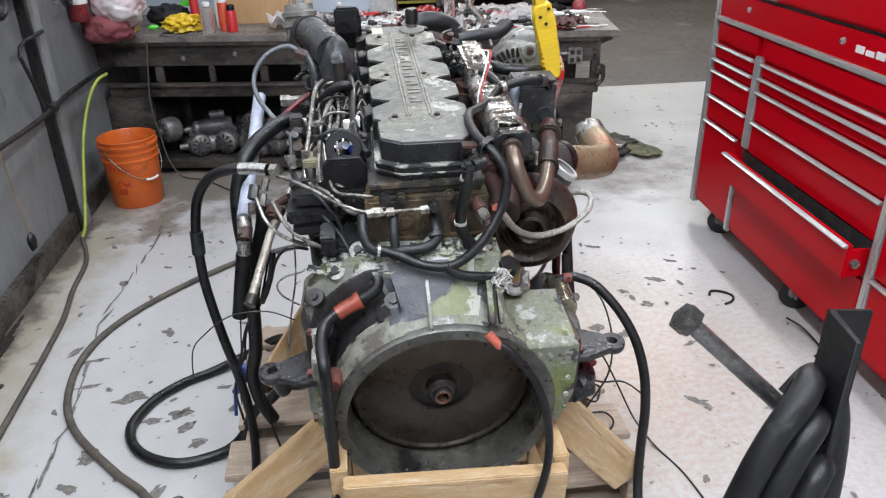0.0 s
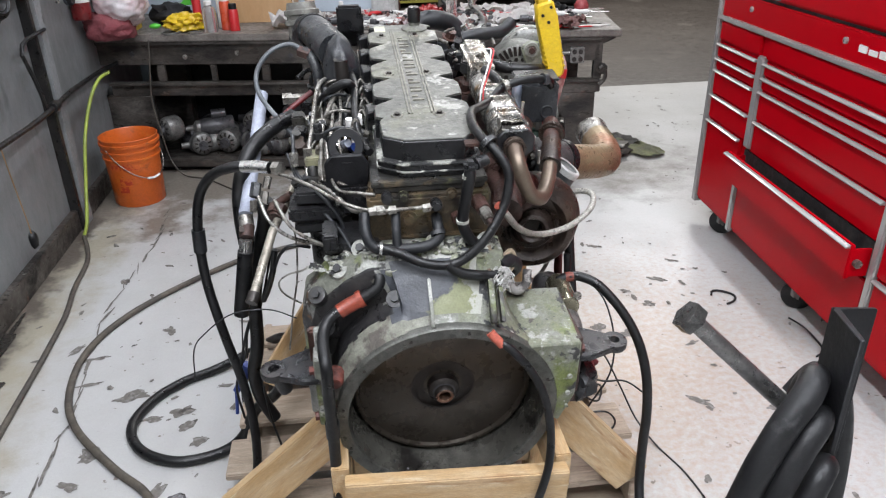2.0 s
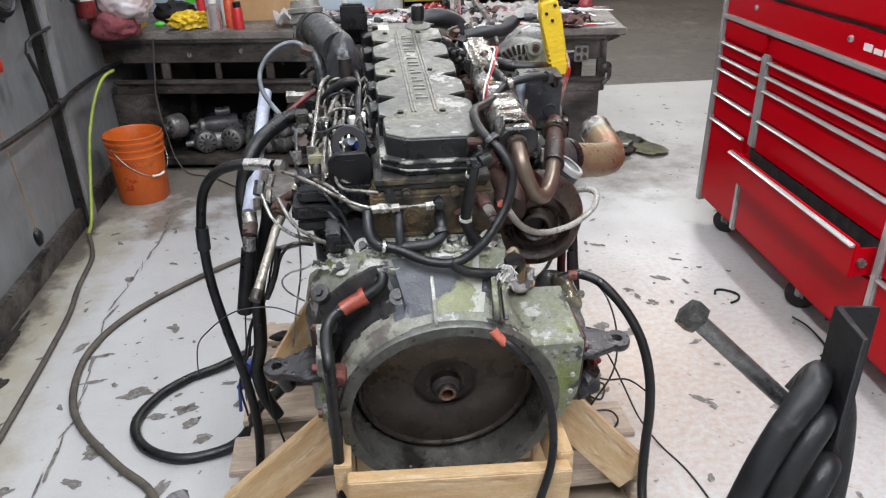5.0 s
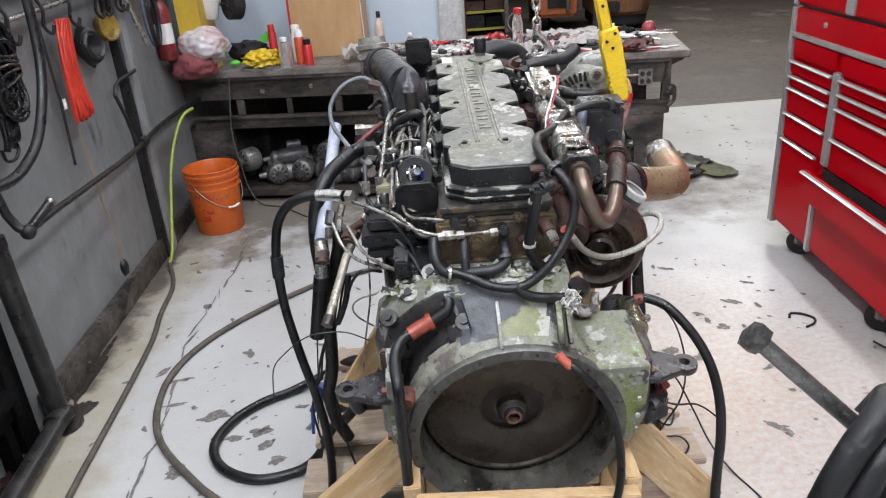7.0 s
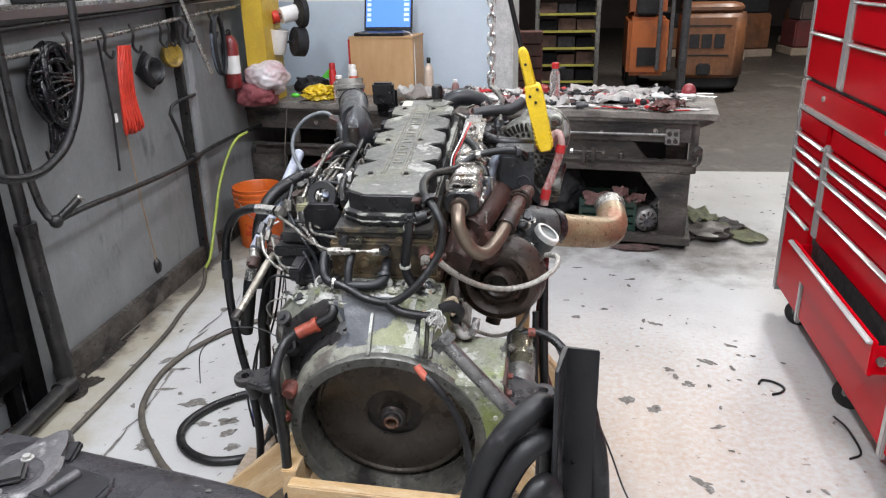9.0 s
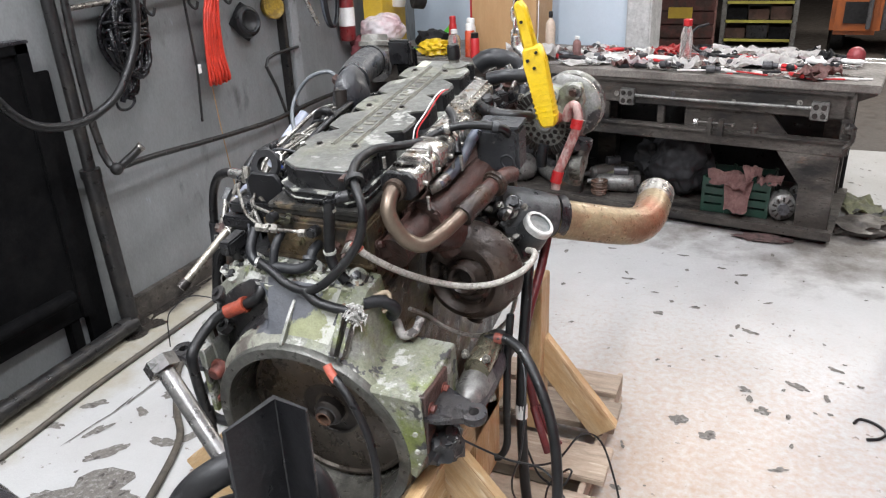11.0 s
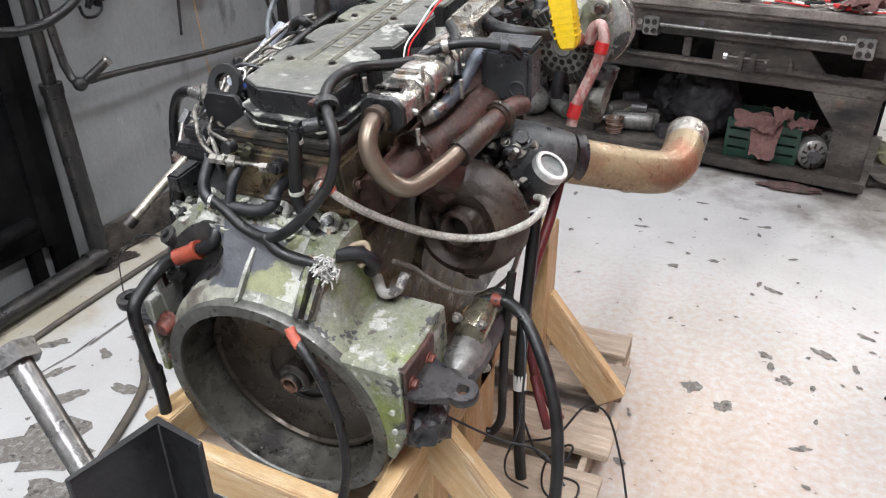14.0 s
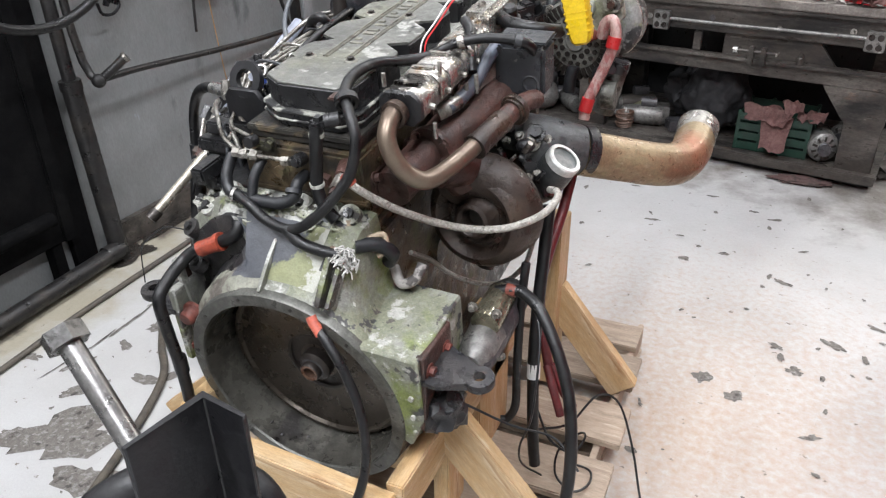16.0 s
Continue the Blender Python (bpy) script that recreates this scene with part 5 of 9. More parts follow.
for x, z in ((.348, .118), (.298, .122), (.354, .006)):
    bolt((x, .232, z), (0, -1, 0.2), ZINC, starter, 0.007, 0.012)

# alternator and its heavy cable
AM = Matrix.Translation(L(.338, .835, 1.062)) @ Matrix.Rotation(radians(-8), 4, "Z")
ALT_GREY = paint("grimy_alternator_alloy", (0.15, 0.15, 0.135), (0.235, 0.235, 0.205), scale=22, edge=(0.45, 0.62), rough=0.45, metal=0.4, grain=0.25, bump=0.25, third=(0.045, 0.04, 0.035), scale3=16, edge3=(0.52, 0.58))
ALT_FACE = paint("dusty_alternator_face", (0.27, 0.27, 0.245), (0.19, 0.19, 0.17), scale=20, rough=0.5, metal=0.3, grain=0.25, bump=0.25)
alt = lathe("alternator", ((0.0, -0.05), (0.020, -0.05), (0.024, -0.046), (0.078, -0.044), (0.088, -0.038), (0.094, -0.028), (0.096, -0.02), (0.096, 0.01), (0.086, 0.014), (0.086, 0.05), (0.0, 0.055)), ALT_FACE, engine, AM @ ZY, 44, "grimy alloy alternator with radial vents")
for k in range(36):
    m = AM @ Matrix.Rotation(2 * math.pi * k / 36, 4, "Y")
    box("vent_slot", (-.0042, -.0478, .064), (.0042, -.0360, .0905), HUB_DARK, alt, 0.0, m)
    if k % 2:
        cyl("vent_hole", m @ Vector((0, -.0476, .053)), m @ Vector((0, -.043, .053)), .0058, HUB_DARK, alt, seg=10)
    if k % 3 == 0:
        cyl("vent_hole", m @ Vector((0, -.0478, .036)), m @ Vector((0, -.044, .036)), .0066, HUB_DARK, alt, seg=10)
FM = AM @ Matrix.Translation((.036, -.02, .022)) @ Matrix.Diagonal((.80, 1, .80, 1))
lathe("drive_end", ((0.0, 0.055), (0.085, 0.055), (0.106, 0.060), (0.112, 0.066), (0.112, 0.074), (0.104, 0.078), (0.104, 0.088), (0.112, 0.092), (0.112, 0.106), (0.098, 0.118), (0.0, 0.122)), MOSSY, alt, FM @ ZY, 44, "ribbed drive end frame")
lathe("alternator_band", ((0.1122, 0.066), (0.1145, 0.067), (0.1145, 0.073), (0.1122, 0.074)), ALLOY, alt, FM @ ZY, 44, "bright steel band round the body")
lathe("alternator_band", ((0.1042, 0.079), (0.1062, 0.080), (0.1062, 0.087), (0.1042, 0.088)), RUST, alt, FM @ ZY, 44, "rusty band round the body")
for a0 in (.5, 1.5, 2.6, 4.2, 5.4):
    q = AM @ Vector((.097 * math.sin(a0), -.025, .097 * math.cos(a0)))
    bolt(q, AM.to_3x3() @ Vector((0, -1, 0)), ZINC, alt, .007, .012, "through_bolt")
prism("alternator_bracket", ((.015, .045), (.045, .02), (.085, .03), (.118, .075), (.105, .125), (.060, .120), (.050, .098), (.025, .105), (.000, .090)), .038, .056, MOSSY_GREEN, alt, AM @ XZ, 0.004, "pale green cast bracket across the end")
for x, z in ((.030, .088), (.092, .105)):
    lathe("bracket_ear", ((.008, -.012), (.020, -.012), (.021, .0), (.020, .012), (.008, .012)), MOSSY_GREEN, alt, AM @ Matrix.Translation((x, -.058, z)) @ ZY, 20)
    bolt(AM @ Vector((x, -.068, z)), AM.to_3x3() @ Vector((0, -1, 0)), RUST, alt, .009, .010, "bracket_bolt")
lathe("alternator_terminal", ((0.0, -.030), (.010, -.030), (.013, -.026), (.014, .0), (.017, .004), (.017, .010)), RED_PAINT, alt, AM @ Matrix.Translation((.045, -.052, .028)) @ ZY, 18, "dull red terminal cap")
dryer = cyl("receiver_can", L(.437, .80, 1.010), L(.410, .80, .895), .023, ALT_GREY, engine, .026, 24, "scuffed alloy canister below the alternator")
cyl("can_cap", L(.4385, .80, 1.020), L(.4335, .80, .995), .0255, ENGINE_BLACK, dryer, seg=24)
cyl("can_pipe", L(.392, .79, .985), L(.425, .765, 1.012), .017, ENGINE_BLACK, engine, seg=16)
tube("pump_pipe", LW(((.338, .77, 1.005), (.333, .765, .975), (.332, .765, .945))), .0140, RUBBER_GREY, engine, 12, 4, label="dark hose behind the battery cable")
tube("battery_cable", LW(((.405, .735, 1.085), (.412, .728, 1.115), (.428, .725, 1.125), (.438, .72, 1.10), (.436, .716, 1.07), (.424, .708, 1.03), (.408, .698, .985), (.395, .690, .948), (.392, .685, .91))), 0.0125, PINK_CABLE, engine, 14, 5, label="thick faded red battery cable")
tube("cable_band", LW(((.438, .717, 1.092), (.434, .714, 1.068))), 0.0150, RED_PLASTIC, engine, 12, 1)
tube("cable_band", LW(((.398, .692, .958), (.392, .687, .928))), 0.0150, RED_PLASTIC, engine, 12, 1)
bm = bmesh.new()
add_tube(bm, [(.37, .95, .47), (.37, 1.02, .47)], 0.058, 28, 1)
part("front_bracket", bm, paint("pale_green_bracket", (0.15, 0.165, 0.125), (0.24, 0.24, 0.21), scale=9, rough=0.6, third=(0.07, 0.07, 0.07), scale3=16, edge3=(0.58, 0.63)), engine, "pale green alternator bracket and pulley")
lathe("front_pulley", ((0.0, 0.0), (0.060, 0.0), (0.063, 0.006), (0.056, 0.012), (0.056, 0.03), (0.063, 0.036), (0.060, 0.042), (0.0, 0.042)), CASTING, engine, Matrix.Translation((.37, .97, .44)) @ ZY, 36)
bm = bmesh.new()
add_tube(bm, [(.40, .82, .33), (.43, .82, .33)], 0.034, 20, 1)
add_blob(bm, (.385, .90, .34), (.04, .05, .07), 4, 0.3, 2, 3)
part("coolant_pump", bm, ALT_GREY, engine)

# front of the engine: fan hub, cover and hoses
bm = bmesh.new()
add_box(bm, (-.16, 1.03, -.12), (.16, 1.10, .36), None, 0.02)
part("front_gearcase", bm, OILY_BLOCK, engine)
tube("upper_hose", LW(((.06, 1.02, 1.165), (.09, 1.025, 1.185), (.13, 1.03, 1.185), (.175, 1.045, 1.165), (.205, 1.04, 1.12))), 0.030, RUBBER_GREY, engine, 18, 5, label="fat black coolant hose")
box("front_bracket_plate", (-.18, .99, .50), (-.11, 1.005, .60), ENGINE_BLACK, engine, 0.008)
box("wire_box", (-.185, .96, .55), (-.115, .985, .625), ENGINE_BLACK, engine, 0.006, Matrix.Translation((0, 0, 0)), label="black sensor box")

# intake side: horn, canister, rail and fittings
tube("intake_horn", LW(((-.275, 1.0, 1.15), (-.255, .94, 1.185), (-.232, .86, 1.192), (-.205, .745, 1.185), (-.180, .67, 1.175))), 0.045, ENGINE_GREY, engine, 24, 4, label="grey cast intake horn")
cyl("horn_band", L(-.243, .90, 1.190), L(-.238, .88, 1.191), 0.049, ENGINE_BLACK, engine, seg=28)
lathe("horn_cap", ((0.0, -0.06), (0.040, -0.06), (0.046, -0.03), (0.046, -0.012), (0.052, -0.010), (0.052, 0.002), (0.045, 0.004), (0.045, 0.016), (0.051, 0.018), (0.051, 0.030), (0.044, 0.033), (0.040, 0.052), (0.034, 0.052), (0.032, 0.03), (0.0, 0.028)), paint("crusty_cap", (0.13, 0.125, 0.11), (0.24, 0.235, 0.21), scale=18, rough=0.6), engine, along(L(-.272, .985, 1.205), L(-.277, 1.0, 1.30)), 32, "crusty ribbed intake flange")
horn = blob("intake_manifold", L(-.170, .64, 1.135), (.046, .062, .085), ENGINE_GREY, engine, 2, 0.12, 1.2, 4, "smooth grey intake bend")
tube("intake_slot", LW(((-.168, .578, 1.17), (-.166, .575, 1.12))), 0.017, HUB_DARK, engine, 12, 1)
box("intake_bridge", (-.20, .40, .40), (-.125, .92, .46), OILY_BLOCK, engine, 0.015)
bm = bmesh.new()
add_tube(bm, [(-.215, .40, .455), (-.215, .65, .455), (-.215, .90, .455)], 0.016, 12, 2)
for k in range(6):
    y = .42 + k * .09
    add_cyl(bm, (-.215, y, .455), (-.19, y, .49), 0.011, seg=8)
part("fuel_rail", bm, ENGINE_BLACK, engine)
for k in range(5):
    y = .38 + k * .095
    tube("injector_line", [(-.215, y, .485), (-.225, y - .01, .515), (-.20, y - .012, .53), (-.165, y, .52), (-.14, y + .02, .50)], 0.0038, ZINC if k % 2 else ENGINE_GREY, engine, 8, 4)
    cyl("injector_nut", (-.215, y, .468), (-.215, y, .49), 0.0105, ZINC, engine, seg=6)
for k in range(7):
    y = .33 + k * .075
    x = -.175 + .02 * math.sin(k * 2.1)
    lathe("connector", ((0.0, -0.02), (0.016, -0.02), (0.017, 0.01), (0.010, 0.014), (0.0, 0.014)), (ENGINE_BLACK, OILY_BLOCK, RUBBER)[k % 3], engine, Matrix.Translation((x, y, .485 + .01 * (k % 2))), 14)
lathe("white_connector", ((0.0, -0.02), (0.010, -0.02), (0.010, 0.018), (0.0, 0.02)), WHITE_PLASTIC, engine, Matrix.Translation((-.168, .43, .505)), 12)
box("pale_block", (-.272, .335, .455), (-.238, .385, .475), paint("cream_block", (0.26, 0.25, 0.15), (0.18, 0.17, 0.11), scale=20, rough=0.6), engine, 0.003, label="cream plastic block")
tube("wire_loom", [(-.14, .86, .50), (-.16, .72, .535), (-.15, .58, .545), (-.155, .46, .53), (-.15, .36, .51), (-.13, .29, .505)], 0.0085, RUBBER, engine, 8)
tube("wire_loom", [(-.235, .60, .50), (-.20, .56, .545), (-.165, .55, .56), (-.15, .57, .52)], 0.011, RUBBER, engine, 8)
tube("steel_line", [(-.245, .80, .50), (-.238, .65, .49), (-.232, .50, .475), (-.236, .40, .46), (-.242, .30, .43)], 0.0042, ZINC, engine, 8)
tube("steel_line", [(-.225, .42, .48), (-.225, .33, .47), (-.215, .28, .44), (-.205, .22, .425)], 0.0045, ZINC, engine, 8)
cyl("line_nut", (-.2195, .30, .450), (-.214, .268, .435), 0.0105, BARE_STEEL, engine, seg=6)
tube("grey_line", LW(((-.262, .735, 1.165), (-.30, .74, 1.185), (-.352, .72, 1.17), (-.388, .70, 1.125), (-.385, .66, 1.08), (-.350, .61, 1.04), (-.302, .56, .995))), 0.0062, paint("grey_rubber_line", (0.10, 0.11, 0.12), (0.17, 0.18, 0.19), scale=14, rough=0.45), engine, 9, 5, label="thin grey hose looping from the intake")
tube("rusty_elbow", LW(((-.262, .735, 1.165), (-.245, .72, 1.155), (-.232, .70, 1.12), (-.228, .69, 1.05))), 0.015, ENGINE_GREY, engine, 12, 4)
cyl("rusty_nut", L(-.275, .74, 1.165), L(-.245, .72, 1.158), 0.016, RUST, engine, seg=6, label="rusty pipe nut")
for k, (x, y, z) in enumerate(((-.30, .72, .985), (-.285, .66, 1.0), (-.27, .82, 1.02))):
    bm = bmesh.new()
    add_cyl(bm, L(x - .05, y, z), L(x + .03, y, z), 0.013, seg=6)
    add_cyl(bm, L(x - .07, y, z), L(x - .045, y, z), 0.017, seg=6)
    part("pipe_fitting", bm, ZINC if k else RUST, engine)
box("fuel_module", (-.27, .56, .22), (-.17, .86, .42), OILY_BLOCK, engine, 0.015)
lathe("fuel_filter", ((0.0, -0.14), (0.046, -0.14), (0.05, -0.13), (0.05, 0.0), (0.042, 0.012), (0.0, 0.014)), ENGINE_BLACK, engine, Matrix.Translation((-.235, .42, .24)), 28)
box("control_module", (-.25, .40, .06), (-.17, .80, .24), ENGINE_BLACK, engine, 0.01)
tube("red_cable", LW(((-.39, .58, .985), (-.345, .60, 1.015), (-.295, .63, 1.05), (-.25, .66, 1.075))), 0.0075, DARK_RED, engine, 10, 4, label="red cable")
tube("fat_hose", LW(((-.30, .60, 1.03), (-.345, .55, 1.02), (-.40, .48, .985), (-.43, .44, .91), (-.435, .42, .82), (-.425, .40, .73))), 0.0195, RUBBER, engine, 14, 5, label="fat black hose hanging off the intake side")
tube("return_hose", LW(((-.345, .355, .982), (-.395, .385, .978), (-.44, .40, .972), (-.492, .425, .945), (-.530, .44, .89), (-.548, .445, .81), (-.552, .445, .73), (-.545, .43, .64), (-.520, .40, .52), (-.490, .38, .38), (-.475, .36, .25), (-.48, .33, .12), (-.50, .28, .03))), 0.0125, RUBBER, engine, 12, 5, label="black fuel hose with crimped steel end")
tube("hose_ferrule", LW(((-.345, .356, .981), (-.380, .378, .979), (-.412, .391, .976))), 0.0145, BARE_STEEL, engine, 12, 1, label="bright crimped ferrule")
cyl("hose_nut", L(-.335, .349, .982), L(-.318, .338, .985), 0.016, ZINC, engine, seg=6)
tube("hose_sleeve", LW(((-.5485, .4455, .80), (-.5515, .4452, .74))), 0.0165, RUBBER_GREY, engine, 12, 1)
# rods and lines down the intake side
tube("blue_bar", LW(((-.385, .72, 1.06), (-.398, .55, .968), (-.413, .345, .872))), 0.0165, BLUE_STEEL, engine, 10, 1, label="pale blue painted bar")
tube("blue_bar_end", LW(((-.413, .345, .872), (-.411, .33, .850))), 0.017, ZINC, engine, 10, 1)
tube("dipstick_tube", LW(((-.298, .36, .930), (-.345, .25, .868), (-.386, .122, .778))), 0.0100, paint("pale_brass_tube", (0.37, 0.34, 0.285), (0.23, 0.21, 0.175), scale=16, rough=0.35, metal=0.5), engine, 14, 1, label="pale metal tube")
cyl("tube_root", L(-.326, .305, .904), L(-.338, .277, .889), 0.0165, RUST, engine, seg=14, label="rusty tube root")
cyl("tube_root_nut", L(-.330, .300, .908), L(-.338, .282, .896), 0.020, RUST, engine, seg=6)
cyl("root_cross", L(-.300, .31, .930), L(-.348, .318, .900), 0.010, RUST, engine, seg=12, label="rusty cross fitting")
cyl("tube_tip", L(-.383, .128, .783), L(-.390, .110, .770), 0.0135, HUB_DARK, engine, seg=14)
tube("side_hose", LW(((-.365, .36, .90), (-.377, .38, .835), (-.405, .38, .727), (-.427, .38, .634), (-.431, .38, .57), (-.439, .38, .482), (-.456, .38, .41), (-.450, .38, .33), (-.42, .38, .25))), 0.0175, RUBBER, engine, 14, 4, label="black hose hanging behind the pale tube")
cyl("bar_fitting", L(-.409, .33, .852), L(-.412, .31, .832), 0.016, RUST, engine, seg=14, label="rusty elbow under the bar")
cyl("bar_fitting_plug", L(-.428, .315, .846), L(-.405, .318, .842), 0.013, RUST_DARK, engine, seg=6)
tube("sleeve_ferrule", LW(((-.414, .305, .828), (-.419, .302, .795))), 0.0150, BARE_STEEL, engine, 14, 1, label="bright crimped ferrule")
tube("cut_hose", LW(((-.418, .302, .800), (-.434, .30, .715), (-.450, .30, .634))), 0.0185, RUBBER, engine, 14, 2, label="short cut black hose hanging down")
tube("side_loom", LW(((-.352, .30, .80), (-.362, .30, .745), (-.380, .32, .69), (-.40, .35, .64))), 0.0075, RUBBER, engine, 8, 4)
for pts, r, mt in ((((-.345, .20, .80), (-.332, .2, .830), (-.312, .2, .852), (-.292, .2, .854), (-.265, .22, .838)), .0036, RUBBER),
                   (((-.320, .25, .898), (-.303, .24, .888), (-.295, .24, .86), (-.297, .24, .80), (-.303, .24, .746), (-.322, .24, .657), (-.339, .24, .56)), .0022, ZINC),
                   (((-.255, .22, .80), (-.285, .2, .792), (-.318, .2, .784), (-.339, .2, .765), (-.331, .2, .737), (-.295, .2, .708)), .0022, ZINC),
                   (((-.56, .2, .52), (-.548, .2, .61), (-.515, .2, .652), (-.461, .2, .691), (-.410, .2, .701), (-.360, .2, .696), (-.31, .2, .67)), .0016, RUBBER_GREY),
                   (((-.43, .38, .60), (-.452, .38, .555), (-.470, .38, .50), (-.485, .38, .44), (-.508, .38, .36), (-.50, .38, .26)), .0034, RUBBER),
                   (((-.435, .38, .585), (-.458, .38, .53), (-.472, .38, .46), (-.498, .38, .40), (-.485, .38, .28)), .0034, RUBBER),
                   (((-.360, .40, .80), (-.40, .42, .65), (-.44, .40, .5), (-.43, .36, .3), (-.40, .34, .15)), .0032, RUBBER)):
    tube("thin_wire", LW(pts), r, mt, engine, 7, 5)
for a, b, r in (((-.376, .33, .955), (-.382, .31, .930), .012), ((-.360, .325, .935), (-.364, .31, .912), .010), ((-.386, .32, .918), (-.388, .31, .893), .009), ((-.348, .33, .97), (-.356, .32, .945), .009)):
    cyl("side_nut", L(*a), L(*b), r, ALLOY if r < .0115 else ENGINE_GREY, engine, seg=6)
for k in (0, 1):
    tube("coloured_wire", LW([(x + .007 * k, y + .004 * k, z) for x, y, z in ((.176, .47, 1.205), (.181, .435, 1.209), (.175, .41, 1.198), (.160, .383, 1.165), (.146, .362, 1.138), (.142, .356, 1.110))]), 0.0017, (WHITE_PLASTIC, RED_PLASTIC)[k], engine, 7, 5, label="white and red wire")
tube("hose_tie", LW(((.215, .402, 1.133), (.203, .398, 1.131))), 0.0145, ALLOY, engine, 12, 1, label="pale tie round the heater hose")
tube("hose_tie", LW(((.318, .437, 1.133), (.306, .432, 1.135))), 0.0150, ENGINE_GREY, engine, 12, 1)
tube("pump_hose", LW(((.17, .80, 1.17), (.22, .80, 1.18), (.28, .82, 1.18), (.32, .85, 1.20))), 0.018, RUBBER_GREY, engine, 12, 4)
tube("pump_hose", LW(((.20, .62, 1.14), (.25, .57, 1.135), (.31, .56, 1.13), (.345, .60, 1.12))), 0.015, RUBBER, engine, 12, 4)
tube("pump_hose", LW(((.175, .50, 1.15), (.20, .47, 1.135), (.215, .43, 1.115), (.232, .40, 1.075))), 0.011, RUBBER, engine, 10, 4)
for k in range(40):
    x, y = rng.uniform(.13, .25), rng.uniform(.60, 1.02)
    p = L(x, y, 1.095 + rng.uniform(-.04, .05))
    if k % 3 == 0:
        box("front_fitting", (-.018, -.014, -.016), (.018, .014, .016), ENGINE_BLACK, engine, 0.004, Matrix.Translation(p) @ Matrix.Rotation(rng.uniform(0, 3), 4, "Z"))
    elif k % 3 == 1:
        bolt(p, (rng.uniform(-.5, .5), -.3, 1), ENGINE_BLACK if k % 2 else RUST, engine, rng.uniform(.010, .016), .022, "front_bolt")
    else:
        lathe("front_cap", ((0.0, 0.016), (0.012, 0.016), (0.017, 0.010), (0.017, -0.01), (0.022, -0.013), (0.022, -0.03), (0.0, -0.03)), ENGINE_GREY if k % 2 else RUBBER, engine, Matrix.Translation(p) @ Matrix.Rotation(rng.uniform(-.6, .6), 4, "X"), 16)
for k in range(16):
    x, y, z = rng.uniform(.12, .26), rng.uniform(.55, 1.0), 1.13 + rng.uniform(-.03, .05)
    a = rng.uniform(0, 6.3)
    tube("bright_fitting", [L(x, y, z), L(x + .03 * math.cos(a), y + .03 * math.sin(a), z + .012)], rng.uniform(.004, .008), ZINC, engine, 8, 1)
for k in range(54):
    x, y = rng.uniform(-.30, -.13), rng.uniform(.32, .95)
    p = Vector((x, y, rng.uniform(.37, .47)))
    mat = (ENGINE_BLACK, HEAD_GRIME, ZINC, RUST_DARK, HEAD_GRIME, ENGINE_GREY)[k % 6]
    if k % 4 == 0:
        box("intake_fitting", (-.02, -.016, -.018), (.02, .016, .018), mat, engine, 0.004, Matrix.Translation(p) @ Matrix.Rotation(rng.uniform(0, 3), 4, "Z"))
    elif k % 4 == 1:
        bolt(p, (rng.uniform(-.5, .2), -.3, 1), mat, engine, rng.uniform(.009, .016), .026, "intake_bolt")
    elif k % 4 == 2:
        lathe("intake_plug", ((0.0, 0.018), (0.010, 0.018), (0.013, 0.012), (0.013, -0.006), (0.019, -0.009), (0.019, -0.03), (0.0, -0.03)), mat, engine, Matrix.Translation(p) @ Matrix.Rotation(rng.uniform(-.6, .6), 4, "X"), 16)
    else:
        a = rng.uniform(0, 6.3)
        tube("intake_line", [p, p + Vector((.02 * math.cos(a), .02 * math.sin(a), .03)), p + Vector((.06 * math.cos(a), .08 * math.sin(a), .02))], rng.uniform(.004, .008), (RUBBER, ZINC, ENGINE_BLACK)[k % 3], engine, 8, 4)
# bare lines bent down the rear left corner
tube("fuel_line", LW(((-0.169, 0.72, 1.114), (-0.205, 0.62, 1.121), (-0.228, 0.54, 1.116), (-0.238, 0.44, 1.085), (-0.246, 0.34, 1.051), (-.257, .30, 1.010), (-.252, .27, .976), (-.208, .20, .976), (-.163, .16, .945), (-.129, .13, .956), (-.105, .125, .955))), 0.0052, ALLOY, engine, 9, 5, label="bare bright fuel line")
tube("fuel_line", LW(((-0.111, 0.66, 1.11), (-0.156, 0.58, 1.114), (-0.192, 0.48, 1.099), (-0.217, 0.38, 1.067), (-.223, .28, 1.030), (-.220, .25, .990), (-.186, .205, .990), (-.140, .19, .966), (-.092, .185, .962))), 0.0048, ZINC, engine, 9, 5)
tube("fuel_line", LW(((-.285, .34, 1.06), (-.284, .30, 1.03), (-.285, .29, 1.000), (-.262, .27, .965), (-.230, .20, .968), (-.200, .19, .930), (-.186, .185, .895), (-.184, .18, .855))), 0.0045, ENGINE_GREY, engine, 8, 5)
tube("steel_line", LW(((-.372, .30, .935), (-.352, .26, .895), (-.319, .25, .860), (-.271, .24, .842), (-.196, .22, .833), (-.170, .20, .842))), 0.0042, ALLOY, engine, 8, 5, label="thin bright steel line")
for x, y, z, q in ((-.222, .275, 1.02, (-.001, -.02, -.03)), (-.253, .30, 1.04, (.0, -.005, -.03)), (-.120, .128, .956, (.03, -.002, 0)), (-.283, .29, 1.035, (0, -.005, -.022))):
    cyl("line_nut", L(x, y, z), L(x + q[0], y + q[1], z + q[2]), 0.0105, ALLOY, engine, seg=6)
    cyl("line_collar", L(x + q[0], y + q[1], z + q[2]), L(x + q[0] * 1.3, y + q[1] * 1.3, z + q[2] * 1.3), 0.0085, ZINC, engine, seg=12)
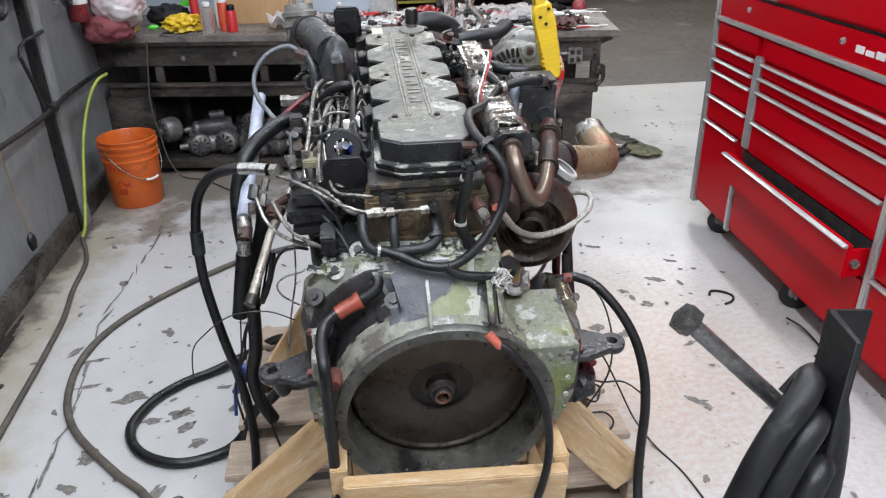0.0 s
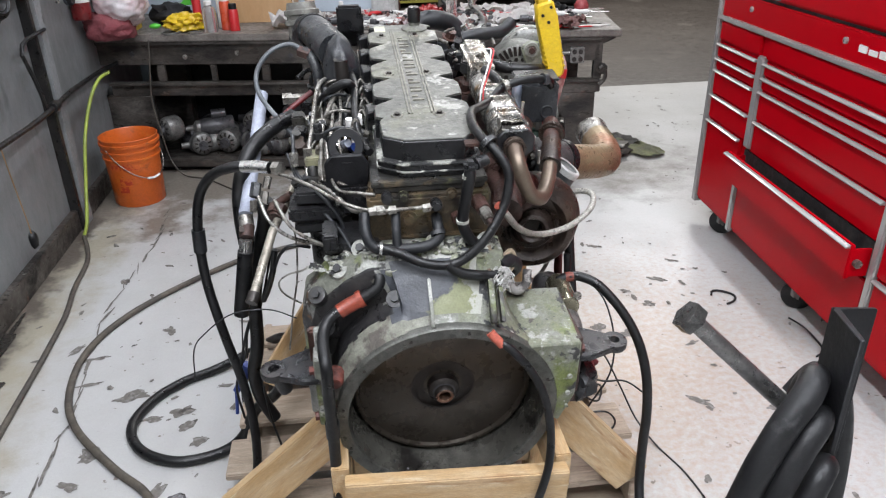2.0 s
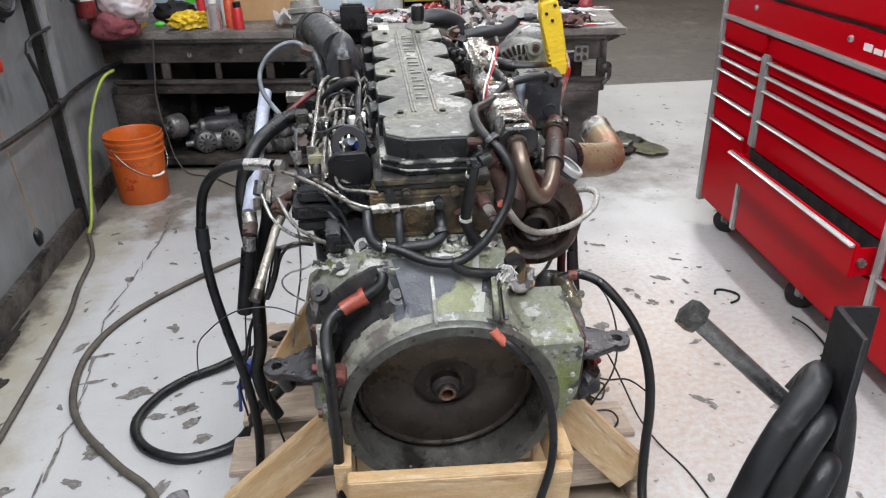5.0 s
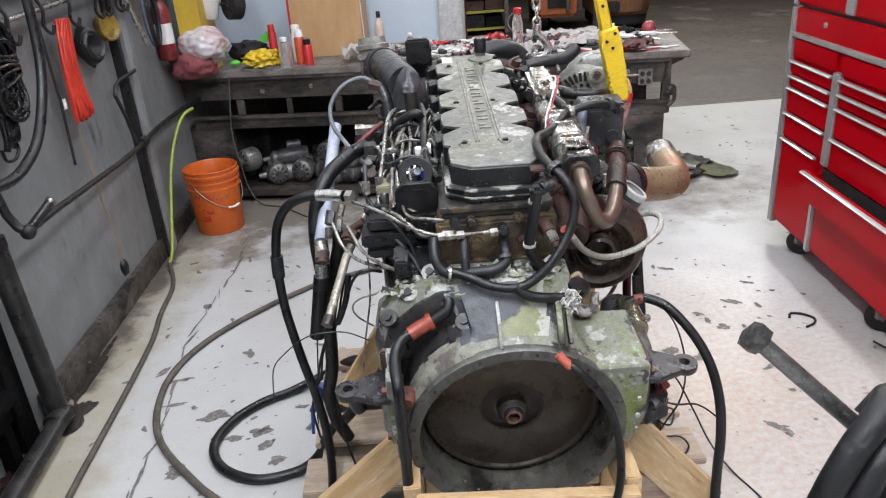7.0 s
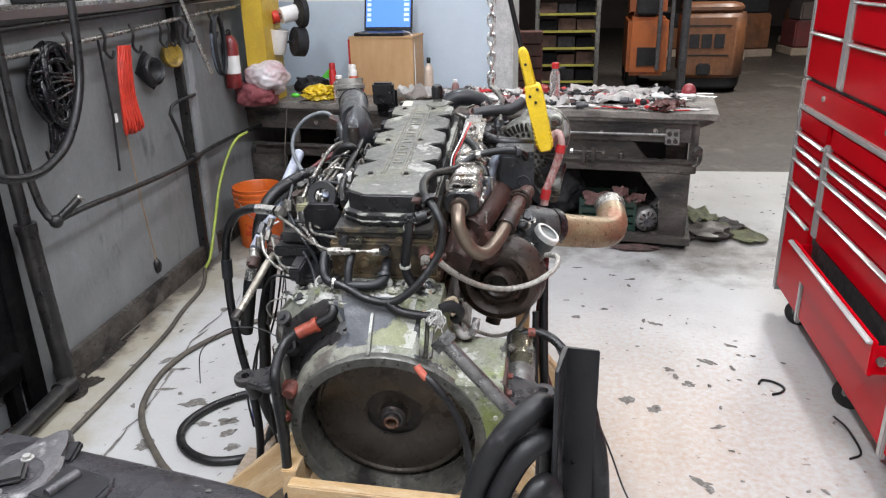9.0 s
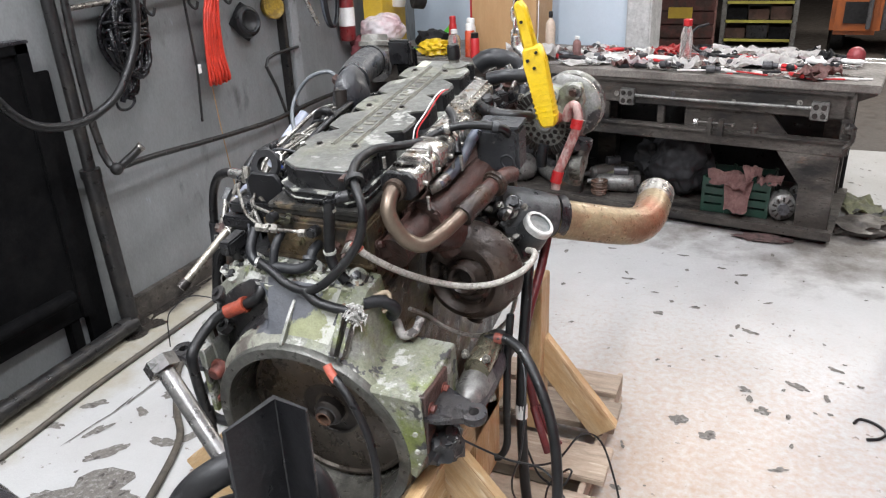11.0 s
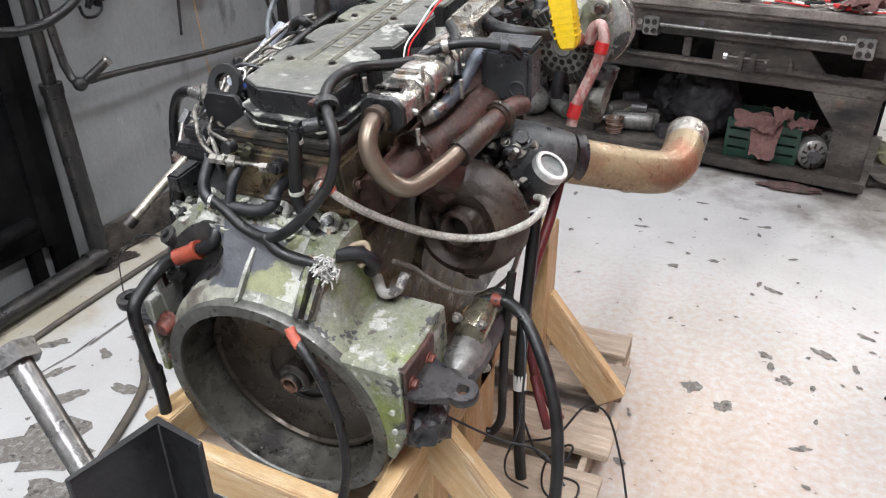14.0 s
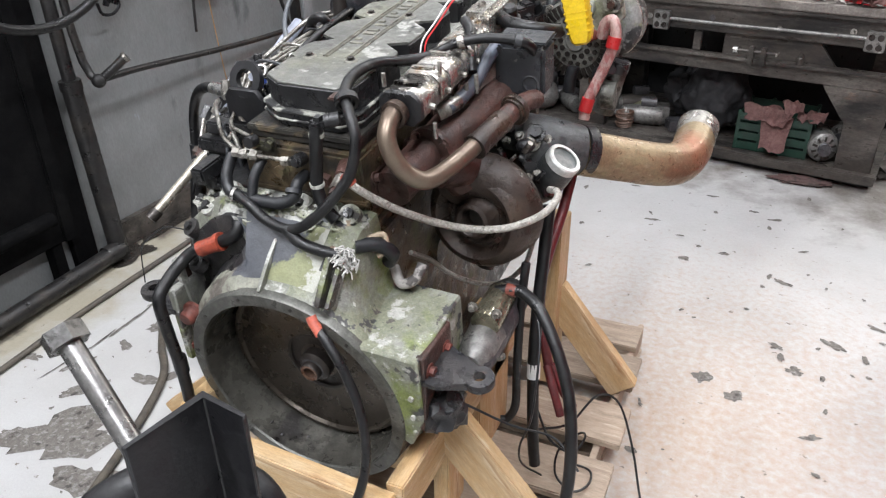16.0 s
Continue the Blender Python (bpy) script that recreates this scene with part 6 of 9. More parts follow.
for z0, z1, x0, x1, y0 in ((.945, .972, -.285, -.195, .205), (.912, .940, -.300, -.180, .190), (.880, .906, -.290, -.200, .200)):
    bm = bmesh.new()
    add_box(bm, (x0, y0, z0), (x1, y0 + .11, z1), EI, 0.005)
    part("stepped_plate", bm, ENGINE_BLACK, engine, "black stepped bracket plate")
# bright lines, nuts and plugs packed between the cover and the intake
for k, x in enumerate((-.208, -.190, -.160)):
    tube("rail_line", [(x, .30, .485 + .006 * k), (x - .004, .36, .512), (x + .003, .50, .515 + .004 * k), (x, .64, .512), (x + .006, .76, .505)], 0.0038, ZINC, engine, 8, 5)
for k in range(38):
    x, y = -.135 - .11 * rng.random(), .31 + .34 * rng.random()
    z = rng.uniform(.478, .515)
    if k % 3 == 0:
        cyl("line_nut", (x, y - .009, z), (x + .002, y + .009, z + .002), rng.uniform(.007, .010), BARE_STEEL if k % 2 else ZINC, engine, seg=6)
    elif k % 3 == 1:
        lathe("plug", ((0.0, 0.014), (0.008, 0.014), (0.010, 0.008), (0.010, -0.004), (0.014, -0.006), (0.014, -0.02), (0.0, -0.02)), (BLACK_PAINT, ENGINE_BLACK, ALLOY)[k % 3], engine, Matrix.Translation((x, y, z)) @ Matrix.Rotation(rng.uniform(-.7, .7), 4, "X"), 14)
    else:
        tube("clip_wire", [(x, y, z), (x + .012, y + .01, z + .022), (x + .024, y + .005, z + .006)], 0.0028, ZINC, engine, 6, 4)
lathe("clip_ring", ((.013, -.003), (.013, .003), (.017, .003), (.017, -.003), (.013, -.003)), BARE_STEEL, engine, Matrix.Translation((-.195, .345, .515)) @ Matrix.Rotation(radians(40), 4, "X"), 22)
box("white_tag", (-.155, .42, .505), (-.140, .445, .530), WHITE_PLASTIC, engine, 0.003)


# ---- pallet and timber cradle under the engine ----
pallet = thing("pallet", "worn wooden pallet under the engine, boards dusty and stained", "pallet")


def board(name, lo, hi, material, parent, seed=0, m=None):
    r = random.Random(seed)
    lo = (lo[0] + r.uniform(-.008, .008), lo[1], lo[2])
    hi = (hi[0] + r.uniform(-.008, .008), hi[1], hi[2])
    return box(name, lo, hi, material, parent, 0.003, m)


for k, (y0, y1, reach) in enumerate(((.155, .275, .56), (.320, .470, .585), (.535, .690, .58), (.775, .925, .57), (.965, 1.085, .55))):
    board("deck_board", (-.56, y0, .096), (reach, y1, .116), PALLET_WOOD, pallet, k)
for k, x in enumerate((-.545, -.02, .505)):
    board("stringer", (x + .01, .15, .018), (x + .04, 1.13, .098), PALLET_WOOD, pallet, k + 20)
for k in range(3):
    board("base_board", (-.55, .16 + k * .42, 0.0), (.55, .27 + k * .42, .018), PALLET_WOOD, pallet, k + 30)

cradle = thing("timber_cradle", "new pine timber cradle nailed to the pallet, holding the engine", "timber frame")


def plank(p, q, width, thick, parent, name="plank", wide_axis=(0, 0, 1), material=None, label=""):
    """A sawn board from p to q; its width lies along wide_axis."""
    p, q = Vector(p), Vector(q)
    d = (q - p).normalized()
    w = Vector(wide_axis)
    w = (w - d * w.dot(d)).normalized()
    t = d.cross(w)
    m = Matrix(((d.x, w.x, t.x, 0), (d.y, w.y, t.y, 0), (d.z, w.z, t.z, 0), (0, 0, 0, 1)))
    m.translation = (p + q) / 2
    bm = bmesh.new()
    h = (q - p).length / 2
    add_box(bm, (-h, -width / 2, -thick / 2), (h, width / 2, thick / 2), None, 0.003)
    ob = part(name, bm, material or PINE, parent, label)
    ob.matrix_basis = m
    return ob


plank((-.225, -.072, .378), (.265, -.072, .350), .092, .038, cradle, "cross_plank")
plank((-.21, .18, .25), (.24, .18, .25), .088, .038, cradle, "cross_plank")
plank((-.235, .70, .30), (.24, .70, .30), .088, .038, cradle, "cross_plank")
plank((.262, -.05, .360), (.262, .60, .360), .10, .038, cradle, "side_plank")
plank((-.232, -.05, .385), (-.232, .50, .385), .10, .038, cradle, "side_plank")
for x in (-.232, .262):
    plank((x, .20, .116), (x, .20, .40), .088, .038, cradle, "post", (0, 1, 0))
    plank((x + (.070 if x > 0 else 0), .75, .116), (x + (.070 if x > 0 else 0), .75, .62), .095, .045, cradle, "post", (0, 1, 0))
plank((.266, .44, .116), (.266, .44, .47), .20, .030, cradle, "side_board", (0, 1, 0), label="wide pine board standing under the starter")
plank((.264, .155, .425), (.520, .155, .125), .105, .036, cradle, "brace")
plank((.325, .765, .392), (.548, .765, .118), .088, .036, cradle, "brace")
plank((-.215, .18, .390), (-.520, .18, .120), .105, .036, cradle, "brace")
plank((-.255, .72, .46), (-.47, .72, .125), .088, .036, cradle, "brace")

# ---- black angle upright with a long bolt, hoses looped round it ----
stand = thing("steel_upright", "black steel angle upright with a long bolt through it", "engine stand")
AX, AY = 0.403, -0.579
A1, B1 = Vector((-.012, -.074)), Vector((.050, -.009))
bm = bmesh.new()
outline = [(AX, AY), (AX + A1.x, AY + A1.y), (AX + A1.x + .006, AY + A1.y - .001), (AX + .006, AY - .006), (AX + B1.x + .001, AY + B1.y - .006), (AX + B1.x, AY + B1.y)]
add_prism(bm, outline, 0.02, 1.092, None, 0.0012)
part("angle_iron", bm, BLACK_PAINT, stand)
box("foot_plate", (.33, -.72, 0.0), (.50, -.52, 0.02), BLACK_PAINT, stand, 0.003)
long_bolt = cyl("long_bolt", (.238, -.565, 1.079), (.395, -.612, .931), 0.0108, DULL_BOLT, stand, seg=24, label="long bright steel bolt")
d = (Vector((.238, -.565, 1.079)) - Vector((.395, -.612, .931))).normalized()
hp = Vector((.238, -.565, 1.079))
bm = bmesh.new()
add_cyl(bm, hp - d * 0.002, hp + d * 0.015, 0.0200, seg=6)
part("bolt_head", bm, paint("dull_bolt_head", (0.07, 0.068, 0.066), (0.13, 0.127, 0.124), scale=40, rough=0.35, metal=0.8), stand)

loops = thing("hose_bundle", "thick black hoses looped over the steel upright", "hose")
tube("hose", ((.375, -.585, .60), (.385, -.575, .80), (.388, -.585, .96), (.378, -.612, 1.015), (.352, -.640, 1.012), (.318, -.655, .975), (.285, -.665, .90), (.26, -.66, .75), (.25, -.64, .5), (.25, -.60, .25), (.27, -.55, .04)), 0.0175, HOSE_MATTE, loops, 16, 6)
tube("hose", ((.398, -.60, .62), (.394, -.60, .84), (.388, -.622, .955), (.366, -.650, .975), (.338, -.666, .945), (.310, -.675, .87), (.290, -.670, .72), (.283, -.650, .5), (.283, -.61, .22), (.30, -.56, .04)), 0.0170, HOSE_MATTE, loops, 16, 6)
tube("hose", ((.402, -.62, .60), (.398, -.628, .80), (.392, -.648, .900), (.374, -.668, .918), (.352, -.682, .880), (.332, -.688, .80), (.318, -.680, .65), (.312, -.655, .4), (.315, -.62, .05)), 0.0160, HOSE_MATTE, loops, 16, 6)
tube("hose", ((.455, -.60, .05), (.462, -.600, .40), (.466, -.592, .72), (.463, -.580, .88), (.445, -.571, .962), (.415, -.568, .985), (.385, -.572, .955)), 0.0160, HOSE_MATTE, loops, 14, 6)

# ---- gearbox casting standing low beside the engine ----
gear = thing("gearbox_casting", "dark grey gearbox casting with a pale ring collar on the floor", "gearbox")
ga, gb = Vector((-.50, -.615, .757)), Vector((.065, -.722, .757))
gd = (gb - ga).normalized()
bm = bmesh.new()
add_lathe(bm, ((0.0, 0.0), (.118, 0.0), (.122, .02), (.120, .30), (.116, .42), (.104, .49), (.080, .535), (.045, .556), (0.0, .560)), along(ga, gb), 56)
case = part("case", bm, GEAR_DARK, gear, "dark rounded gearbox case")
bm = bmesh.new()
add_prism(bm, ((-.62, -.80), (-.30, -.84), (-.36, -.56), (-.42, -.528), (-.485, -.500), (-.565, -.490), (-.585, -.52)), .30, .838, None, 0.014)
part("case_block", bm, GEAR_DARK, gear, "flat-topped end of the casting")
bm = bmesh.new()
add_box(bm, (-.52, -.78, .05), (-.10, -.66, .66), None, 0.02)
part("pedestal", bm, GEAR_DARK, gear)
box("support_block", (-.60, -.82, 0.0), (-.02, -.62, .05), PALLET_WOOD, gear, 0.004)
WORN = paint("worn_collar", (0.15, 0.145, 0.15), (0.085, 0.082, 0.086), scale=14, edge=(0.45, 0.62), rough=0.36, metal=0.35, grain=0.2, third=(0.34, 0.335, 0.33), scale3=26, edge3=(0.58, 0.66))
yc = Vector((-.402, -.657, .884))
tilted = Matrix.Translation(yc) @ Matrix.Rotation(radians(4), 4, "X")
yoke = prism("yoke", [(.012, .103), (-.008, .096), (-.018, .066)] + [(.056 * math.sin(a), .064 * math.cos(a)) for a in (-.7 - .45 * k for k in range(9))] + [(.050, .010), (.040, .036), (.024, .060), (.020, .080)], -.030, .002, WORN, gear, tilted, 0.005, "pale worn cast yoke with a horn")
lathe("yoke_seat", ((0.0, .0026), (.034, .0026), (.037, .0034), (.040, .0022)), GEAR_DARK, yoke, tilted @ Matrix.Translation((-.008, -.014, .0006)), 32, "dark seat inside the yoke")
box("clamp_nut", (-.021, -.022, .0), (.021, .021, .012), RECESS_BLACK, yoke, 0.005, tilted @ Matrix.Translation((-.010, -.018, .002)) @ Matrix.Rotation(radians(24), 4, "Z"), "oily square clamp nut")
for x, y in ((-.012, .022), (-.012, -.054)):
    bolt(tilted @ Vector((x, y, .003)), (0, 0, 1), BARE_STEEL, yoke, .0065, .007, "yoke_bolt")
box("horn_gap", (-.016, -.030, .0), (.016, .026, .014), BLACK_PAINT, gear, 0.004, Matrix.Translation((-.372, -.600, .868)) @ Matrix.Rotation(radians(14), 4, "Z"), "black gap beside the horn")
pk = Matrix.Translation((-.305, -.672, .874)) @ Matrix.Rotation(radians(-14), 4, "Z")
pocket = prism("pocket_rim", ((-.058, -.050), (.050, -.050), (.058, -.030), (.054, .012), (.040, .030), (-.058, .034)), -.02, .006, GEAR_DARK, gear, pk, 0.004, "raised rim round a dark pocket")
prism("pocket_floor", ((-.052, -.046), (.044, -.046), (.050, -.028), (.046, .008), (.034, .022), (-.052, .026)), .003, .0075, BLACK_PAINT, pocket, pk, 0.0)
for x in (-.022,):
    cyl("pocket_pin", pk @ Vector((x, -.040, .010)), pk @ Vector((x + .006, .012, .010)), .008, CASTING, pocket, seg=14)
for k in range(14):
    u, a = rng.uniform(.16, .46), rng.uniform(-.5, .5)
    c = ga + gd * u + Vector((0, .118 * math.sin(a), .118 * math.cos(a)))
    blob("paint_fleck", c, (.005, .003, .002), SILVER_CAST, case, k, 0.6, 3, 1)

# ---- hoses and cables lying about ----
def hose(name, pts, r, material, label, category="hose", seg=10):
    ob = tube(name, pts, r, material, None, seg, 6)
    return tagged(ob, label, category)


hose("air_hose", ((-1.50, 2.20, .035), (-1.46, 2.10, .014), (-1.42, 1.95, .011), (-1.40, 1.7, .011), (-1.365, 1.466, .011), (-1.35, 1.2, .011), (-1.343, .97, .011), (-1.338, .76, .011), (-1.33, .5, .011), (-1.3, .1, .011), (-1.3, -.3, .011)), 0.0105, HOSE_BROWN, "dirty brown air hose lying along the floor")
hose("lime_hose", ((-1.405, 2.815, .70), (-1.44, 2.74, .68), (-1.475, 2.66, .60), (-1.505, 2.55, .44), (-1.515, 2.44, .24), (-1.51, 2.31, .07), (-1.50, 2.20, .035)), 0.0085, HOSE_LIME, "bright lime air hose hanging to the floor")
hose("air_hose", ((-.40, 2.0, .012), (-.55, 1.94, .012), (-.727, 1.848, .012), (-.972, 1.611, .012), (-1.13, 1.386, .012), (-1.20, 1.157, .012), (-1.18, .914, .012), (-1.10, .723, .012), (-.93, .516, .012), (-.80, .38, .012), (-.70, .15, .012), (-.62, -.1, .012)), 0.0125, HOSE_BROWN, "dirty brown hose curving over the floor")
hose("fuel_hose", ((-.30, .62, .30), (-.38, .80, .20), (-.45, .95, .15), (-.58, 1.03, .045), (-.70, .98, .018), (-.80, .925, .016), (-.885, .83, .016), (-.922, .70, .016), (-.865, .58, .016), (-.745, .515, .016), (-.62, .535, .018), (-.55, .55, .06), (-.50, .54, .16), (-.43, .50, .24), (-.36, .46, .36)), 0.0165, RUBBER, "black fuel hose coiled once on the floor")
hose("starter_lead", (L(.316, .335, .118) and EM @ L(.33, .30, .655), (.360, .303, .664), (.389, .300, .664), (.432, .275, .648), (.483, .234, .592), (.520, .200, .520), (.540, .172, .430), (.545, .155, .330), (.538, .14, .23), (.525, .10, .13), (.51, .02, .05), (.50, -.08, .014)), 0.0125, RUBBER, "black starter lead arching down to the floor", "cable")
tagged(tube("red_tape", ((.352, .3025, .6640), (.372, .302, .6645)), 0.0130, RED_PAINT, None, 12, 1), "dull red tape round the starter lead", "tape")
hose("hanging_hose", ((.372, .36, .70), (.372, .34, .62), (.374, .325, .54), (.376, .315, .44), (.378, .31, .36), (.365, .30, .325), (.35, .295, .32)), 0.0095, RUBBER, "thin black hose hanging beside the starter")
hose("hanging_hose", ((.392, .44, .80), (.394, .41, .68), (.396, .385, .60), (.400, .36, .50), (.405, .345, .42), (.412, .335, .33), (.420, .325, .25), (.428, .32, .19)), 0.0135, RUBBER, "thick black cut hose hanging beside the starter")
tagged(tube("white_tape", ((.4025, .3525, .455), (.4055, .3455, .42)), 0.0150, WHITE_PLASTIC, None, 14, 1), "white tape band round the hose", "tape")
hose("red_hose", ((.400, .60, .83), (.395, .54, .74), (.385, .48, .66), (.38, .45, .58), (.395, .43, .50), (.42, .41, .42), (.44, .39, .37)), 0.0115, DARK_RED, "dull red cable hanging behind the hoses", "cable")
for k, pts in enumerate((((.42, .40, .42), (.45, .37, .37), (.47, .36, .32)), ((.43, .41, .42), (.46, .40, .36), (.49, .40, .32)))):
    hose("cable_end", pts, 0.010, DARK_RED, "red cable end with grey ferrule", "cable")
hose("black_wire", ((.41, .38, .30), (.45, .36, .24), (.50, .38, .20), (.52, .42, .22), (.50, .45, .20), (.46, .42, .16), (.47, .36, .135), (.52, .33, .13), (.55, .36, .135), (.54, .41, .13), (.48, .42, .125)), 0.003, RUBBER, "thin black wire in loops", "wire", 6)
hose("black_wire", ((.42, .36, .26), (.48, .42, .25), (.52, .52, .27), (.57, .55, .24), (.62, .52, .14), (.66, .46, .05), (.70, .38, .006), (.74, .25, .004), (.76, .05, .004)), 0.003, RUBBER, "thin black wire trailing to the floor", "wire", 6)
hose("grey_wire", ((.36, .29, .67), (.40, .30, .66), (.44, .25, .62), (.455, .20, .54), (.45, .19, .44), (.42, .22, .33), (.41, .28, .22), (.44, .34, .14)), 0.0025, RUBBER_GREY, "thin grey wire hanging in an arc", "wire", 6)
hose("grey_wire", ((.33, .10, .52), (.42, .16, .44), (.50, .2, .40), (.56, .17, .36)), 0.0025, RUBBER_GREY, "thin grey wire to the lead", "wire", 6)
hose("grey_wire", ((-.42, .60, .75), (-.52, .75, .45), (-.56, .80, .2), (-.58, .78, .06), (-.56, .70, .03), (-.52, .66, .08)), 0.0025, RUBBER_GREY, "thin grey wire hanging beside the pallet", "wire", 6)
hose("rubber_strap", ((1.28, 1.22, .006), (1.30, 1.25, .006), (1.34, 1.24, .006), (1.37, 1.20, .006), (1.35, 1.16, .006), (1.31, 1.14, .006)), 0.005, RUBBER, "short curl of black rubber on the floor", "strap", 6)
hose("rubber_strap", ((1.45, .74, .006), (1.50, .78, .006), (1.50, .90, .02), (1.48, .98, .02)), 0.004, RUBBER, "thin black strap under the tool chest", "strap", 6)
bm = bmesh.new()
add_tube(bm, [(-0.481, 0.450, 0.386), (-0.499, 0.450, 0.344), (-0.525, 0.450, 0.302)], .016, 12, 3, .010)
add_tube(bm, [(-0.525, 0.450, 0.302), (-0.529, 0.450, 0.263), (-0.533, 0.450, 0.224)], .005, 8, 3)
tagged(part("blue_connector", bm, BLUE_PLASTIC), "blue plastic connector hanging on wires", "connector")

# ---- hoist chain and yellow pendant ----
link_bm = bmesh.new()
ring = [Vector((.010 * math.cos(a), 0, .010 * math.sin(a) + (.009 if math.sin(a) > 0 else -.009))) for a in (2 * math.pi * k / 20 for k in range(20))]
ring.append(ring[0].copy())
add_tube(link_bm, ring, 0.0042, 8, 1)
chain = thing("hoist_chain", "steel hoist chain hanging over the engine", "chain")
first = part("chain_link", link_bm, BARE_STEEL, chain)
first.matrix_basis = Matrix.Translation((.215, .9, 1.27))
for k in range(1, 60):
    shared("chain_link", first.data, chain, Matrix.Translation((.215, .9, 1.27 + k * .0295)) @ Matrix.Rotation(radians(90 * (k % 2)), 4, "Z"))
hook = tube("chain_hook", ((.215, .9, 1.27), (.215, .9, 1.245), (.235, .9, 1.225), (.250, .9, 1.20), (.235, .9, 1.175), (.205, .9, 1.17), (.19, .9, 1.19)), 0.011, BARE_STEEL, chain, 12, 5, label="steel hook at the chain's end")

pend = thing("control_pendant", "yellow ribbed plastic hoist pendant hanging on its cable", "pendant", Matrix.Translation((.392, .62, 1.095)) @ Matrix.Rotation(radians(-13), 4, "Y") @ Matrix.Rotation(radians(4), 4, "X"))
prism("pendant_body", ((-.017, 0), (.017, 0), (.024, .02), (.026, .16), (.022, .20), (-.022, .20), (-.026, .16), (-.024, .02)), -.018, .018, YELLOW, pend, XZ, 0.006)
for k in range(9):
    box("pendant_rib", (-.0252, -.0188, .026 + k * .0135), (.0252, .0188, .0305 + k * .0135), YELLOW, pend, 0.0015)
prism("pendant_neck", ((-.020, .195), (.012, .195), (.008, .29), (-.004, .31), (-.020, .30)), -.013, .013, YELLOW, pend, XZ, 0.005)
for x, z in ((-.012, .17), (.012, .185), (0, .15), (-.006, .26)):
    cyl("button", (x, -.019, z), (x, -.023, z), 0.004, RUBBER, pend, seg=12)
tube("pendant_cable", ((-.008, 0, .30), (-.01, 0, .5), (0, 0, .9), (.05, 0, 2.2)), 0.007, RUBBER, pend, 8, 4)

# ---- tool chest: x runs along its front, y into it ----
CH = Matrix(((-.055, .9985, 0, 1.560), (-.9985, -.055, 0, 2.035), (0, 0, 1, 0), (0, 0, 0, 1)))
chest = thing("tool_chest", "glossy red rolling tool chest with satin drawer pulls, one drawer ajar", "tool chest", CH)
LEN = 1.95
box("chest_body", (0.004, .012, .10), (LEN, .62, 1.0), CHEST_RED, chest, 0.006)
box("chest_counter", (-.004, .004, 1.0), (LEN, .62, 1.108), CHEST_RED, chest, 0.006)
box("corner_post", (-.012, -.006, .085), (.026, .03, 1.11), CHROME, chest, 0.004)
box("ledge_trim", (.02, -.014, .985), (LEN, .012, 1.006), CHROME, chest, 0.004)
box("chest_shadow_gap", (.03, .02, 1.108), (LEN, .60, 1.118), CHEST_DARK, chest, 0.0)


def drawer(x0, x1, z0, z1, out=0.0, pull=True, name="drawer"):
    d = box(name, (x0, -.004 - out, z0), (x1, .014 - out, z1), CHEST_RED, chest, 0.004)
    if pull:
        bm = bmesh.new()
        add_prism(bm, ((-.002, .001), (-.020, .002), (-.022, .007), (-.012, .013), (-.002, .013)), x0 + .004, x1 - .004, Matrix.Translation((0, -out, z1 - .014)) @ Matrix(((0, 0, 1, 0), (1, 0, 0, 0), (0, 1, 0, 0), (0, 0, 0, 1))), 0.0012)
        part("drawer_pull", bm, CHROME, d)
    return d


for z0, z1 in ((.822, .886), (.768, .820), (.652, .766), (.534, .650)):
    drawer(.045, .435, z0 + .003, z1)
drawer(.045, .435, .900, .980, pull=False, name="panel")
drawer(.045, .395, .125, .530)
for z0, z1 in ((.832, .887), (.775, .830), (.648, .773), (.505, .646)):
    drawer(.497, 1.395, z0 + .003, z1)
drawer(.497, 1.395, .900, .980, pull=False, name="panel")
for z0, z1 in ((.832, .887), (.648, .830), (.400, .646), (.125, .398)):
    drawer(1.435, 1.93, z0 + .003, z1)
box("chest_stile", (.440, -.012, .515), (.492, .012, .905), CHROME, chest, 0.006)
box("chest_stile", (.402, -.012, .10), (.436, .012, .375), CHROME, chest, 0.006)
box("chest_stile", (1.398, -.012, .10), (1.432, .012, .90), CHROME, chest, 0.006)
drawer(.442, 1.392, .125, .365, pull=False)
ajar = drawer(.445, 1.390, .375, .498, out=0.075)
box("drawer_tray", (.46, -.070, .380), (1.375, .015, .392), CHEST_DARK, ajar, 0.0)
box("drawer_side", (.452, -.070, .380), (.462, .015, .478), CHEST_RED, ajar, 0.0)
box("drawer_side", (1.373, -.070, .380), (1.383, .015, .478), CHEST_RED, ajar, 0.0)
box("drawer_gap", (.445, .0005, .372), (1.392, .0125, .503), CHEST_DARK, chest, 0.0)
cyl("slide_bearing", (1.383, -.045, .43), (1.398, -.045, .43), 0.014, ALLOY, ajar)
for x in (.30, .995):
    lathe("chest_lock", ((0.0, 0.010), (0.006, 0.010), (0.011, 0.008), (0.012, 0.0)), CHROME, chest, along((x, .004, 1.066), (x, -1, 1.066)), 20)
    box("key_slot", (x - .0012, -.0075, 1.061), (x + .0012, -.0055, 1.071), HUB_DARK, chest, 0.0)
for k in range(3):                                    # maker's badge as plain bars
    box("badge", (1.075 + k * .055, -.001, 1.045), (1.118 + k * .055, .004, 1.068 - .006 * (k % 2)), WHITE_PLASTIC, chest, 0.001)
box("top_chest_body", (.01, .012, 1.118), (LEN, .55, 1.86), CHEST_RED, chest, 0.008)
box("top_corner_post", (-.008, -.006, 1.118), (.026, .03, 1.86), CHROME, chest, 0.004)
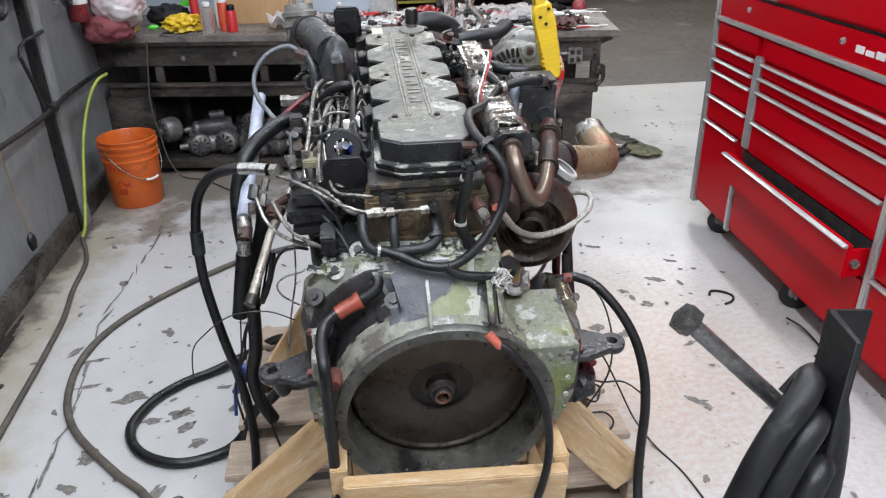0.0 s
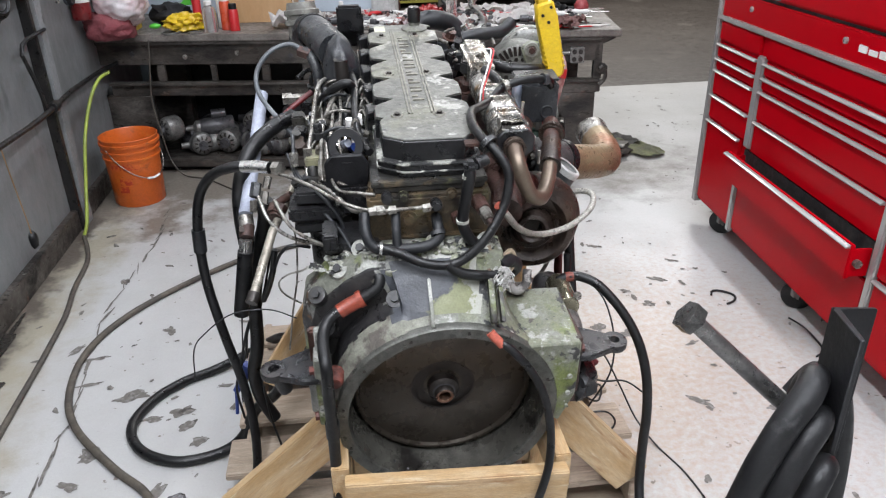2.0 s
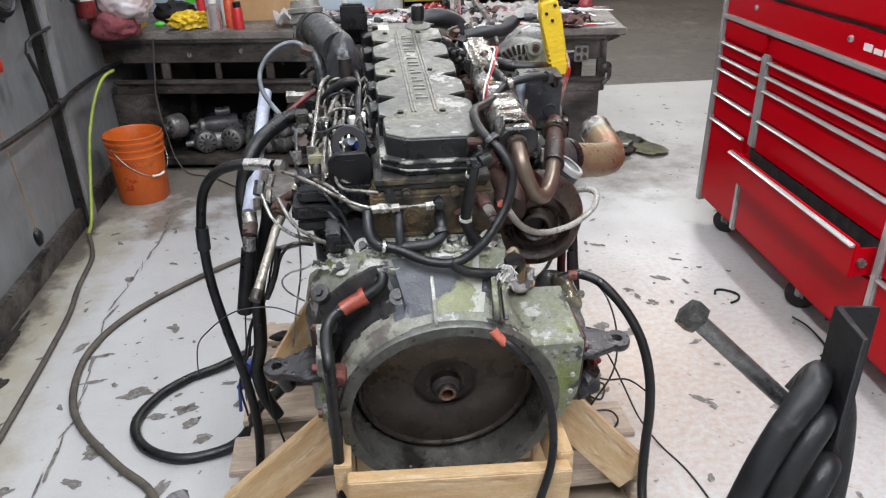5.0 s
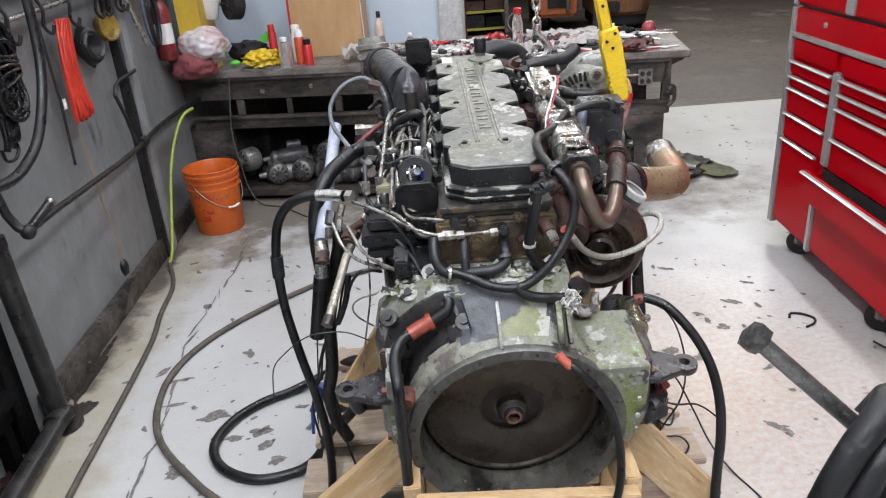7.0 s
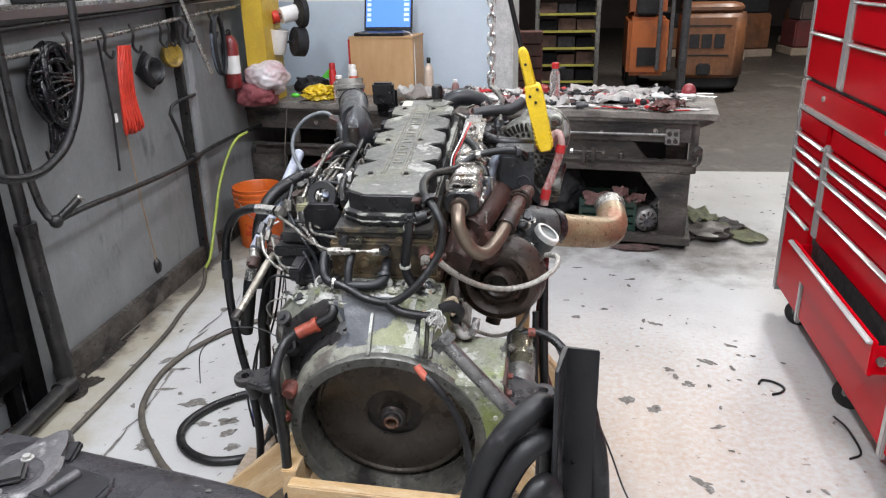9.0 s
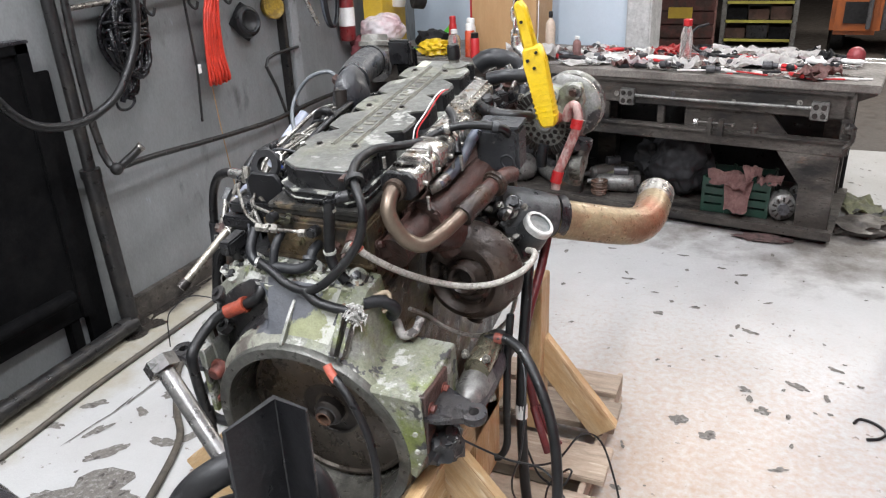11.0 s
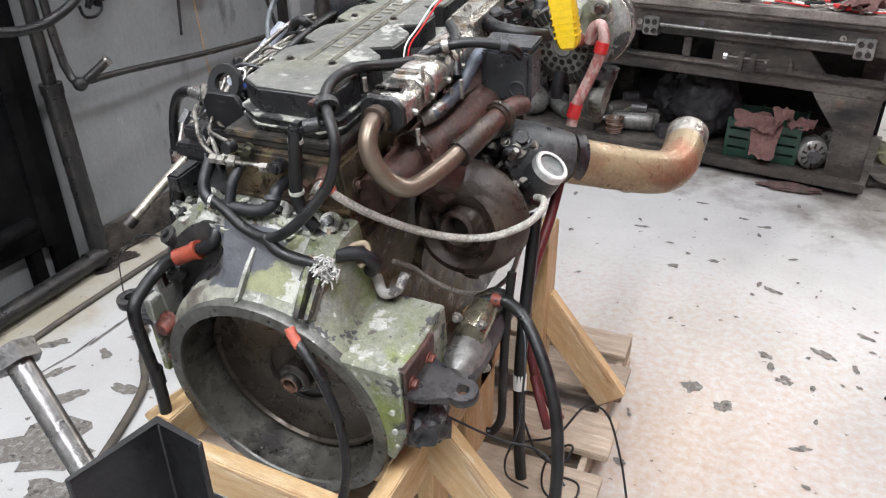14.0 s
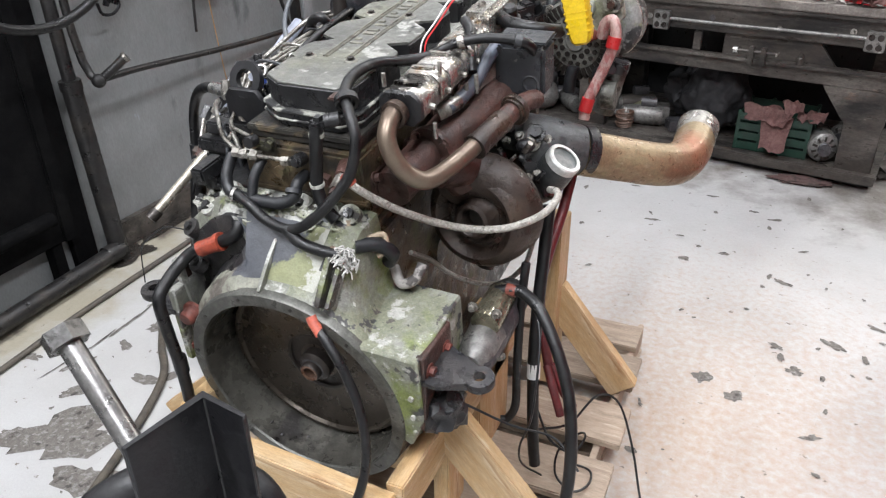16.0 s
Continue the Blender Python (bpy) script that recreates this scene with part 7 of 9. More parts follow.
box("top_stile", (.462, -.012, 1.128), (.520, .012, 1.80), CHROME, chest, 0.006)
for z0, z1 in ((1.325, 1.80), (1.130, 1.320)):
    drawer(.035, .455, z0, z1)
for z0, z1 in ((1.47, 1.80), (1.320, 1.462), (1.130, 1.312)):
    drawer(.527, 1.90, z0, z1)
for x in (.23, .95, 1.75):
    for y in (.06, .54):
        w = lathe("caster", ((0.0, -0.018), (0.052, -0.018), (0.060, -0.012), (0.060, 0.012), (0.052, 0.018), (0.0, 0.018)), RUBBER, chest, Matrix.Translation((x, y, .060)) @ ZX @ Matrix.Rotation(radians(35), 4, "X"), 28, "black rubber caster wheel")
        box("caster_fork", (x - .022, y - .03, .055), (x + .022, y + .03, .102), CHROME, w, 0.004)
        cyl("caster_hub", (x - .021, y, .060), (x + .021, y, .060), 0.016, CHROME, w)

# ---- bucket ----
bucket = thing("bucket", "orange plastic bucket with a wire handle and faded red print", "bucket", pose(-1.36, 2.76, 0, 0, 0, 50))
lathe("bucket_body", ((0.0, 0.0), (0.128, 0.0), (0.132, 0.006), (0.143, 0.26), (0.150, 0.262), (0.150, 0.272), (0.144, 0.274), (0.1445, 0.30), (0.152, 0.302), (0.152, 0.312), (0.146, 0.314), (0.147, 0.335), (0.156, 0.337), (0.156, 0.352), (0.149, 0.354), (0.150, 0.37), (0.153, 0.375), (0.149, 0.378), (0.1455, 0.372), (0.138, 0.26), (0.126, 0.012), (0.0, 0.010)), ORANGE_PLASTIC, bucket, None, 56)
tube("bucket_handle", [(.150 * math.cos(a), .150 * math.sin(a) if False else -.155 * math.sin(a) - .004, .325 - .165 * math.sin(a)) for a in (math.pi * k / 12 for k in range(13))], 0.0028, ZINC, bucket, 8, 2, label="wire bail handle")
tube("handle_grip", [(.150 * math.cos(a), -.155 * math.sin(a) - .005, .325 - .165 * math.sin(a)) for a in (math.pi * (.42 + .02 * k) for k in range(9))], 0.0065, WHITE_PLASTIC, bucket, 10, 1)
for x0, x1, z in ((-1.5, -1.1, .235), (-1.0, -.4, .235), (-1.25, -.75, .150), (-1.35, -.95, .105), (-.7, -.45, .16)):
    pts = [(x0 + (x1 - x0) * k / 6) for k in range(7)]
    bm = bmesh.new()
    lowr, upr = [], []
    for a in pts:
        rr = .1325 + (z / .26) * .0110
        lowr.append(bm.verts.new((rr * math.sin(a), -rr * math.cos(a), z - .018)))
        upr.append(bm.verts.new(((rr + .0016) * math.sin(a), -(rr + .0016) * math.cos(a), z + .018)))
    for k in range(6):
        bm.faces.new((lowr[k], lowr[k + 1], upr[k + 1], upr[k]))
    part("bucket_print", bm, FADED_RED, bucket)


# ---- workbench, in its own frame: x along the front to its right end at 0, y to the back ----
bench = thing("workbench", "long greasy steel workbench with an open lower shelf", "workbench", BENCH)
BL = -3.27
box("bench_top", (BL, -.01, .762), (0.0, .86, .800), BENCH_TOP, bench, 0.005)
box("front_beam", (BL + .02, .03, .625), (-.115, .06, .762), STEEL_GREASY, bench, 0.004)
box("beam_flange", (BL + .02, .0, .742), (-.115, .06, .7618), STEEL_GREASY, bench, 0.003)
box("lower_beam", (BL + .10, .02, .445), (-.12, .055, .525), STEEL_GREASY, bench, 0.004)
box("lower_flange", (BL + .10, -.015, .512), (-.10, .05, .526), STEEL_GREASY, bench, 0.003)
prism("mid_panel", ((-.95, .52), (-.40, .52), (-.50, .632), (-.95, .632)), -.075, -.055, STEEL_GREASY, bench, XZ, 0.003)
box("mid_panel", (-1.95, .055, .52), (-1.55, .075, .628), STEEL_GREASY, bench, 0.003)
for x0, x1 in ((-.30, -.13), (-1.72, -1.55), (-3.22, -2.92)):
    bm = bmesh.new()
    add_prism(bm, ((x0, .0), (x1, .0), (x1, .445), (x0 - .14 if x0 > -2 else x0, .445), (x0 - .12 if x0 > -2 else x0, .42), (x0, .28)), -.07, -.025, XZ, 0.004)
    part("bench_leg", bm, STEEL_GREASY, bench)
    box("bench_leg", (x0 + .02, .70, 0.0), (x1 - .02, .80, .762), STEEL_GREASY, bench, 0.004)
box("end_post", (-.15, .03, .445), (-.10, .09, .762), STEEL_GREASY, bench, 0.004)
prism("end_gusset", ((-.115, .762), (-.015, .762), (-.015, .735), (-.10, .70)), -.30, -.10, STEEL_GREASY, bench, XZ, 0.003)
box("lower_shelf", (BL + .05, -.06, .040), (-.10, .82, .061), STEEL_GREASY, bench, 0.004)
box("shelf_lip", (BL + .05, -.075, .034), (-.10, -.055, .078), STEEL_GREASY, bench, 0.004)
# black strip standing in for the dark shadow beneath the shelf lip
box("toe_board", (BL + .06, -.01, .003), (-.12, .01, .040), BLACK_PAINT, bench, 0.003)
box("bench_back", (BL + .02, .82, .05), (-.13, .84, .76), BLACK_PAINT, bench, 0.0)
for x in (-.257, -1.276):
    o = box("outlet_box", (x - .042, -.012, .618), (x + .042, .03, .705), SILVER_CAST, bench, 0.004, label="grey double socket box")
    for dx in (-.019, .019):
        for dz in (.64, .682):
            cyl("socket", (x + dx, -.0135, dz), (x + dx, -.008, dz), 0.014, HUB_DARK, o, seg=18)
tube("conduit", ((-1.23, .0, .672), (-.9, .0, .670), (-.55, .0, .672), (-.30, .0, .674)), 0.0085, SILVER_CAST, bench, 10, 1, label="steel conduit between the socket boxes")
vice = thing("clamp_screw", "small greasy clamp with a steel screw on the bench beam", "clamp", BENCH)
cyl("screw", (-.86, -.03, .566), (-.66, -.03, .566), 0.007, STEEL_GREASY, vice)
box("jaw", (-.80, -.05, .505), (-.775, .0, .59), STEEL_GREASY, vice, 0.004)
box("jaw", (-.74, -.05, .505), (-.715, .0, .59), STEEL_GREASY, vice, 0.004)
cyl("screw_knob", (-.875, -.03, .566), (-.855, -.03, .566), 0.016, BARE_STEEL, vice)
cyl("tee_bar", (-.665, -.055, .566), (-.665, -.005, .566), 0.006, ALLOY, vice)
lathe("bolt_stub", ((0.0, 0.0), (0.018, 0.0), (0.018, 0.03), (0.012, 0.035), (0.012, 0.05), (0.0, 0.05)), STEEL_GREASY, vice, Matrix.Translation((-.56, -.0, .526)), 14)
hookb = thing("edge_clamp", "dark clamp hanging at the bench end", "clamp", BENCH)
bm = bmesh.new()
add_tube(bm, [(-.10, -.02, .60), (-.085, -.03, .57), (-.09, -.03, .53), (-.12, -.03, .50)], 0.012, 8, 3)
add_blob(bm, (-.105, -.02, .59), (.03, .02, .03), 4, 0.4)
part("clamp_body", bm, STEEL_GREASY, hookb)


def B(x, y, z=0.0):
    return BENCH @ Vector((x, y, z))


def at_bench(x, y, z, rz=0.0):
    return BENCH @ pose(x, y, z, 0, 0, rz)


TOP = .8005        # in the bench's own height
DECK = TOP * 1.015
# ---- things on the lower shelf ----
def small_motor(x, y, z, turn, size, material, tilt=0):
    th = thing("starter_motor", "used starter motor lying on the bench shelf", "starter motor", at_bench(x, y, z, turn) @ pose(0, 0, 0, tilt, 0, 0), "spare motors on the shelf")
    s = size
    lathe("motor_body", ((0.0, -.10 * s), (.035 * s, -.10 * s), (.045 * s, -.08 * s), (.048 * s, -.03 * s), (.05 * s, .0), (.05 * s, .09 * s), (.044 * s, .10 * s), (.0, .10 * s)), material, th, Matrix.Translation((0, 0, .05 * s)) @ ZX, 24)
    lathe("motor_solenoid", ((0.0, -.03 * s), (.026 * s, -.03 * s), (.026 * s, .05 * s), (.0, .055 * s)), CASTING, th, Matrix.Translation((.01 * s, .0, .115 * s)) @ ZX, 20)
    lathe("motor_nose", ((0.0, -.17 * s), (.014 * s, -.17 * s), (.016 * s, -.13 * s), (.040 * s, -.11 * s), (.042 * s, -.09 * s)), SILVER_CAST, th, Matrix.Translation((0, 0, .05 * s)) @ ZX, 20)
    return th


def spare_alternator(x, y, z, turn, size=1.0):
    th = thing("alternator", "used alternator lying on the bench shelf", "alternator", at_bench(x, y, z, turn), "spare alternators on the shelf")
    s = size
    lathe("alternator_body", ((0.02 * s, -.062 * s), (.05 * s, -.06 * s), (.07 * s, -.045 * s), (.075 * s, -.02 * s), (.075 * s, .04 * s), (.06 * s, .06 * s), (.0, .062 * s)), SILVER_CAST, th, Matrix.Translation((0, 0, .076 * s)) @ ZY, 32)
    lathe("alternator_pulley", ((0.0, -.09 * s), (.03 * s, -.09 * s), (.022 * s, -.078 * s), (.03 * s, -.066 * s), (.0, -.06 * s)), CASTING, th, Matrix.Translation((0, 0, .076 * s)) @ ZY, 24)
    for k in range(10):
        m = Matrix.Translation((0, 0, .076 * s)) @ Matrix.Rotation(2 * math.pi * k / 10, 4, "Y")
        box("alternator_vent", (-.005 * s, -.0615 * s, .034 * s), (.005 * s, -.045 * s, .058 * s), HUB_DARK, th, 0.0, m)
    return th


SH = .062
for x, w in ((-2.86, .05), (-2.52, .035), (-2.20, .05), (-1.62, .06), (-1.42, .03), (-1.10, .04)):
    box("beam_bracket", (x, .024, .528), (x + w, .05, .622), STEEL_GREASY, bench, 0.004)
for k in range(9):
    bolt((-3.0 + .33 * k, .028, .69 - .02 * (k % 2)), (0, -1, 0), ALLOY if k % 3 else CASTING, bench, .010, .008, "beam_bolt")
mr = random.Random(31)
for k in range(11):
    x, y, z = -2.85 + .085 * k, mr.uniform(.06, .22), SH + (.0 if k % 3 else .10)
    (small_motor(x, y, z, mr.uniform(-70, 70), mr.uniform(1.1, 1.4), (SILVER_CAST, CASTING)[k % 2]) if k % 2 else spare_alternator(x, y, z, mr.uniform(-50, 50), mr.uniform(.9, 1.15)))
for x, y, turn, s, mt in ((-2.62, .16, 30, 1.25, SILVER_CAST), (-2.40, .25, -20, 1.0, CASTING), (-2.20, .14, 60, 1.1, SILVER_CAST), (-2.05, .30, 10, 1.0, CASTING),
                          (-2.75, .40, 80, 1.1, CASTING), (-2.5, .45, 0, 1.1, STEEL_GREASY), (-1.36, .16, 15, 1.1, SILVER_CAST), (-1.85, .20, -40, 1.0, SILVER_CAST), (-1.48, .35, 40, 1.1, STEEL_GREASY)):
    small_motor(x, y, SH, turn, s, mt)
for x, y, turn, s in ((-2.55, .30, 20, 1.0), (-2.28, .38, -30, 1.0), (-.385, .10, 20, 1.0), (-.30, .30, -15, 1.0), (-2.68, .26, 70, 0.9)):
    spare_alternator(x, y, SH, turn, s)
tagged(blob("duffel_bag", B(-.99, .26, .25), (.16, .15, .18), BLACK_CLOTH, None, 8, 0.24, 1.9, 5, floor=SH), "slumped black cloth bag on the bench shelf", "bag")
tagged(blob("jacket", B(-1.18, .40, .22), (.12, .14, .13), BLACK_CLOTH, None, 19, 0.4, 2.4, 4, floor=SH), "crumpled black jacket on the bench shelf", "jacket")


def crate(x, y, turn, w=.24, d=.30, h=.20):
    th = thing("plastic_crate", "dark green slatted plastic crate on the bench shelf", "crate", at_bench(x, y, SH, turn), "green crates")
    for sx in (-1, 1):
        for k in range(4):
            box("crate_slat", (sx * w / 2 - .004, -d / 2, .005 + k * .049), (sx * w / 2 + .004, d / 2, .042 + k * .049), GREEN_CRATE, th, 0.002)
    for sy in (-1, 1):
        for k in range(4):
            box("crate_slat", (-w / 2, sy * d / 2 - .004, .005 + k * .049), (w / 2, sy * d / 2 + .004, .042 + k * .049), GREEN_CRATE, th, 0.002)
        for sx in (-1, -.33, .33, 1):
            box("crate_post", (sx * w / 2 - .009, sy * d / 2 - .007, 0), (sx * w / 2 + .009, sy * d / 2 + .007, h), GREEN_CRATE, th, 0.002)
    box("crate_floor", (-w / 2, -d / 2, 0), (w / 2, d / 2, .005), GREEN_CRATE, th, 0.0)
    return th


crate(-.63, .20, 2, .35)


def rag(name, centre, size, material, label, seed, drop=0.0, turn=0.0, n=20, fold=1.0):
    """A crumpled cloth: a sheet folded in waves, with thickness."""
    bm = bmesh.new()
    grid = []
    for i in range(n + 1):
        row = []
        for j in range(n + 1):
            u, v = i / n - .5, j / n - .5
            f = noise.noise(Vector((u * 4 * fold + seed, v * 4 * fold, seed * 1.7))) + .3 * noise.noise(Vector((u * 9 * fold, v * 9 * fold + seed, seed)))
            z = size[2] * (.5 + .8 * f) - drop * max(0, -v) * 2
            e = 1 - .16 * (abs(u) * abs(v) * 4) - .12 * noise.noise(Vector((u * 3, v * 3, seed * 2.3)))
            p = Vector((u * size[0] * e * (1 + .10 * f), v * size[1] * e * (1 - .08 * f), z if drop else max(z, 0.002)))
            row.append(bm.verts.new(p))
        grid.append(row)
    for i in range(n):
        for j in range(n):
            bm.faces.new((grid[i][j], grid[i + 1][j], grid[i + 1][j + 1], grid[i][j + 1]))
    bmesh.ops.solidify(bm, geom=bm.faces[:], thickness=0.003)
    ob = part(name, bm, material, None, "", 70)
    ob.matrix_world = Matrix.Translation(centre) @ Matrix.Rotation(radians(turn - 9), 4, "Z")
    return tagged(ob, label, "rag")


rag("shop_rag", B(-.61, .035, SH + .175), (.14, .15, .03), RAG_PINK, "crumpled pink shop rag hanging over the green crate", 3, 0.15, turn=4, n=28, fold=.75)
rag("shop_rag", B(-.66, .045, SH + .19), (.24, .09, .045), RAG_PINK, "crumpled pink shop rag draped along the crate's edge", 5, 0.05, turn=-14, n=28, fold=.8)
rag("shop_rag", B(-.55, .06, SH + .235), (.10, .09, .055), RAG_PINK, "pink shop rag bunched up on the crate", 8, 0.03, turn=30, n=24, fold=.7)
rag("shop_rag", B(-.46, .08, SH + .195), (.13, .08, .04), RAG_PINK, "pink shop rag trailing off the crate's end", 12, 0.02, turn=8, n=22, fold=1.1)
wl = thing("wire_coil", "coil of brown wire lying on the bench shelf", "wire coil", at_bench(-1.44, .06, SH))
for k in range(9):
    r0 = .038 + .003 * (k % 3)
    tube("coil_turn", [(r0 * math.cos(a) * 1.1, r0 * math.sin(a), .010 + .009 * k + .004 * math.sin(a + k)) for a in (2 * math.pi * j / 14 for j in range(15))], .0055, paint("brown_wire", (0.11, 0.065, 0.045), (0.16, 0.10, 0.075), scale=20, rough=0.5) if k == 0 else bpy.data.materials["brown_wire"], wl, 7, 2)
for x, y, w, d, h, mt, lab, turn in ((-1.30, .24, .06, .05, .10, SILVER_CAST, "pale metal box on the bench shelf", 20), (-1.40, .26, .05, .05, .085, TAN_RAG, "small olive box on the bench shelf", -12), (-1.17, .16, .045, .05, .06, CASTING, "small grey casting box on the bench shelf", 35)):
    tagged(box("shelf_box", (-w, -d, 0), (w, d, h), mt, None, 0.006, at_bench(x, y, SH, turn)), lab, "box")
tagged(blob("floor_rag", B(-.42, -.10, .012), (.13, .05, .014), paint("oily_floor_rag", (0.09, 0.05, 0.045), (0.05, 0.035, 0.03), scale=14, rough=0.8, grain=0.2), None, 5, 0.4, 2.5, 3, floor=0.001), "dark flattened rag on the floor below the bench", "rag")
# tarpaulin heap past the bench end
rag("tarpaulin", Vector((1.66, 3.08, .004)), (.22, .40, .030), TAN_RAG, "olive tarpaulin lying crumpled on the floor", 31, turn=32, n=26, fold=.8)
rag("tarpaulin", Vector((1.46, 3.42, .004)), (.22, .34, .055), TAN_RAG, "olive tarpaulin heaped against the bench end", 37, turn=24, n=26, fold=.9)
rag("grey_sheet", Vector((1.56, 3.24, .004)), (.30, .28, .035), paint("grey_sheet", (0.22, 0.215, 0.20), (0.12, 0.115, 0.105), scale=9, rough=0.8, grain=0.2), "oily grey sheet crumpled beside the bench", 23, turn=30, n=22)
tagged(blob("oily_cloth", (1.45, 3.04, .03), (.14, .12, .05), STEEL_GREASY, None, 6, 0.5, 2.5, 3, floor=0.001), "grey oily cloth heaped beside the bench", "rag")
tagged(tube("hanging_wire", ((-1.27, 3.20, .79), (-1.29, 3.185, .62), (-1.31, 3.18, .44), (-1.29, 3.18, .25), (-1.26, 3.16, .09), (-1.18, 3.08, .012), (-1.036, 3.0, .006), (-.864, 2.805, .006)), 0.0045, HOSE_BROWN, None, 7), "thin brown wire hanging off the bench to the floor", "wire")

# ---- laptop on its plywood box ----
pbox = thing("plywood_box", "plywood box standing on the bench as a laptop stand", "box", at_bench(-2.30, .42, TOP, 4))
box("box_front", (-.235, -.012, 0), (.235, .0, .373), PLY, pbox, 0.002)
box("box_side", (-.235, .0, 0), (-.222, .30, .373), PLY, pbox, 0.002)
box("box_side", (.222, .0, 0), (.235, .30, .373), PLY, pbox, 0.002)
box("box_lid", (-.240, -.016, .373), (.240, .305, .387), PLY, pbox, 0.002)
box("box_red_edge", (-.250, -.01, .05), (-.238, .02, .370), RED_PLASTIC, pbox, 0.002)
lap = thing("laptop", "open black laptop with a lit blue screen", "laptop", at_bench(-2.315, .42, TOP + .388, 4))
box("keyboard_deck", (-.185, -.01, 0), (.185, .235, .022), RUBBER, lap, 0.004)
box("deck_edge", (-.186, -.012, .016), (.186, .0, .023), ALLOY, lap, 0.002)
tilt = Matrix.Translation((0, .235, .022)) @ Matrix.Rotation(radians(-14), 4, "X")
box("screen_lid", (-.185, -.004, 0), (.185, .010, .245), RUBBER, lap, 0.005, tilt)
scr = box("screen", (-.170, -.0062, .022), (.170, -.004, .232), SCREEN, lap, 0.0, tilt, "lit blue screen")
for c in range(2):
    for k in range(5):
        box("screen_icon", (-.160 + c * .282, -.0072, .060 + k * .034), (-.130 + c * .290, -.0062, .080 + k * .034), SCREEN_ICON, scr, 0.0, tilt)
tagged(tube("white_cable", (B(-2.16, .5, TOP + .42), B(-2.08, .48, TOP + .38), B(-2.06, .45, TOP + .2), B(-2.05, .42, TOP + .02)), 0.003, WHITE_PLASTIC, None, 6), "thin white cable down from the laptop", "cable")


# ---- bottles, cans and boxes on the bench ----
def bottle(name, x, y, r, h, material, cap, label, category="bottle", neck=0.4, turn=0.0):
    th = thing(name, label, category, at_bench(x, y, TOP, turn))
    nr = r * neck
    lathe("bottle_body", ((0.0, 0.0), (r * .95, 0.0), (r, r * .1), (r, h * .66), (r * .85, h * .76), (nr, h * .84), (nr, h * .9), (0.0, h * .9)), material, th, None, 24)
    lathe("cap", ((nr * 1.2, h * .86), (nr * 1.25, h * .98), (nr * .9, h), (0.0, h)), cap, th, None, 18)
    return th


def spray_can(x, y, material, cap, label, h=.20, r=.033, z=TOP):
    th = thing("spray_can", label, "can", at_bench(x, y, z))
    lathe("can_body", ((0.0, 0.0), (r, 0.0), (r * 1.03, .004), (r, .008), (r, h * .74), (r * .8, h * .80), (0.0, h * .80)), material, th, None, 24)
    lathe("can_cap", ((r * .82, h * .78), (r * .82, h * .97), (r * .7, h), (0.0, h)), cap, th, None, 20)
    return th


bottle("squeeze_bottle", -1.93, .36, .032, .26, paint("cream_bottle", (0.62, 0.50, 0.40), (0.55, 0.45, 0.36), scale=6, rough=0.4), RUBBER, "cream squeeze bottle with a dark nozzle", neck=.35)
bottle("soap_bottle", -1.72, .30, .026, .13, RAG_PINK, WHITE_PLASTIC, "pink plastic bottle with a white cap", neck=.45)
bottle("brake_cleaner", -1.02, .22, .034, .25, BOTTLE_CLEAR, RED_PLASTIC, "clear bottle with a red cap", neck=.6)
spray_can(-2.42, .16, paint("red_can_label", (0.58, 0.08, 0.03), (0.5, 0.06, 0.03), scale=8, rough=0.35), WHITE_PLASTIC, "red spray can with white cap")
spray_can(-2.47, .26, WHITE_PLASTIC, WHITE_PLASTIC, "white spray can standing on the bench", .22)
spray_can(-2.36, .12, RED_PLASTIC, RUBBER, "red and white spray can", .15, .030)
bottle("oil_bottle", -2.50, .09, .042, .17, BOTTLE_CLEAR, WHITE_PLASTIC, "clear plastic bottle on the bench", neck=.45)
spray_can(-2.66, .34, RED_PLASTIC, RED_PLASTIC, "tall red can beside the plywood box", .22, .027)
tagged(blob("cloth_bag", (-1.455, 3.18, DECK + .06), (.130, .13, .090), RAG_MAROON, None, 4, 0.3, 2.0, 4, floor=DECK), "maroon cloth bundle on the bench", "bag")
tagged(blob("plastic_bag", (-1.385, 3.22, DECK + .17), (.150, .12, .105), BAG_FILM, None, 9, 0.20, 1.5, 5), "pale plastic bag full of rags on the bundle", "bag")
tagged(blob("yellow_cloth", B(-2.67, .12, TOP + .05), (.11, .08, .055), YELLOW, None, 3, 0.45, 3.0, 4, floor=DECK), "yellow cloth bag on the bench", "cloth")
tagged(blob("green_toy_block", B(-2.86, .12, TOP + .03), (.035, .02, .016), GREEN_NEON, None, 3, 0.2, 2, 2, floor=DECK), "bright green plastic tool", "tool")
tagged(blob("black_cloth", B(-2.86, .40, TOP + .06), (.12, .10, .07), BLACK_CLOTH, None, 13, 0.4, 2.6, 3, floor=DECK), "black cloth on the bench", "cloth")
prism_ob = prism("green_cone", ((-.04, 0), (.04, 0), (.035, .07)), -.02, .02, GREEN_NEON, None, at_bench(-2.78, .48, TOP + .10, 10) @ XZ, 0.003)
tagged(prism_ob, "small bright green plastic wedge", "wedge")
for k, (x, y) in enumerate(((-2.74, .045), (-2.58, .04))):
    tagged(lathe("snap_ring", ((.045 - k * .01, 0), (.045 - k * .01, .008), (.058 - k * .01, .008), (.058 - k * .01, 0), (.045 - k * .01, 0)), SILVER_CAST, None, at_bench(x, y, TOP), 30), "grey metal ring on the bench edge", "ring")
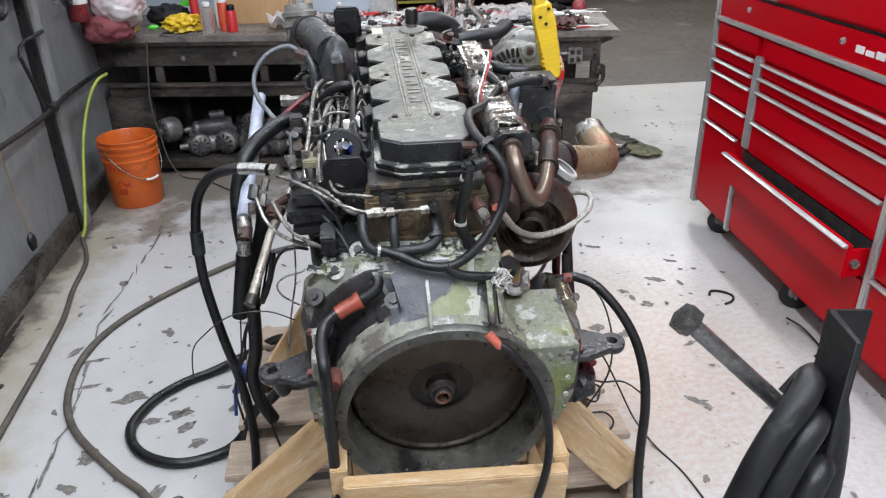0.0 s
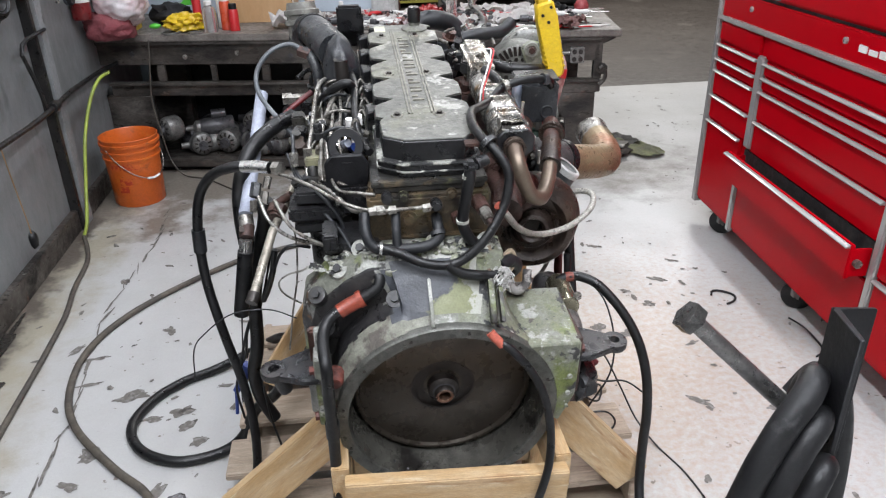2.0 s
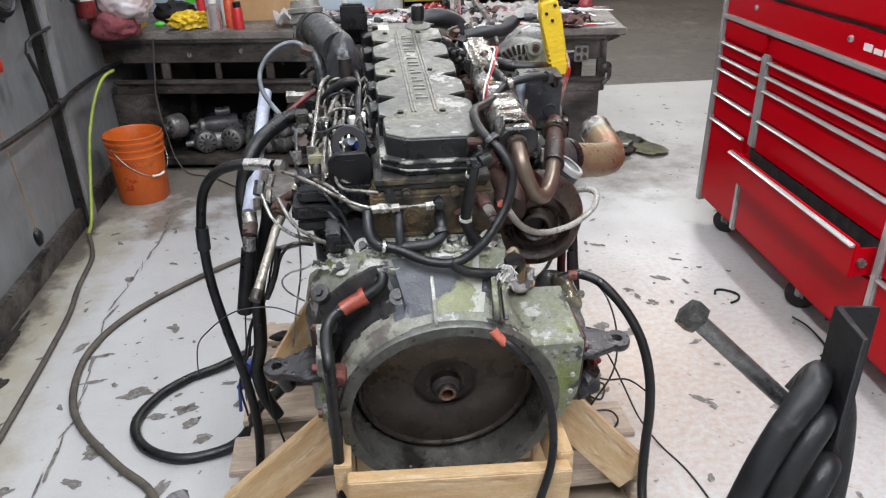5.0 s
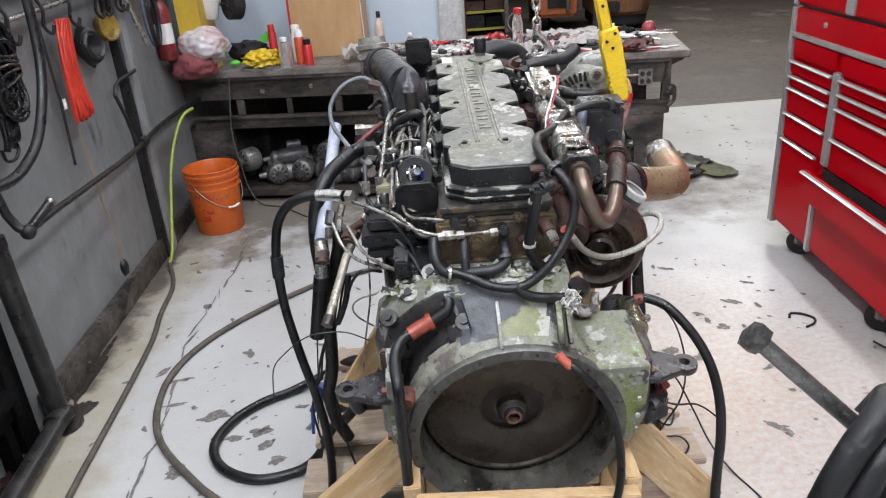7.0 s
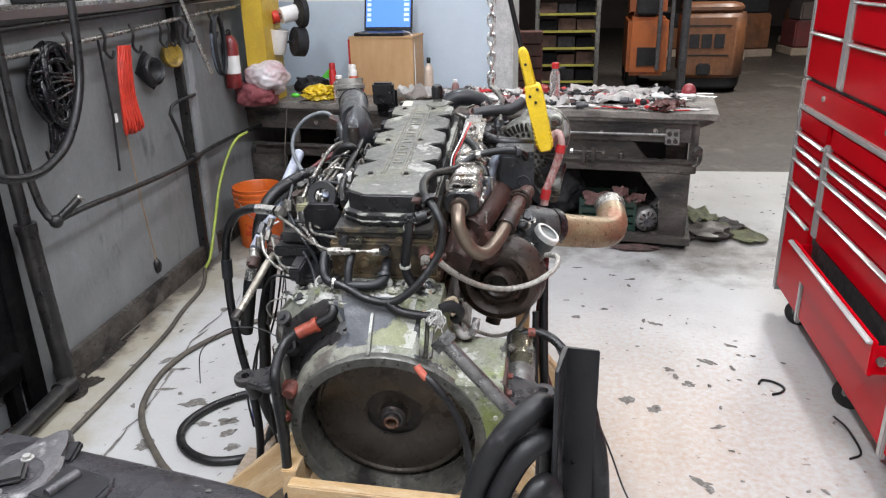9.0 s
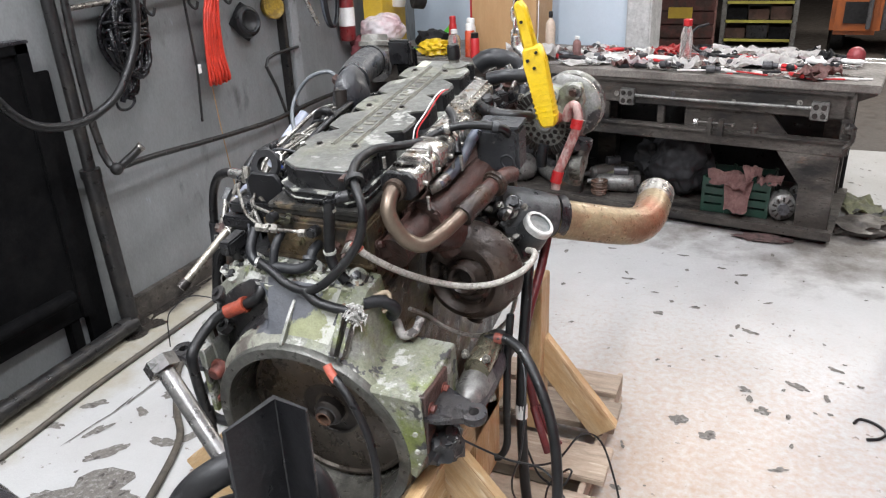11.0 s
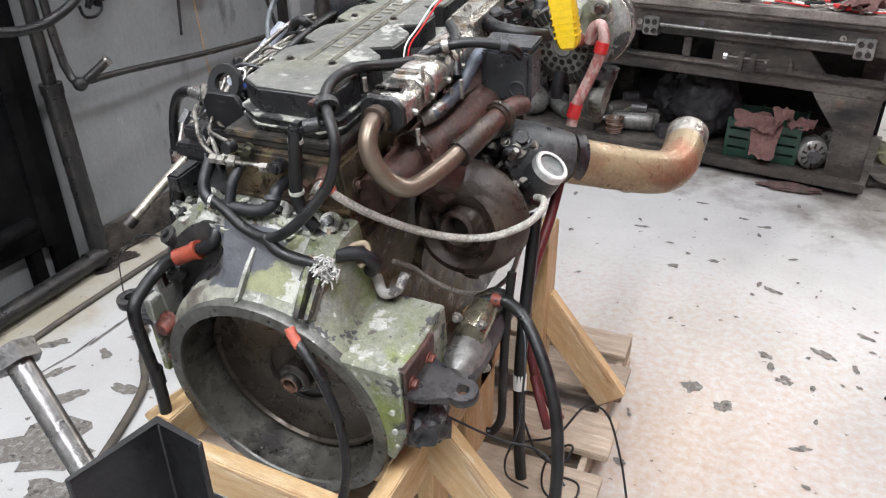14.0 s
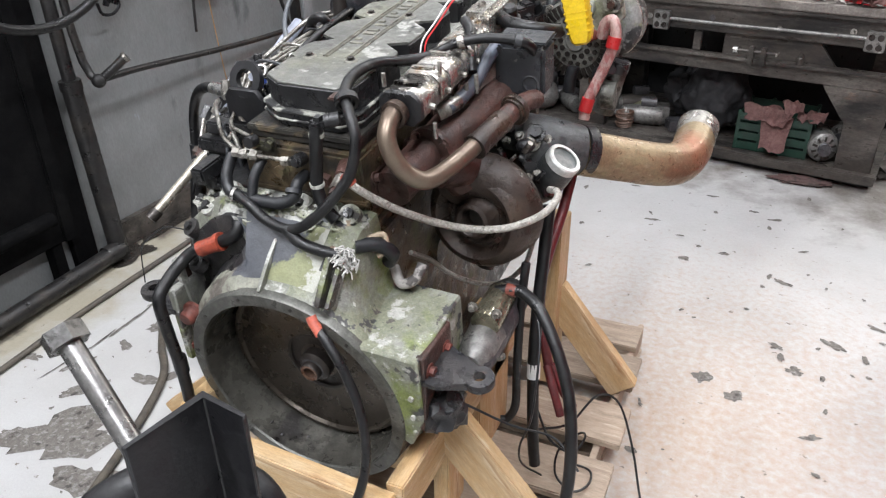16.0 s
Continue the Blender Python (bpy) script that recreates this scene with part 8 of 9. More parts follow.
# yellow cabinet with rolls, at the corner
cab = thing("yellow_cabinet", "yellow steel cabinet end with roll holders standing on the bench", "cabinet", Matrix.Translation((-1.505, 3.19, DECK)))
box("cabinet_front", (.0, .0, 0), (.132, .012, 1.0), YELLOW_PAINT, cab, 0.003)
box("cabinet_side", (.0, .012, 0), (.012, .34, 1.0), YELLOW_PAINT, cab, 0.002)
box("cabinet_side", (.120, .012, 0), (.132, .34, 1.0), YELLOW_PAINT, cab, 0.002)
box("cabinet_back", (.012, .328, 0), (.120, .34, 1.0), BLACK_PAINT, cab, 0.0)
for z in (.375, .55):
    cyl("roll_rod", (.125, .22, z), (.36, .22, z), 0.009, BLACK_PAINT, cab)
for x, z, r, w, mt, lab, tilt in ((.235, .553, .052, .115, WHITE_PLASTIC, "white paper roll", 10), (.140, .535, .042, .05, ORANGE_RED, "orange tape roll", 6), (.322, .565, .100, .040, BLACK_CLOTH, "large black tape roll", 0),
                            (.290, .375, .095, .075, BLACK_CLOTH, "black tape roll", -6)):
    rl = thing("tape_roll", lab + " on a rod of the yellow cabinet", "roll", pose(-1.505 + x, 3.41, DECK + z, 0, -tilt, 38), "rolls on the cabinet rods")
    lathe("roll_body", ((.010, -w / 2), (r - .004, -w / 2), (r, -w / 2 + .004), (r, w / 2 - .004), (r - .004, w / 2), (.010, w / 2), (.010, -w / 2)), mt, rl, ZX, 32)
    lathe("roll_core", ((.009, -w / 2 - .002), (.020, -w / 2 - .002), (.020, w / 2 + .002), (.009, w / 2 + .002)), CASTING, rl, ZX, 20)
tin = thing("plastic_tub", "tapered white plastic tub hung on the yellow cabinet", "tub", pose(-1.372, 3.40, DECK + .30, 0, 8, 0))
lathe("tub_body", ((0.0, .0), (.052, .0), (.055, .004), (.074, .150), (.078, .152), (.078, .160), (.070, .160)), WHITE_PLASTIC, tin, None, 28)


# ---- hand tools and litter over the bench top ----
def tool_wrench(m, s, label):
    th = thing("wrench", label, "wrench", m, "hand tools on the bench")
    bm = bmesh.new()
    add_prism(bm, ((-.09 * s, -.008 * s), (.07 * s, -.006 * s), (.085 * s, -.016 * s), (.105 * s, -.014 * s), (.098 * s, -.004 * s), (.090 * s, 0), (.098 * s, .004 * s), (.105 * s, .014 * s), (.085 * s, .016 * s), (.07 * s, .006 * s), (-.09 * s, .008 * s)), 0, .006 * s, None, 0.001)
    add_lathe(bm, ((.007 * s, 0), (.007 * s, .008 * s), (.015 * s, .008 * s), (.015 * s, 0), (.007 * s, 0)), Matrix.Translation((-.10 * s, 0, 0)), 14)
    part("wrench_body", bm, BARE_STEEL, th)
    return th


def tool_driver(m, s, material, label):
    th = thing("screwdriver", label, "screwdriver", m, "hand tools on the bench")
    lathe("handle", ((0.0, 0.0), (.012 * s, .002), (.014 * s, .02 * s), (.011 * s, .05 * s), (.014 * s, .09 * s), (.007 * s, .105 * s), (0.0, .106 * s)), material, th, Matrix.Translation((0, 0, .014 * s)) @ ZX, 12)
    cyl("blade", (.10 * s, 0, .014 * s), (.22 * s, 0, .012 * s), .0035 * s, BARE_STEEL, th, seg=8)
    return th


def tool_pliers(m, s, material, label):
    th = thing("pliers", label, "pliers", m, "hand tools on the bench")
    for sy in (-1, 1):
        tube("plier_grip", ((0, sy * .006, .01), (-.05 * s, sy * .022, .01), (-.12 * s, sy * .018, .01)), .008 * s, material, th, 8, 3)
    prism("plier_jaw", ((-.005, -.012), (.05 * s, -.005), (.05 * s, .005), (-.005, .012)), .003, .016, CASTING, th, None, 0.002)
    return th


def tool_socket(m, s, material, label):
    th = thing("socket", label, "socket", m, "hand tools on the bench")
    lathe("socket_body", ((.006 * s, 0), (.014 * s, 0), (.014 * s, .03 * s), (.009 * s, .034 * s), (.009 * s, .05 * s), (.005 * s, .05 * s)), material, th, Matrix.Translation((0, 0, .014 * s)) @ ZX, 16)
    return th


tr = random.Random(21)
reds = (RED_PLASTIC, WHITE_PLASTIC, BLACK_CLOTH, RED_PLASTIC, WHITE_PLASTIC, BLACK_CLOTH)
names = {id(RED_PLASTIC): "red", id(ORANGE_RED): "orange-red", id(BLACK_CLOTH): "black", id(WHITE_PLASTIC): "white"}
for k in range(150):
    x = -.22 - 1.65 * (k + tr.random()) / 150
    y = tr.uniform(.04, .62)
    turn = tr.uniform(-60, 60)
    m = at_bench(x, y, TOP + tr.uniform(0, .02), turn)
    kind = k % 6
    if kind == 0:
        tool_wrench(m, tr.uniform(.8, 1.5), "bright steel wrench among the tools")
    elif kind in (1, 4):
        mt = reds[tr.randrange(6)]
        tool_driver(m, tr.uniform(.8, 1.2), mt, names[id(mt)] + " handled screwdriver among the tools")
    elif kind == 2:
        mt = reds[tr.randrange(6)]
        tool_pliers(m, tr.uniform(.9, 1.4), mt, "pliers with " + names[id(mt)] + " grips")
    elif kind == 3:
        tool_socket(m, tr.uniform(.9, 1.6), (BARE_STEEL, CASTING)[k % 2], "steel socket lying on its side")
    else:
        s = tr.uniform(.5, 1.2)
        mt = (PAPER, BAG_FILM, PAPER, RAG_PINK, PAPER)[tr.randrange(5)]
        rag("paper_scrap", B(x, y, TOP), (.15 * s, .11 * s, .05 * s), mt, "crumpled scrap of paper or cloth on the bench", k, turn=turn, n=12)
for k, (x, y, s, mt, lab) in enumerate(((-1.50, .26, (.30, .20, .05), PAPER, "white paper towel spread on the bench"), (-1.98, .20, (.34, .26, .12), PAPER, "crumpled white towel on the bench"),
                                        (-.62, .34, (.40, .20, .07), PAPER, "white paper on the bench"), (-.85, .45, (.26, .16, .06), BLACK_CLOTH, "black cloth on the bench"),
                                        (-.30, .45, (.2, .15, .03), BLACK_CLOTH, "black glove on the bench"), (-1.20, .50, (.18, .14, .05), RED_PLASTIC, "red cloth on the bench"), (-.40, .12, (.2, .1, .02), PAPER, "white paper on the bench"))):
    rag("paper_towel", B(x, y, TOP), s, mt, lab, k + 40, turn=12 * k)
pr = random.Random(77)
for k in range(18):
    x, y, w = -.25 - 1.5 * pr.random(), pr.uniform(.12, .60), pr.uniform(.10, .24)
    rag("paper_sheet", B(x, y, TOP + .004), (w, w * .7, pr.uniform(.02, .06)), (PAPER, PAPER, BAG_FILM, WHITE_PLASTIC)[k % 4], "creased white paper among the tools", k + 90, turn=pr.uniform(0, 180), n=12)
tagged(tube("bent_hose", (B(-.95, .55, TOP + .012), B(-.98, .48, TOP + .05), B(-.92, .36, TOP + .035), B(-.75, .30, TOP + .015), B(-.50, .32, TOP + .012)), 0.008, RUBBER_GREY, None, 10), "bent grey hose on the bench", "hose")
for k, (x, y, z, sx, sy, sz, mt, lab) in enumerate((
        (-.78, .62, .03, .34, .20, .11, PAPER, "thick white towel heaped on the bench"), (-.50, .66, .03, .30, .16, .10, PAPER, "white towel rolled up on the bench"), (-1.62, .18, .0, .30, .26, .05, PAPER, "white paper spread over the bench edge"),
        (-1.42, .40, .0, .26, .24, .08, PAPER, "crumpled white paper on the bench"), (-1.20, .62, .02, .26, .18, .10, RED_PLASTIC, "red cloth bundle on the bench"), (-1.66, .55, .0, .24, .20, .10, PAPER, "white rag heap on the bench"),
        (-.95, .24, .0, .16, .12, .07, RAG_PINK, "pink shop rag on the bench"), (-1.10, .14, .0, .14, .10, .05, RAG_PINK, "pink shop rag on the bench"), (-.36, .62, .03, .26, .16, .10, BLACK_CLOTH, "black cloth heap on the bench"),
        (-.62, .50, .01, .22, .14, .08, BAG_FILM, "pale plastic sheet on the bench"), (-1.85, .45, .0, .22, .20, .09, PAPER, "white rag heap on the bench"), (-.98, .70, .04, .24, .14, .09, BLACK_CLOTH, "black cloth heap on the bench"))):
    rag("bench_rag", B(x, y, TOP + z * .3), (sx, sy, sz * .55), mt, lab, k + 140, turn=17 * k, n=18, fold=1.3)
tagged(tube("curved_hose", (B(-1.02, .72, TOP + .17), B(-1.08, .66, TOP + .15), B(-1.09, .56, TOP + .10), B(-1.00, .46, TOP + .05), B(-.80, .42, TOP + .035), B(-.55, .40, TOP + .03), B(-.34, .44, TOP + .035)), 0.0085, RUBBER_GREY, None, 10), "grey hose end curving up over the tools", "hose")
ballob = lathe("red_ball", [(.048 * math.sin(math.pi * k / 14), .048 - .048 * math.cos(math.pi * k / 14)) for k in range(15)], paint("dull_red_ball", (0.32, 0.05, 0.055), (0.26, 0.04, 0.045), scale=12, rough=0.5), None, at_bench(-.17, .56, TOP), 28)
tagged(ballob, "dull red ball at the bench end", "ball")
for k in range(34):
    tagged(box("metal_strip", (-.09, -.008, 0), (.09, .008, .006), (WHITE_PLASTIC, ALLOY, PAPER, WHITE_PLASTIC, RED_PLASTIC, SILVER_CAST)[k % 6], None, 0.001, at_bench(-.14 - .030 * k, tr.uniform(.03, .22), TOP + .002 + .0012 * (k % 9), tr.uniform(-35, 35))), "flat metal strip on the bench", "strip")

# ---- west wall: rails, hooks, coils, pipes ----
wr = thing("tool_rail", "pair of steel rails with hooks along the wall", "rail")
tube("rail", ((-1.53, .95, 1.335), (-1.53, 1.8, 1.37), (-1.53, 2.62, 1.41), (-1.53, 3.3, 1.43)), 0.011, ALLOY, wr, 10, 1)
tube("rail", ((-1.55, .95, 1.43), (-1.55, 2.0, 1.455), (-1.55, 3.3, 1.50)), 0.012, BLACK_PIPE, wr, 10, 1)
for k, y in enumerate((1.35, 1.62, 1.86, 2.13, 2.22, 2.38, 2.44, 2.75, 2.9)):
    tube("hook", ((-1.53, y, 1.40), (-1.515, y, 1.36), (-1.525, y, 1.30), (-1.51, y + .02, 1.27), (-1.50, y + .03, 1.30)), 0.007, BLACK_PIPE, wr, 8, 4)
coil = thing("extension_cord", "orange-red extension cord coiled on a hook", "cord")
for k in range(19):
    a = (k - 9) / 9
    o = .044 * a + .005 * math.sin(k * 2.3)
    tube("cord_turn", ((-1.535 + .012 * (k % 3), 1.775 + o * .6, 1.31), (-1.525 + .01 * (k % 2), 1.745 + o, 1.20), (-1.52, 1.735 + o * 1.3, 1.06), (-1.52 + .008 * (k % 3), 1.735 + o * 1.4, .93 + .012 * (k % 4)), (-1.535, 1.750 + o * 1.4, .94), (-1.545, 1.765 + o * 1.1, 1.06), (-1.55, 1.785 + o * .7, 1.22)), 0.0072, ORANGE_RED, coil, 8, 4)
fun = thing("black_funnel", "black rubber disc hanging on the wall", "disc")
lathe("disc", ((0.0, .012), (.02, .014), (.045, .03), (.075, .022), (.082, .0), (.07, -.01), (0.0, -.01)), RUBBER, fun, along((-1.565, 2.06, 1.165), (-1.0, 1.92, 1.25)), 32)
prism("disc_flange", ((-.098, 0), (-.03, -.075), (0, -.098), (.03, -.075), (.098, 0), (.03, .075), (0, .098), (-.03, .075)), -.004, .006, RUBBER, fun, along((-1.575, 2.06, 1.165), (-1.0, 1.92, 1.25)), 0.003)
lathe("disc_rim", ((.048, .028), (.056, .038), (.064, .028)), RUBBER_GREY, fun, along((-1.565, 2.06, 1.165), (-1.0, 1.92, 1.25)), 32)
yel = thing("yellow_dish", "yellow dished steel plate hanging on the wall", "dish")
lathe("dish_body", ((0.0, .004), (.045, .006), (.058, .022), (.064, .02), (.062, -.012), (0.0, -.014)), paint("ochre_dish", (0.36, 0.235, 0.025), (0.22, 0.14, 0.03), scale=16, rough=0.5, grain=0.2), yel, along((-1.56, 2.29, 1.215), (-1.0, 2.1, 1.3)), 32)
bar = tagged(tube("pry_bar", ((-1.50, 2.34, 1.52), (-1.515, 2.50, 1.30), (-1.525, 2.67, 1.08)), 0.012, BARE_STEEL, None, 10, 1), "long steel pry bar leaning on the rail", "bar")
tagged(tube("crank_rod", ((-1.54, 2.46, .985), (-1.54, 2.24, .980), (-1.54, 2.17, .965), (-1.54, 2.145, .930), (-1.545, 2.225, .80), (-1.55, 2.29, .65)), 0.009, BLACK_PIPE, None, 8, 1), "bent black crank rod hanging on the wall", "rod")
tagged(tube("thin_bar", ((-1.545, 1.61, 1.37), (-1.545, 1.625, 1.01), (-1.545, 1.60, .765)), 0.006, BLACK_PIPE, None, 8, 1), "thin black bar hanging beside the cord", "bar")
tagged(box("paper_tag", (-.008, -.002, -.02), (.008, .002, .02), WHITE_PLASTIC, None, 0.0005, pose(-1.533, 1.628, 1.005, 0, 0, 80)), "white paper tag on a bar", "tag")
tagged(tube("pull_cord", ((-1.54, 1.70, .93), (-1.54, 1.715, .74), (-1.54, 1.735, .54), (-1.54, 1.765, .32), (-1.545, 1.78, .24)), 0.0025, paint("tan_string", (0.36, 0.22, 0.10), (0.3, 0.18, 0.08), scale=20, rough=0.8), None, 6), "thin tan cord hanging from the coil", "cord")
tagged(blob("cord_plug", (-1.545, 1.785, .215), (.018, .024, .045), RUBBER, None, 2, 0.3, 2, 2), "black plug at the cord's end", "plug")
pipe = thing("wall_pipe", "dark steel pipe with elbows run along the wall", "pipe")
tube("pipe_run", ((-1.445, .95, .735), (-1.46, 1.2, .722), (-1.51, 1.65, .675), (-1.54, 2.18, .642), (-1.545, 2.63, .655), (-1.545, 3.10, .645), (-1.50, 3.3, .65)), 0.0125, BLACK_PIPE, pipe, 12, 3)
tube("pipe_riser", ((-1.445, .95, .735), (-1.49, .945, .80), (-1.52, .95, 1.10), (-1.53, .98, 1.9)), 0.015, BLACK_PIPE, pipe, 12, 2)
tube("pipe_stub", ((-1.45, .98, .735), (-1.42, 1.02, .77), (-1.395, 1.05, .80)), 0.0165, BLACK_PIPE, pipe, 12, 1)
cyl("pipe_cap", (-1.397, 1.047, .797), (-1.390, 1.054, .804), 0.02, ALLOY, pipe)
lathe("pipe_elbow", [(.026 * math.sin(math.pi * k / 8), -.026 * math.cos(math.pi * k / 8)) for k in range(9)], BLACK_PIPE, pipe, Matrix.Translation((-1.445, .955, .733)), 16)
lathe("pipe_joint", ((.0, -.03), (.024, -.03), (.026, 0), (.024, .03), (.0, .03)), BLACK_PIPE, pipe, along((-1.543, 2.36, .647), (-1.544, 2.6, .654)), 16)
stud = thing("wall_stud", "dark steel stud standing against the wall", "stud")
box("stud_web", (-1.60, 2.37, .0), (-1.555, 2.405, 1.46), BLACK_PIPE, stud, 0.003)
box("stud_face", (-1.60, 2.43, .0), (-1.548, 2.51, 1.46), paint("pale_stud_paint", (0.27, 0.28, 0.285), (0.21, 0.215, 0.22), scale=5, rough=0.5, grain=0.1, third=(0.10, 0.10, 0.10), scale3=9, edge3=(0.6, 0.7)), stud, 0.004, label="pale grey painted face")
post = thing("pipe_guard", "dark pipe guard rail with a floor rail and a double post", "guard rail")
cyl("post_lower", (-1.52, .92, .0), (-1.545, .915, .72), .036, BLACK_PIPE, post, seg=24)
cyl("post_collar", (-1.545, .915, .70), (-1.546, .915, .735), .040, BLACK_PIPE, post, seg=24)
cyl("post_upper", (-1.546, .915, .73), (-1.58, .92, 2.4), .024, BLACK_PIPE, post, seg=20)
tube("floor_rail", ((-1.505, .92, .05), (-1.49, .70, .05), (-1.475, .40, .05), (-1.465, .16, .05), (-1.48, .08, .05), (-1.55, .05, .05)), .033, BLACK_PIPE, post, 18, 4)
lathe("rail_joint", ((.0, -.03), (.039, -.03), (.039, .03), (.0, .03)), BLACK_PIPE, post, along((-1.47, .2, .05), (-1.475, .3, .05)), 20)
lathe("rail_joint", ((.0, -.03), (.039, -.03), (.039, .03), (.0, .03)), BLACK_PIPE, post, along((-1.503, .87, .05), (-1.5, .9, .05)), 20)
cabn = thing("black_cabinet", "tall matt black steel cabinet standing by the wall", "cabinet")
MATT_BLACK = paint("matt_black_cabinet", (0.0045, 0.0045, 0.005), (0.008, 0.0078, 0.008), scale=9, edge=(0.42, 0.64), rough=0.8, spec=0.05, grain=0.2, bump=0.12, third=(0.012, 0.011, 0.010), scale3=30, edge3=(0.66, 0.72))
box("cabinet_shell", (-1.598, -1.3, .17), (-1.545, .760, 1.240), MATT_BLACK, cabn, 0.008)
# flat black strip on the wall between cabinet and post
box("cabinet_panel", (-1.599, .762, .0), (-1.574, .866, 1.13), MATT_BLACK, cabn, 0.004, label="narrow black strip beside the cabinet")
box("cabinet_rim", (-1.550, .715, .17), (-1.535, .772, 1.246), MATT_BLACK, cabn, 0.004)
box("cabinet_rim", (-1.550, -1.3, 1.205), (-1.535, .772, 1.25), MATT_BLACK, cabn, 0.004)
box("cabinet_top", (-1.598, -1.3, 1.240), (-1.530, .776, 1.252), GEAR_DARK, cabn, 0.003)
tube("cabinet_tube", ((-1.50, -1.3, .30), (-1.50, -.3, .30), (-1.50, .66, .30)), .028, MATT_BLACK, cabn, 14, 1)
for y in (-1.2, -.3, .66):
    box("cabinet_foot", (-1.598, y, .0), (-1.555, y + .05, .17), MATT_BLACK, cabn, 0.004)
hose("wall_hose", ((-1.36, 1.16, 2.4), (-1.34, 1.13, 1.8), (-1.31, 1.10, 1.53), (-1.30, 1.05, 1.25), (-1.30, .93, 1.07), (-1.30, .80, 1.0), (-1.30, .665, .985), (-1.30, .52, 1.025), (-1.30, .42, 1.14), (-1.30, .36, 1.32), (-1.32, .33, 1.7), (-1.36, .32, 2.4)), 0.0155, RUBBER, "black hose hanging in a wide loop", "hose", 14)
OILY_CARD = paint("oily_red_brown_card", (0.085, 0.036, 0.028), (0.045, 0.026, 0.022), scale=9, rough=0.7, grain=0.25, third=(0.20, 0.14, 0.10), scale3=22, edge3=(0.62, 0.68))
# card scraps, shaped with the crumpled rag sheet
for k, (x, y, w, d, turn) in enumerate(((-1.55, .34, .09, .26, 6), (-1.54, .06, .09, .20, -2), (-1.56, .60, .08, .20, 14))):
    rag("oily_rag", (x, y, .002), (w, d, .018), OILY_CARD, "oil-soaked red-brown card scrap flat under the black cabinet", 21 + k, turn=turn)
FILM_BLACK = paint("black_film", (0.004, 0.004, 0.005), (0.008, 0.008, 0.010), scale=20, rough=0.26, spec=0.3, grain=0.1, bump=0.5, bump_scale=40)
ties = thing("cable_coil", "shiny black cable coil tied and hung on the wall rail", "cable coil")
cr = random.Random(44)
for k in range(22):
    w, top, low = cr.uniform(.03, .11), cr.uniform(1.30, 1.37), cr.uniform(1.04, 1.14)
    c, dx = 1.23 + cr.uniform(-.02, .02), -1.545 + .006 * (k % 7)
    tube("coil_turn", [(dx + .012 * math.sin(3 * a + k), c + w * math.sin(a), (top + low) / 2 + (top - low) / 2 * math.cos(a) + .008 * math.sin(2 * a + k)) for a in (2 * math.pi * j / 12 for j in range(13))], 0.0105, FILM_BLACK, ties, 8, 3)
for k in range(5):
    z = 1.17 + .022 * k
    tube("coil_wrap", [(-1.525 + .035 * math.cos(a), 1.23 + .110 * math.sin(a), z + .012 * math.sin(2 * a + k)) for a in (2 * math.pi * j / 12 for j in range(13))], 0.0065, FILM_BLACK, ties, 7, 2, label="cable wound round the coil")
for k in range(7):
    o = .012 * (k - 3)
    tube("coil_tail", ((-1.54 + .006 * (k % 3), 1.215 + o, 1.12), (-1.535, 1.205 + o * 1.1, 1.05), (-1.53 + .005 * (k % 2), 1.185 + o, .985 + .008 * (k % 3)), (-1.535, 1.17 + o * .8, .955 + .012 * (k % 4))), 0.0115, FILM_BLACK, ties, 8, 4)
tube("coil_tail", ((-1.53, 1.19, .99), (-1.525, 1.195, .95), (-1.525, 1.16, .925), (-1.53, 1.115, .93), (-1.53, 1.10, .97)), 0.006, FILM_BLACK, ties, 8, 4)
bh = thing("hose_loop", "blue-grey hose looped on the rail", "hose")
for k in range(3):
    tube("loop", [(-1.53 + .008 * k, 2.83 + .085 * math.sin(a) * (1 - .1 * k), 1.22 + .17 * math.cos(a)) for a in (2 * math.pi * j / 16 for j in range(17))], 0.010, paint("slate_hose", (0.06, 0.07, 0.09), (0.10, 0.115, 0.14), scale=12, rough=0.5) if k == 0 else RUBBER_GREY, bh, 8, 2)
ext = thing("fire_extinguisher", "red cylinder with a white band on the wall", "extinguisher")
lathe("cylinder", ((0.0, 0.0), (.045, .0), (.05, .01), (.05, .27), (.03, .31), (.016, .32), (.0, .33)), paint("extinguisher_red", (0.22, 0.018, 0.02), (0.14, 0.015, 0.016), scale=10, rough=0.4, grain=0.15), ext, Matrix.Translation((-1.545, 3.04, .94)), 28)
lathe("label_band", ((.0507, .09), (.0507, .20)), WHITE_PLASTIC, ext, Matrix.Translation((-1.545, 3.04, .94)), 28)
lathe("valve_head", ((0.0, .32), (.014, .32), (.016, .35), (.0, .36)), RUBBER, ext, Matrix.Translation((-1.545, 3.04, .94)), 16)
for k, (y, w, mt, lab) in enumerate(((1.25, .09, BLACK_CLOTH, "black box on the wall ledge"), (1.40, .08, BLACK_CLOTH, "black box on the wall ledge"), (2.45, .09, RAG_MAROON, "maroon box on the wall ledge"), (2.66, .11, RAG_PINK, "pink box on the wall ledge"))):
    tagged(box("ledge_box", (-.05, -w, 0), (.05, w, .15), mt, None, 0.004, pose(-1.54, y, 1.515)), lab, "box")
setting("ledge", (-1.60, .9, 1.498), (-1.47, 3.3, 1.513), ALLOY, "pale shelf ledge on the wall")

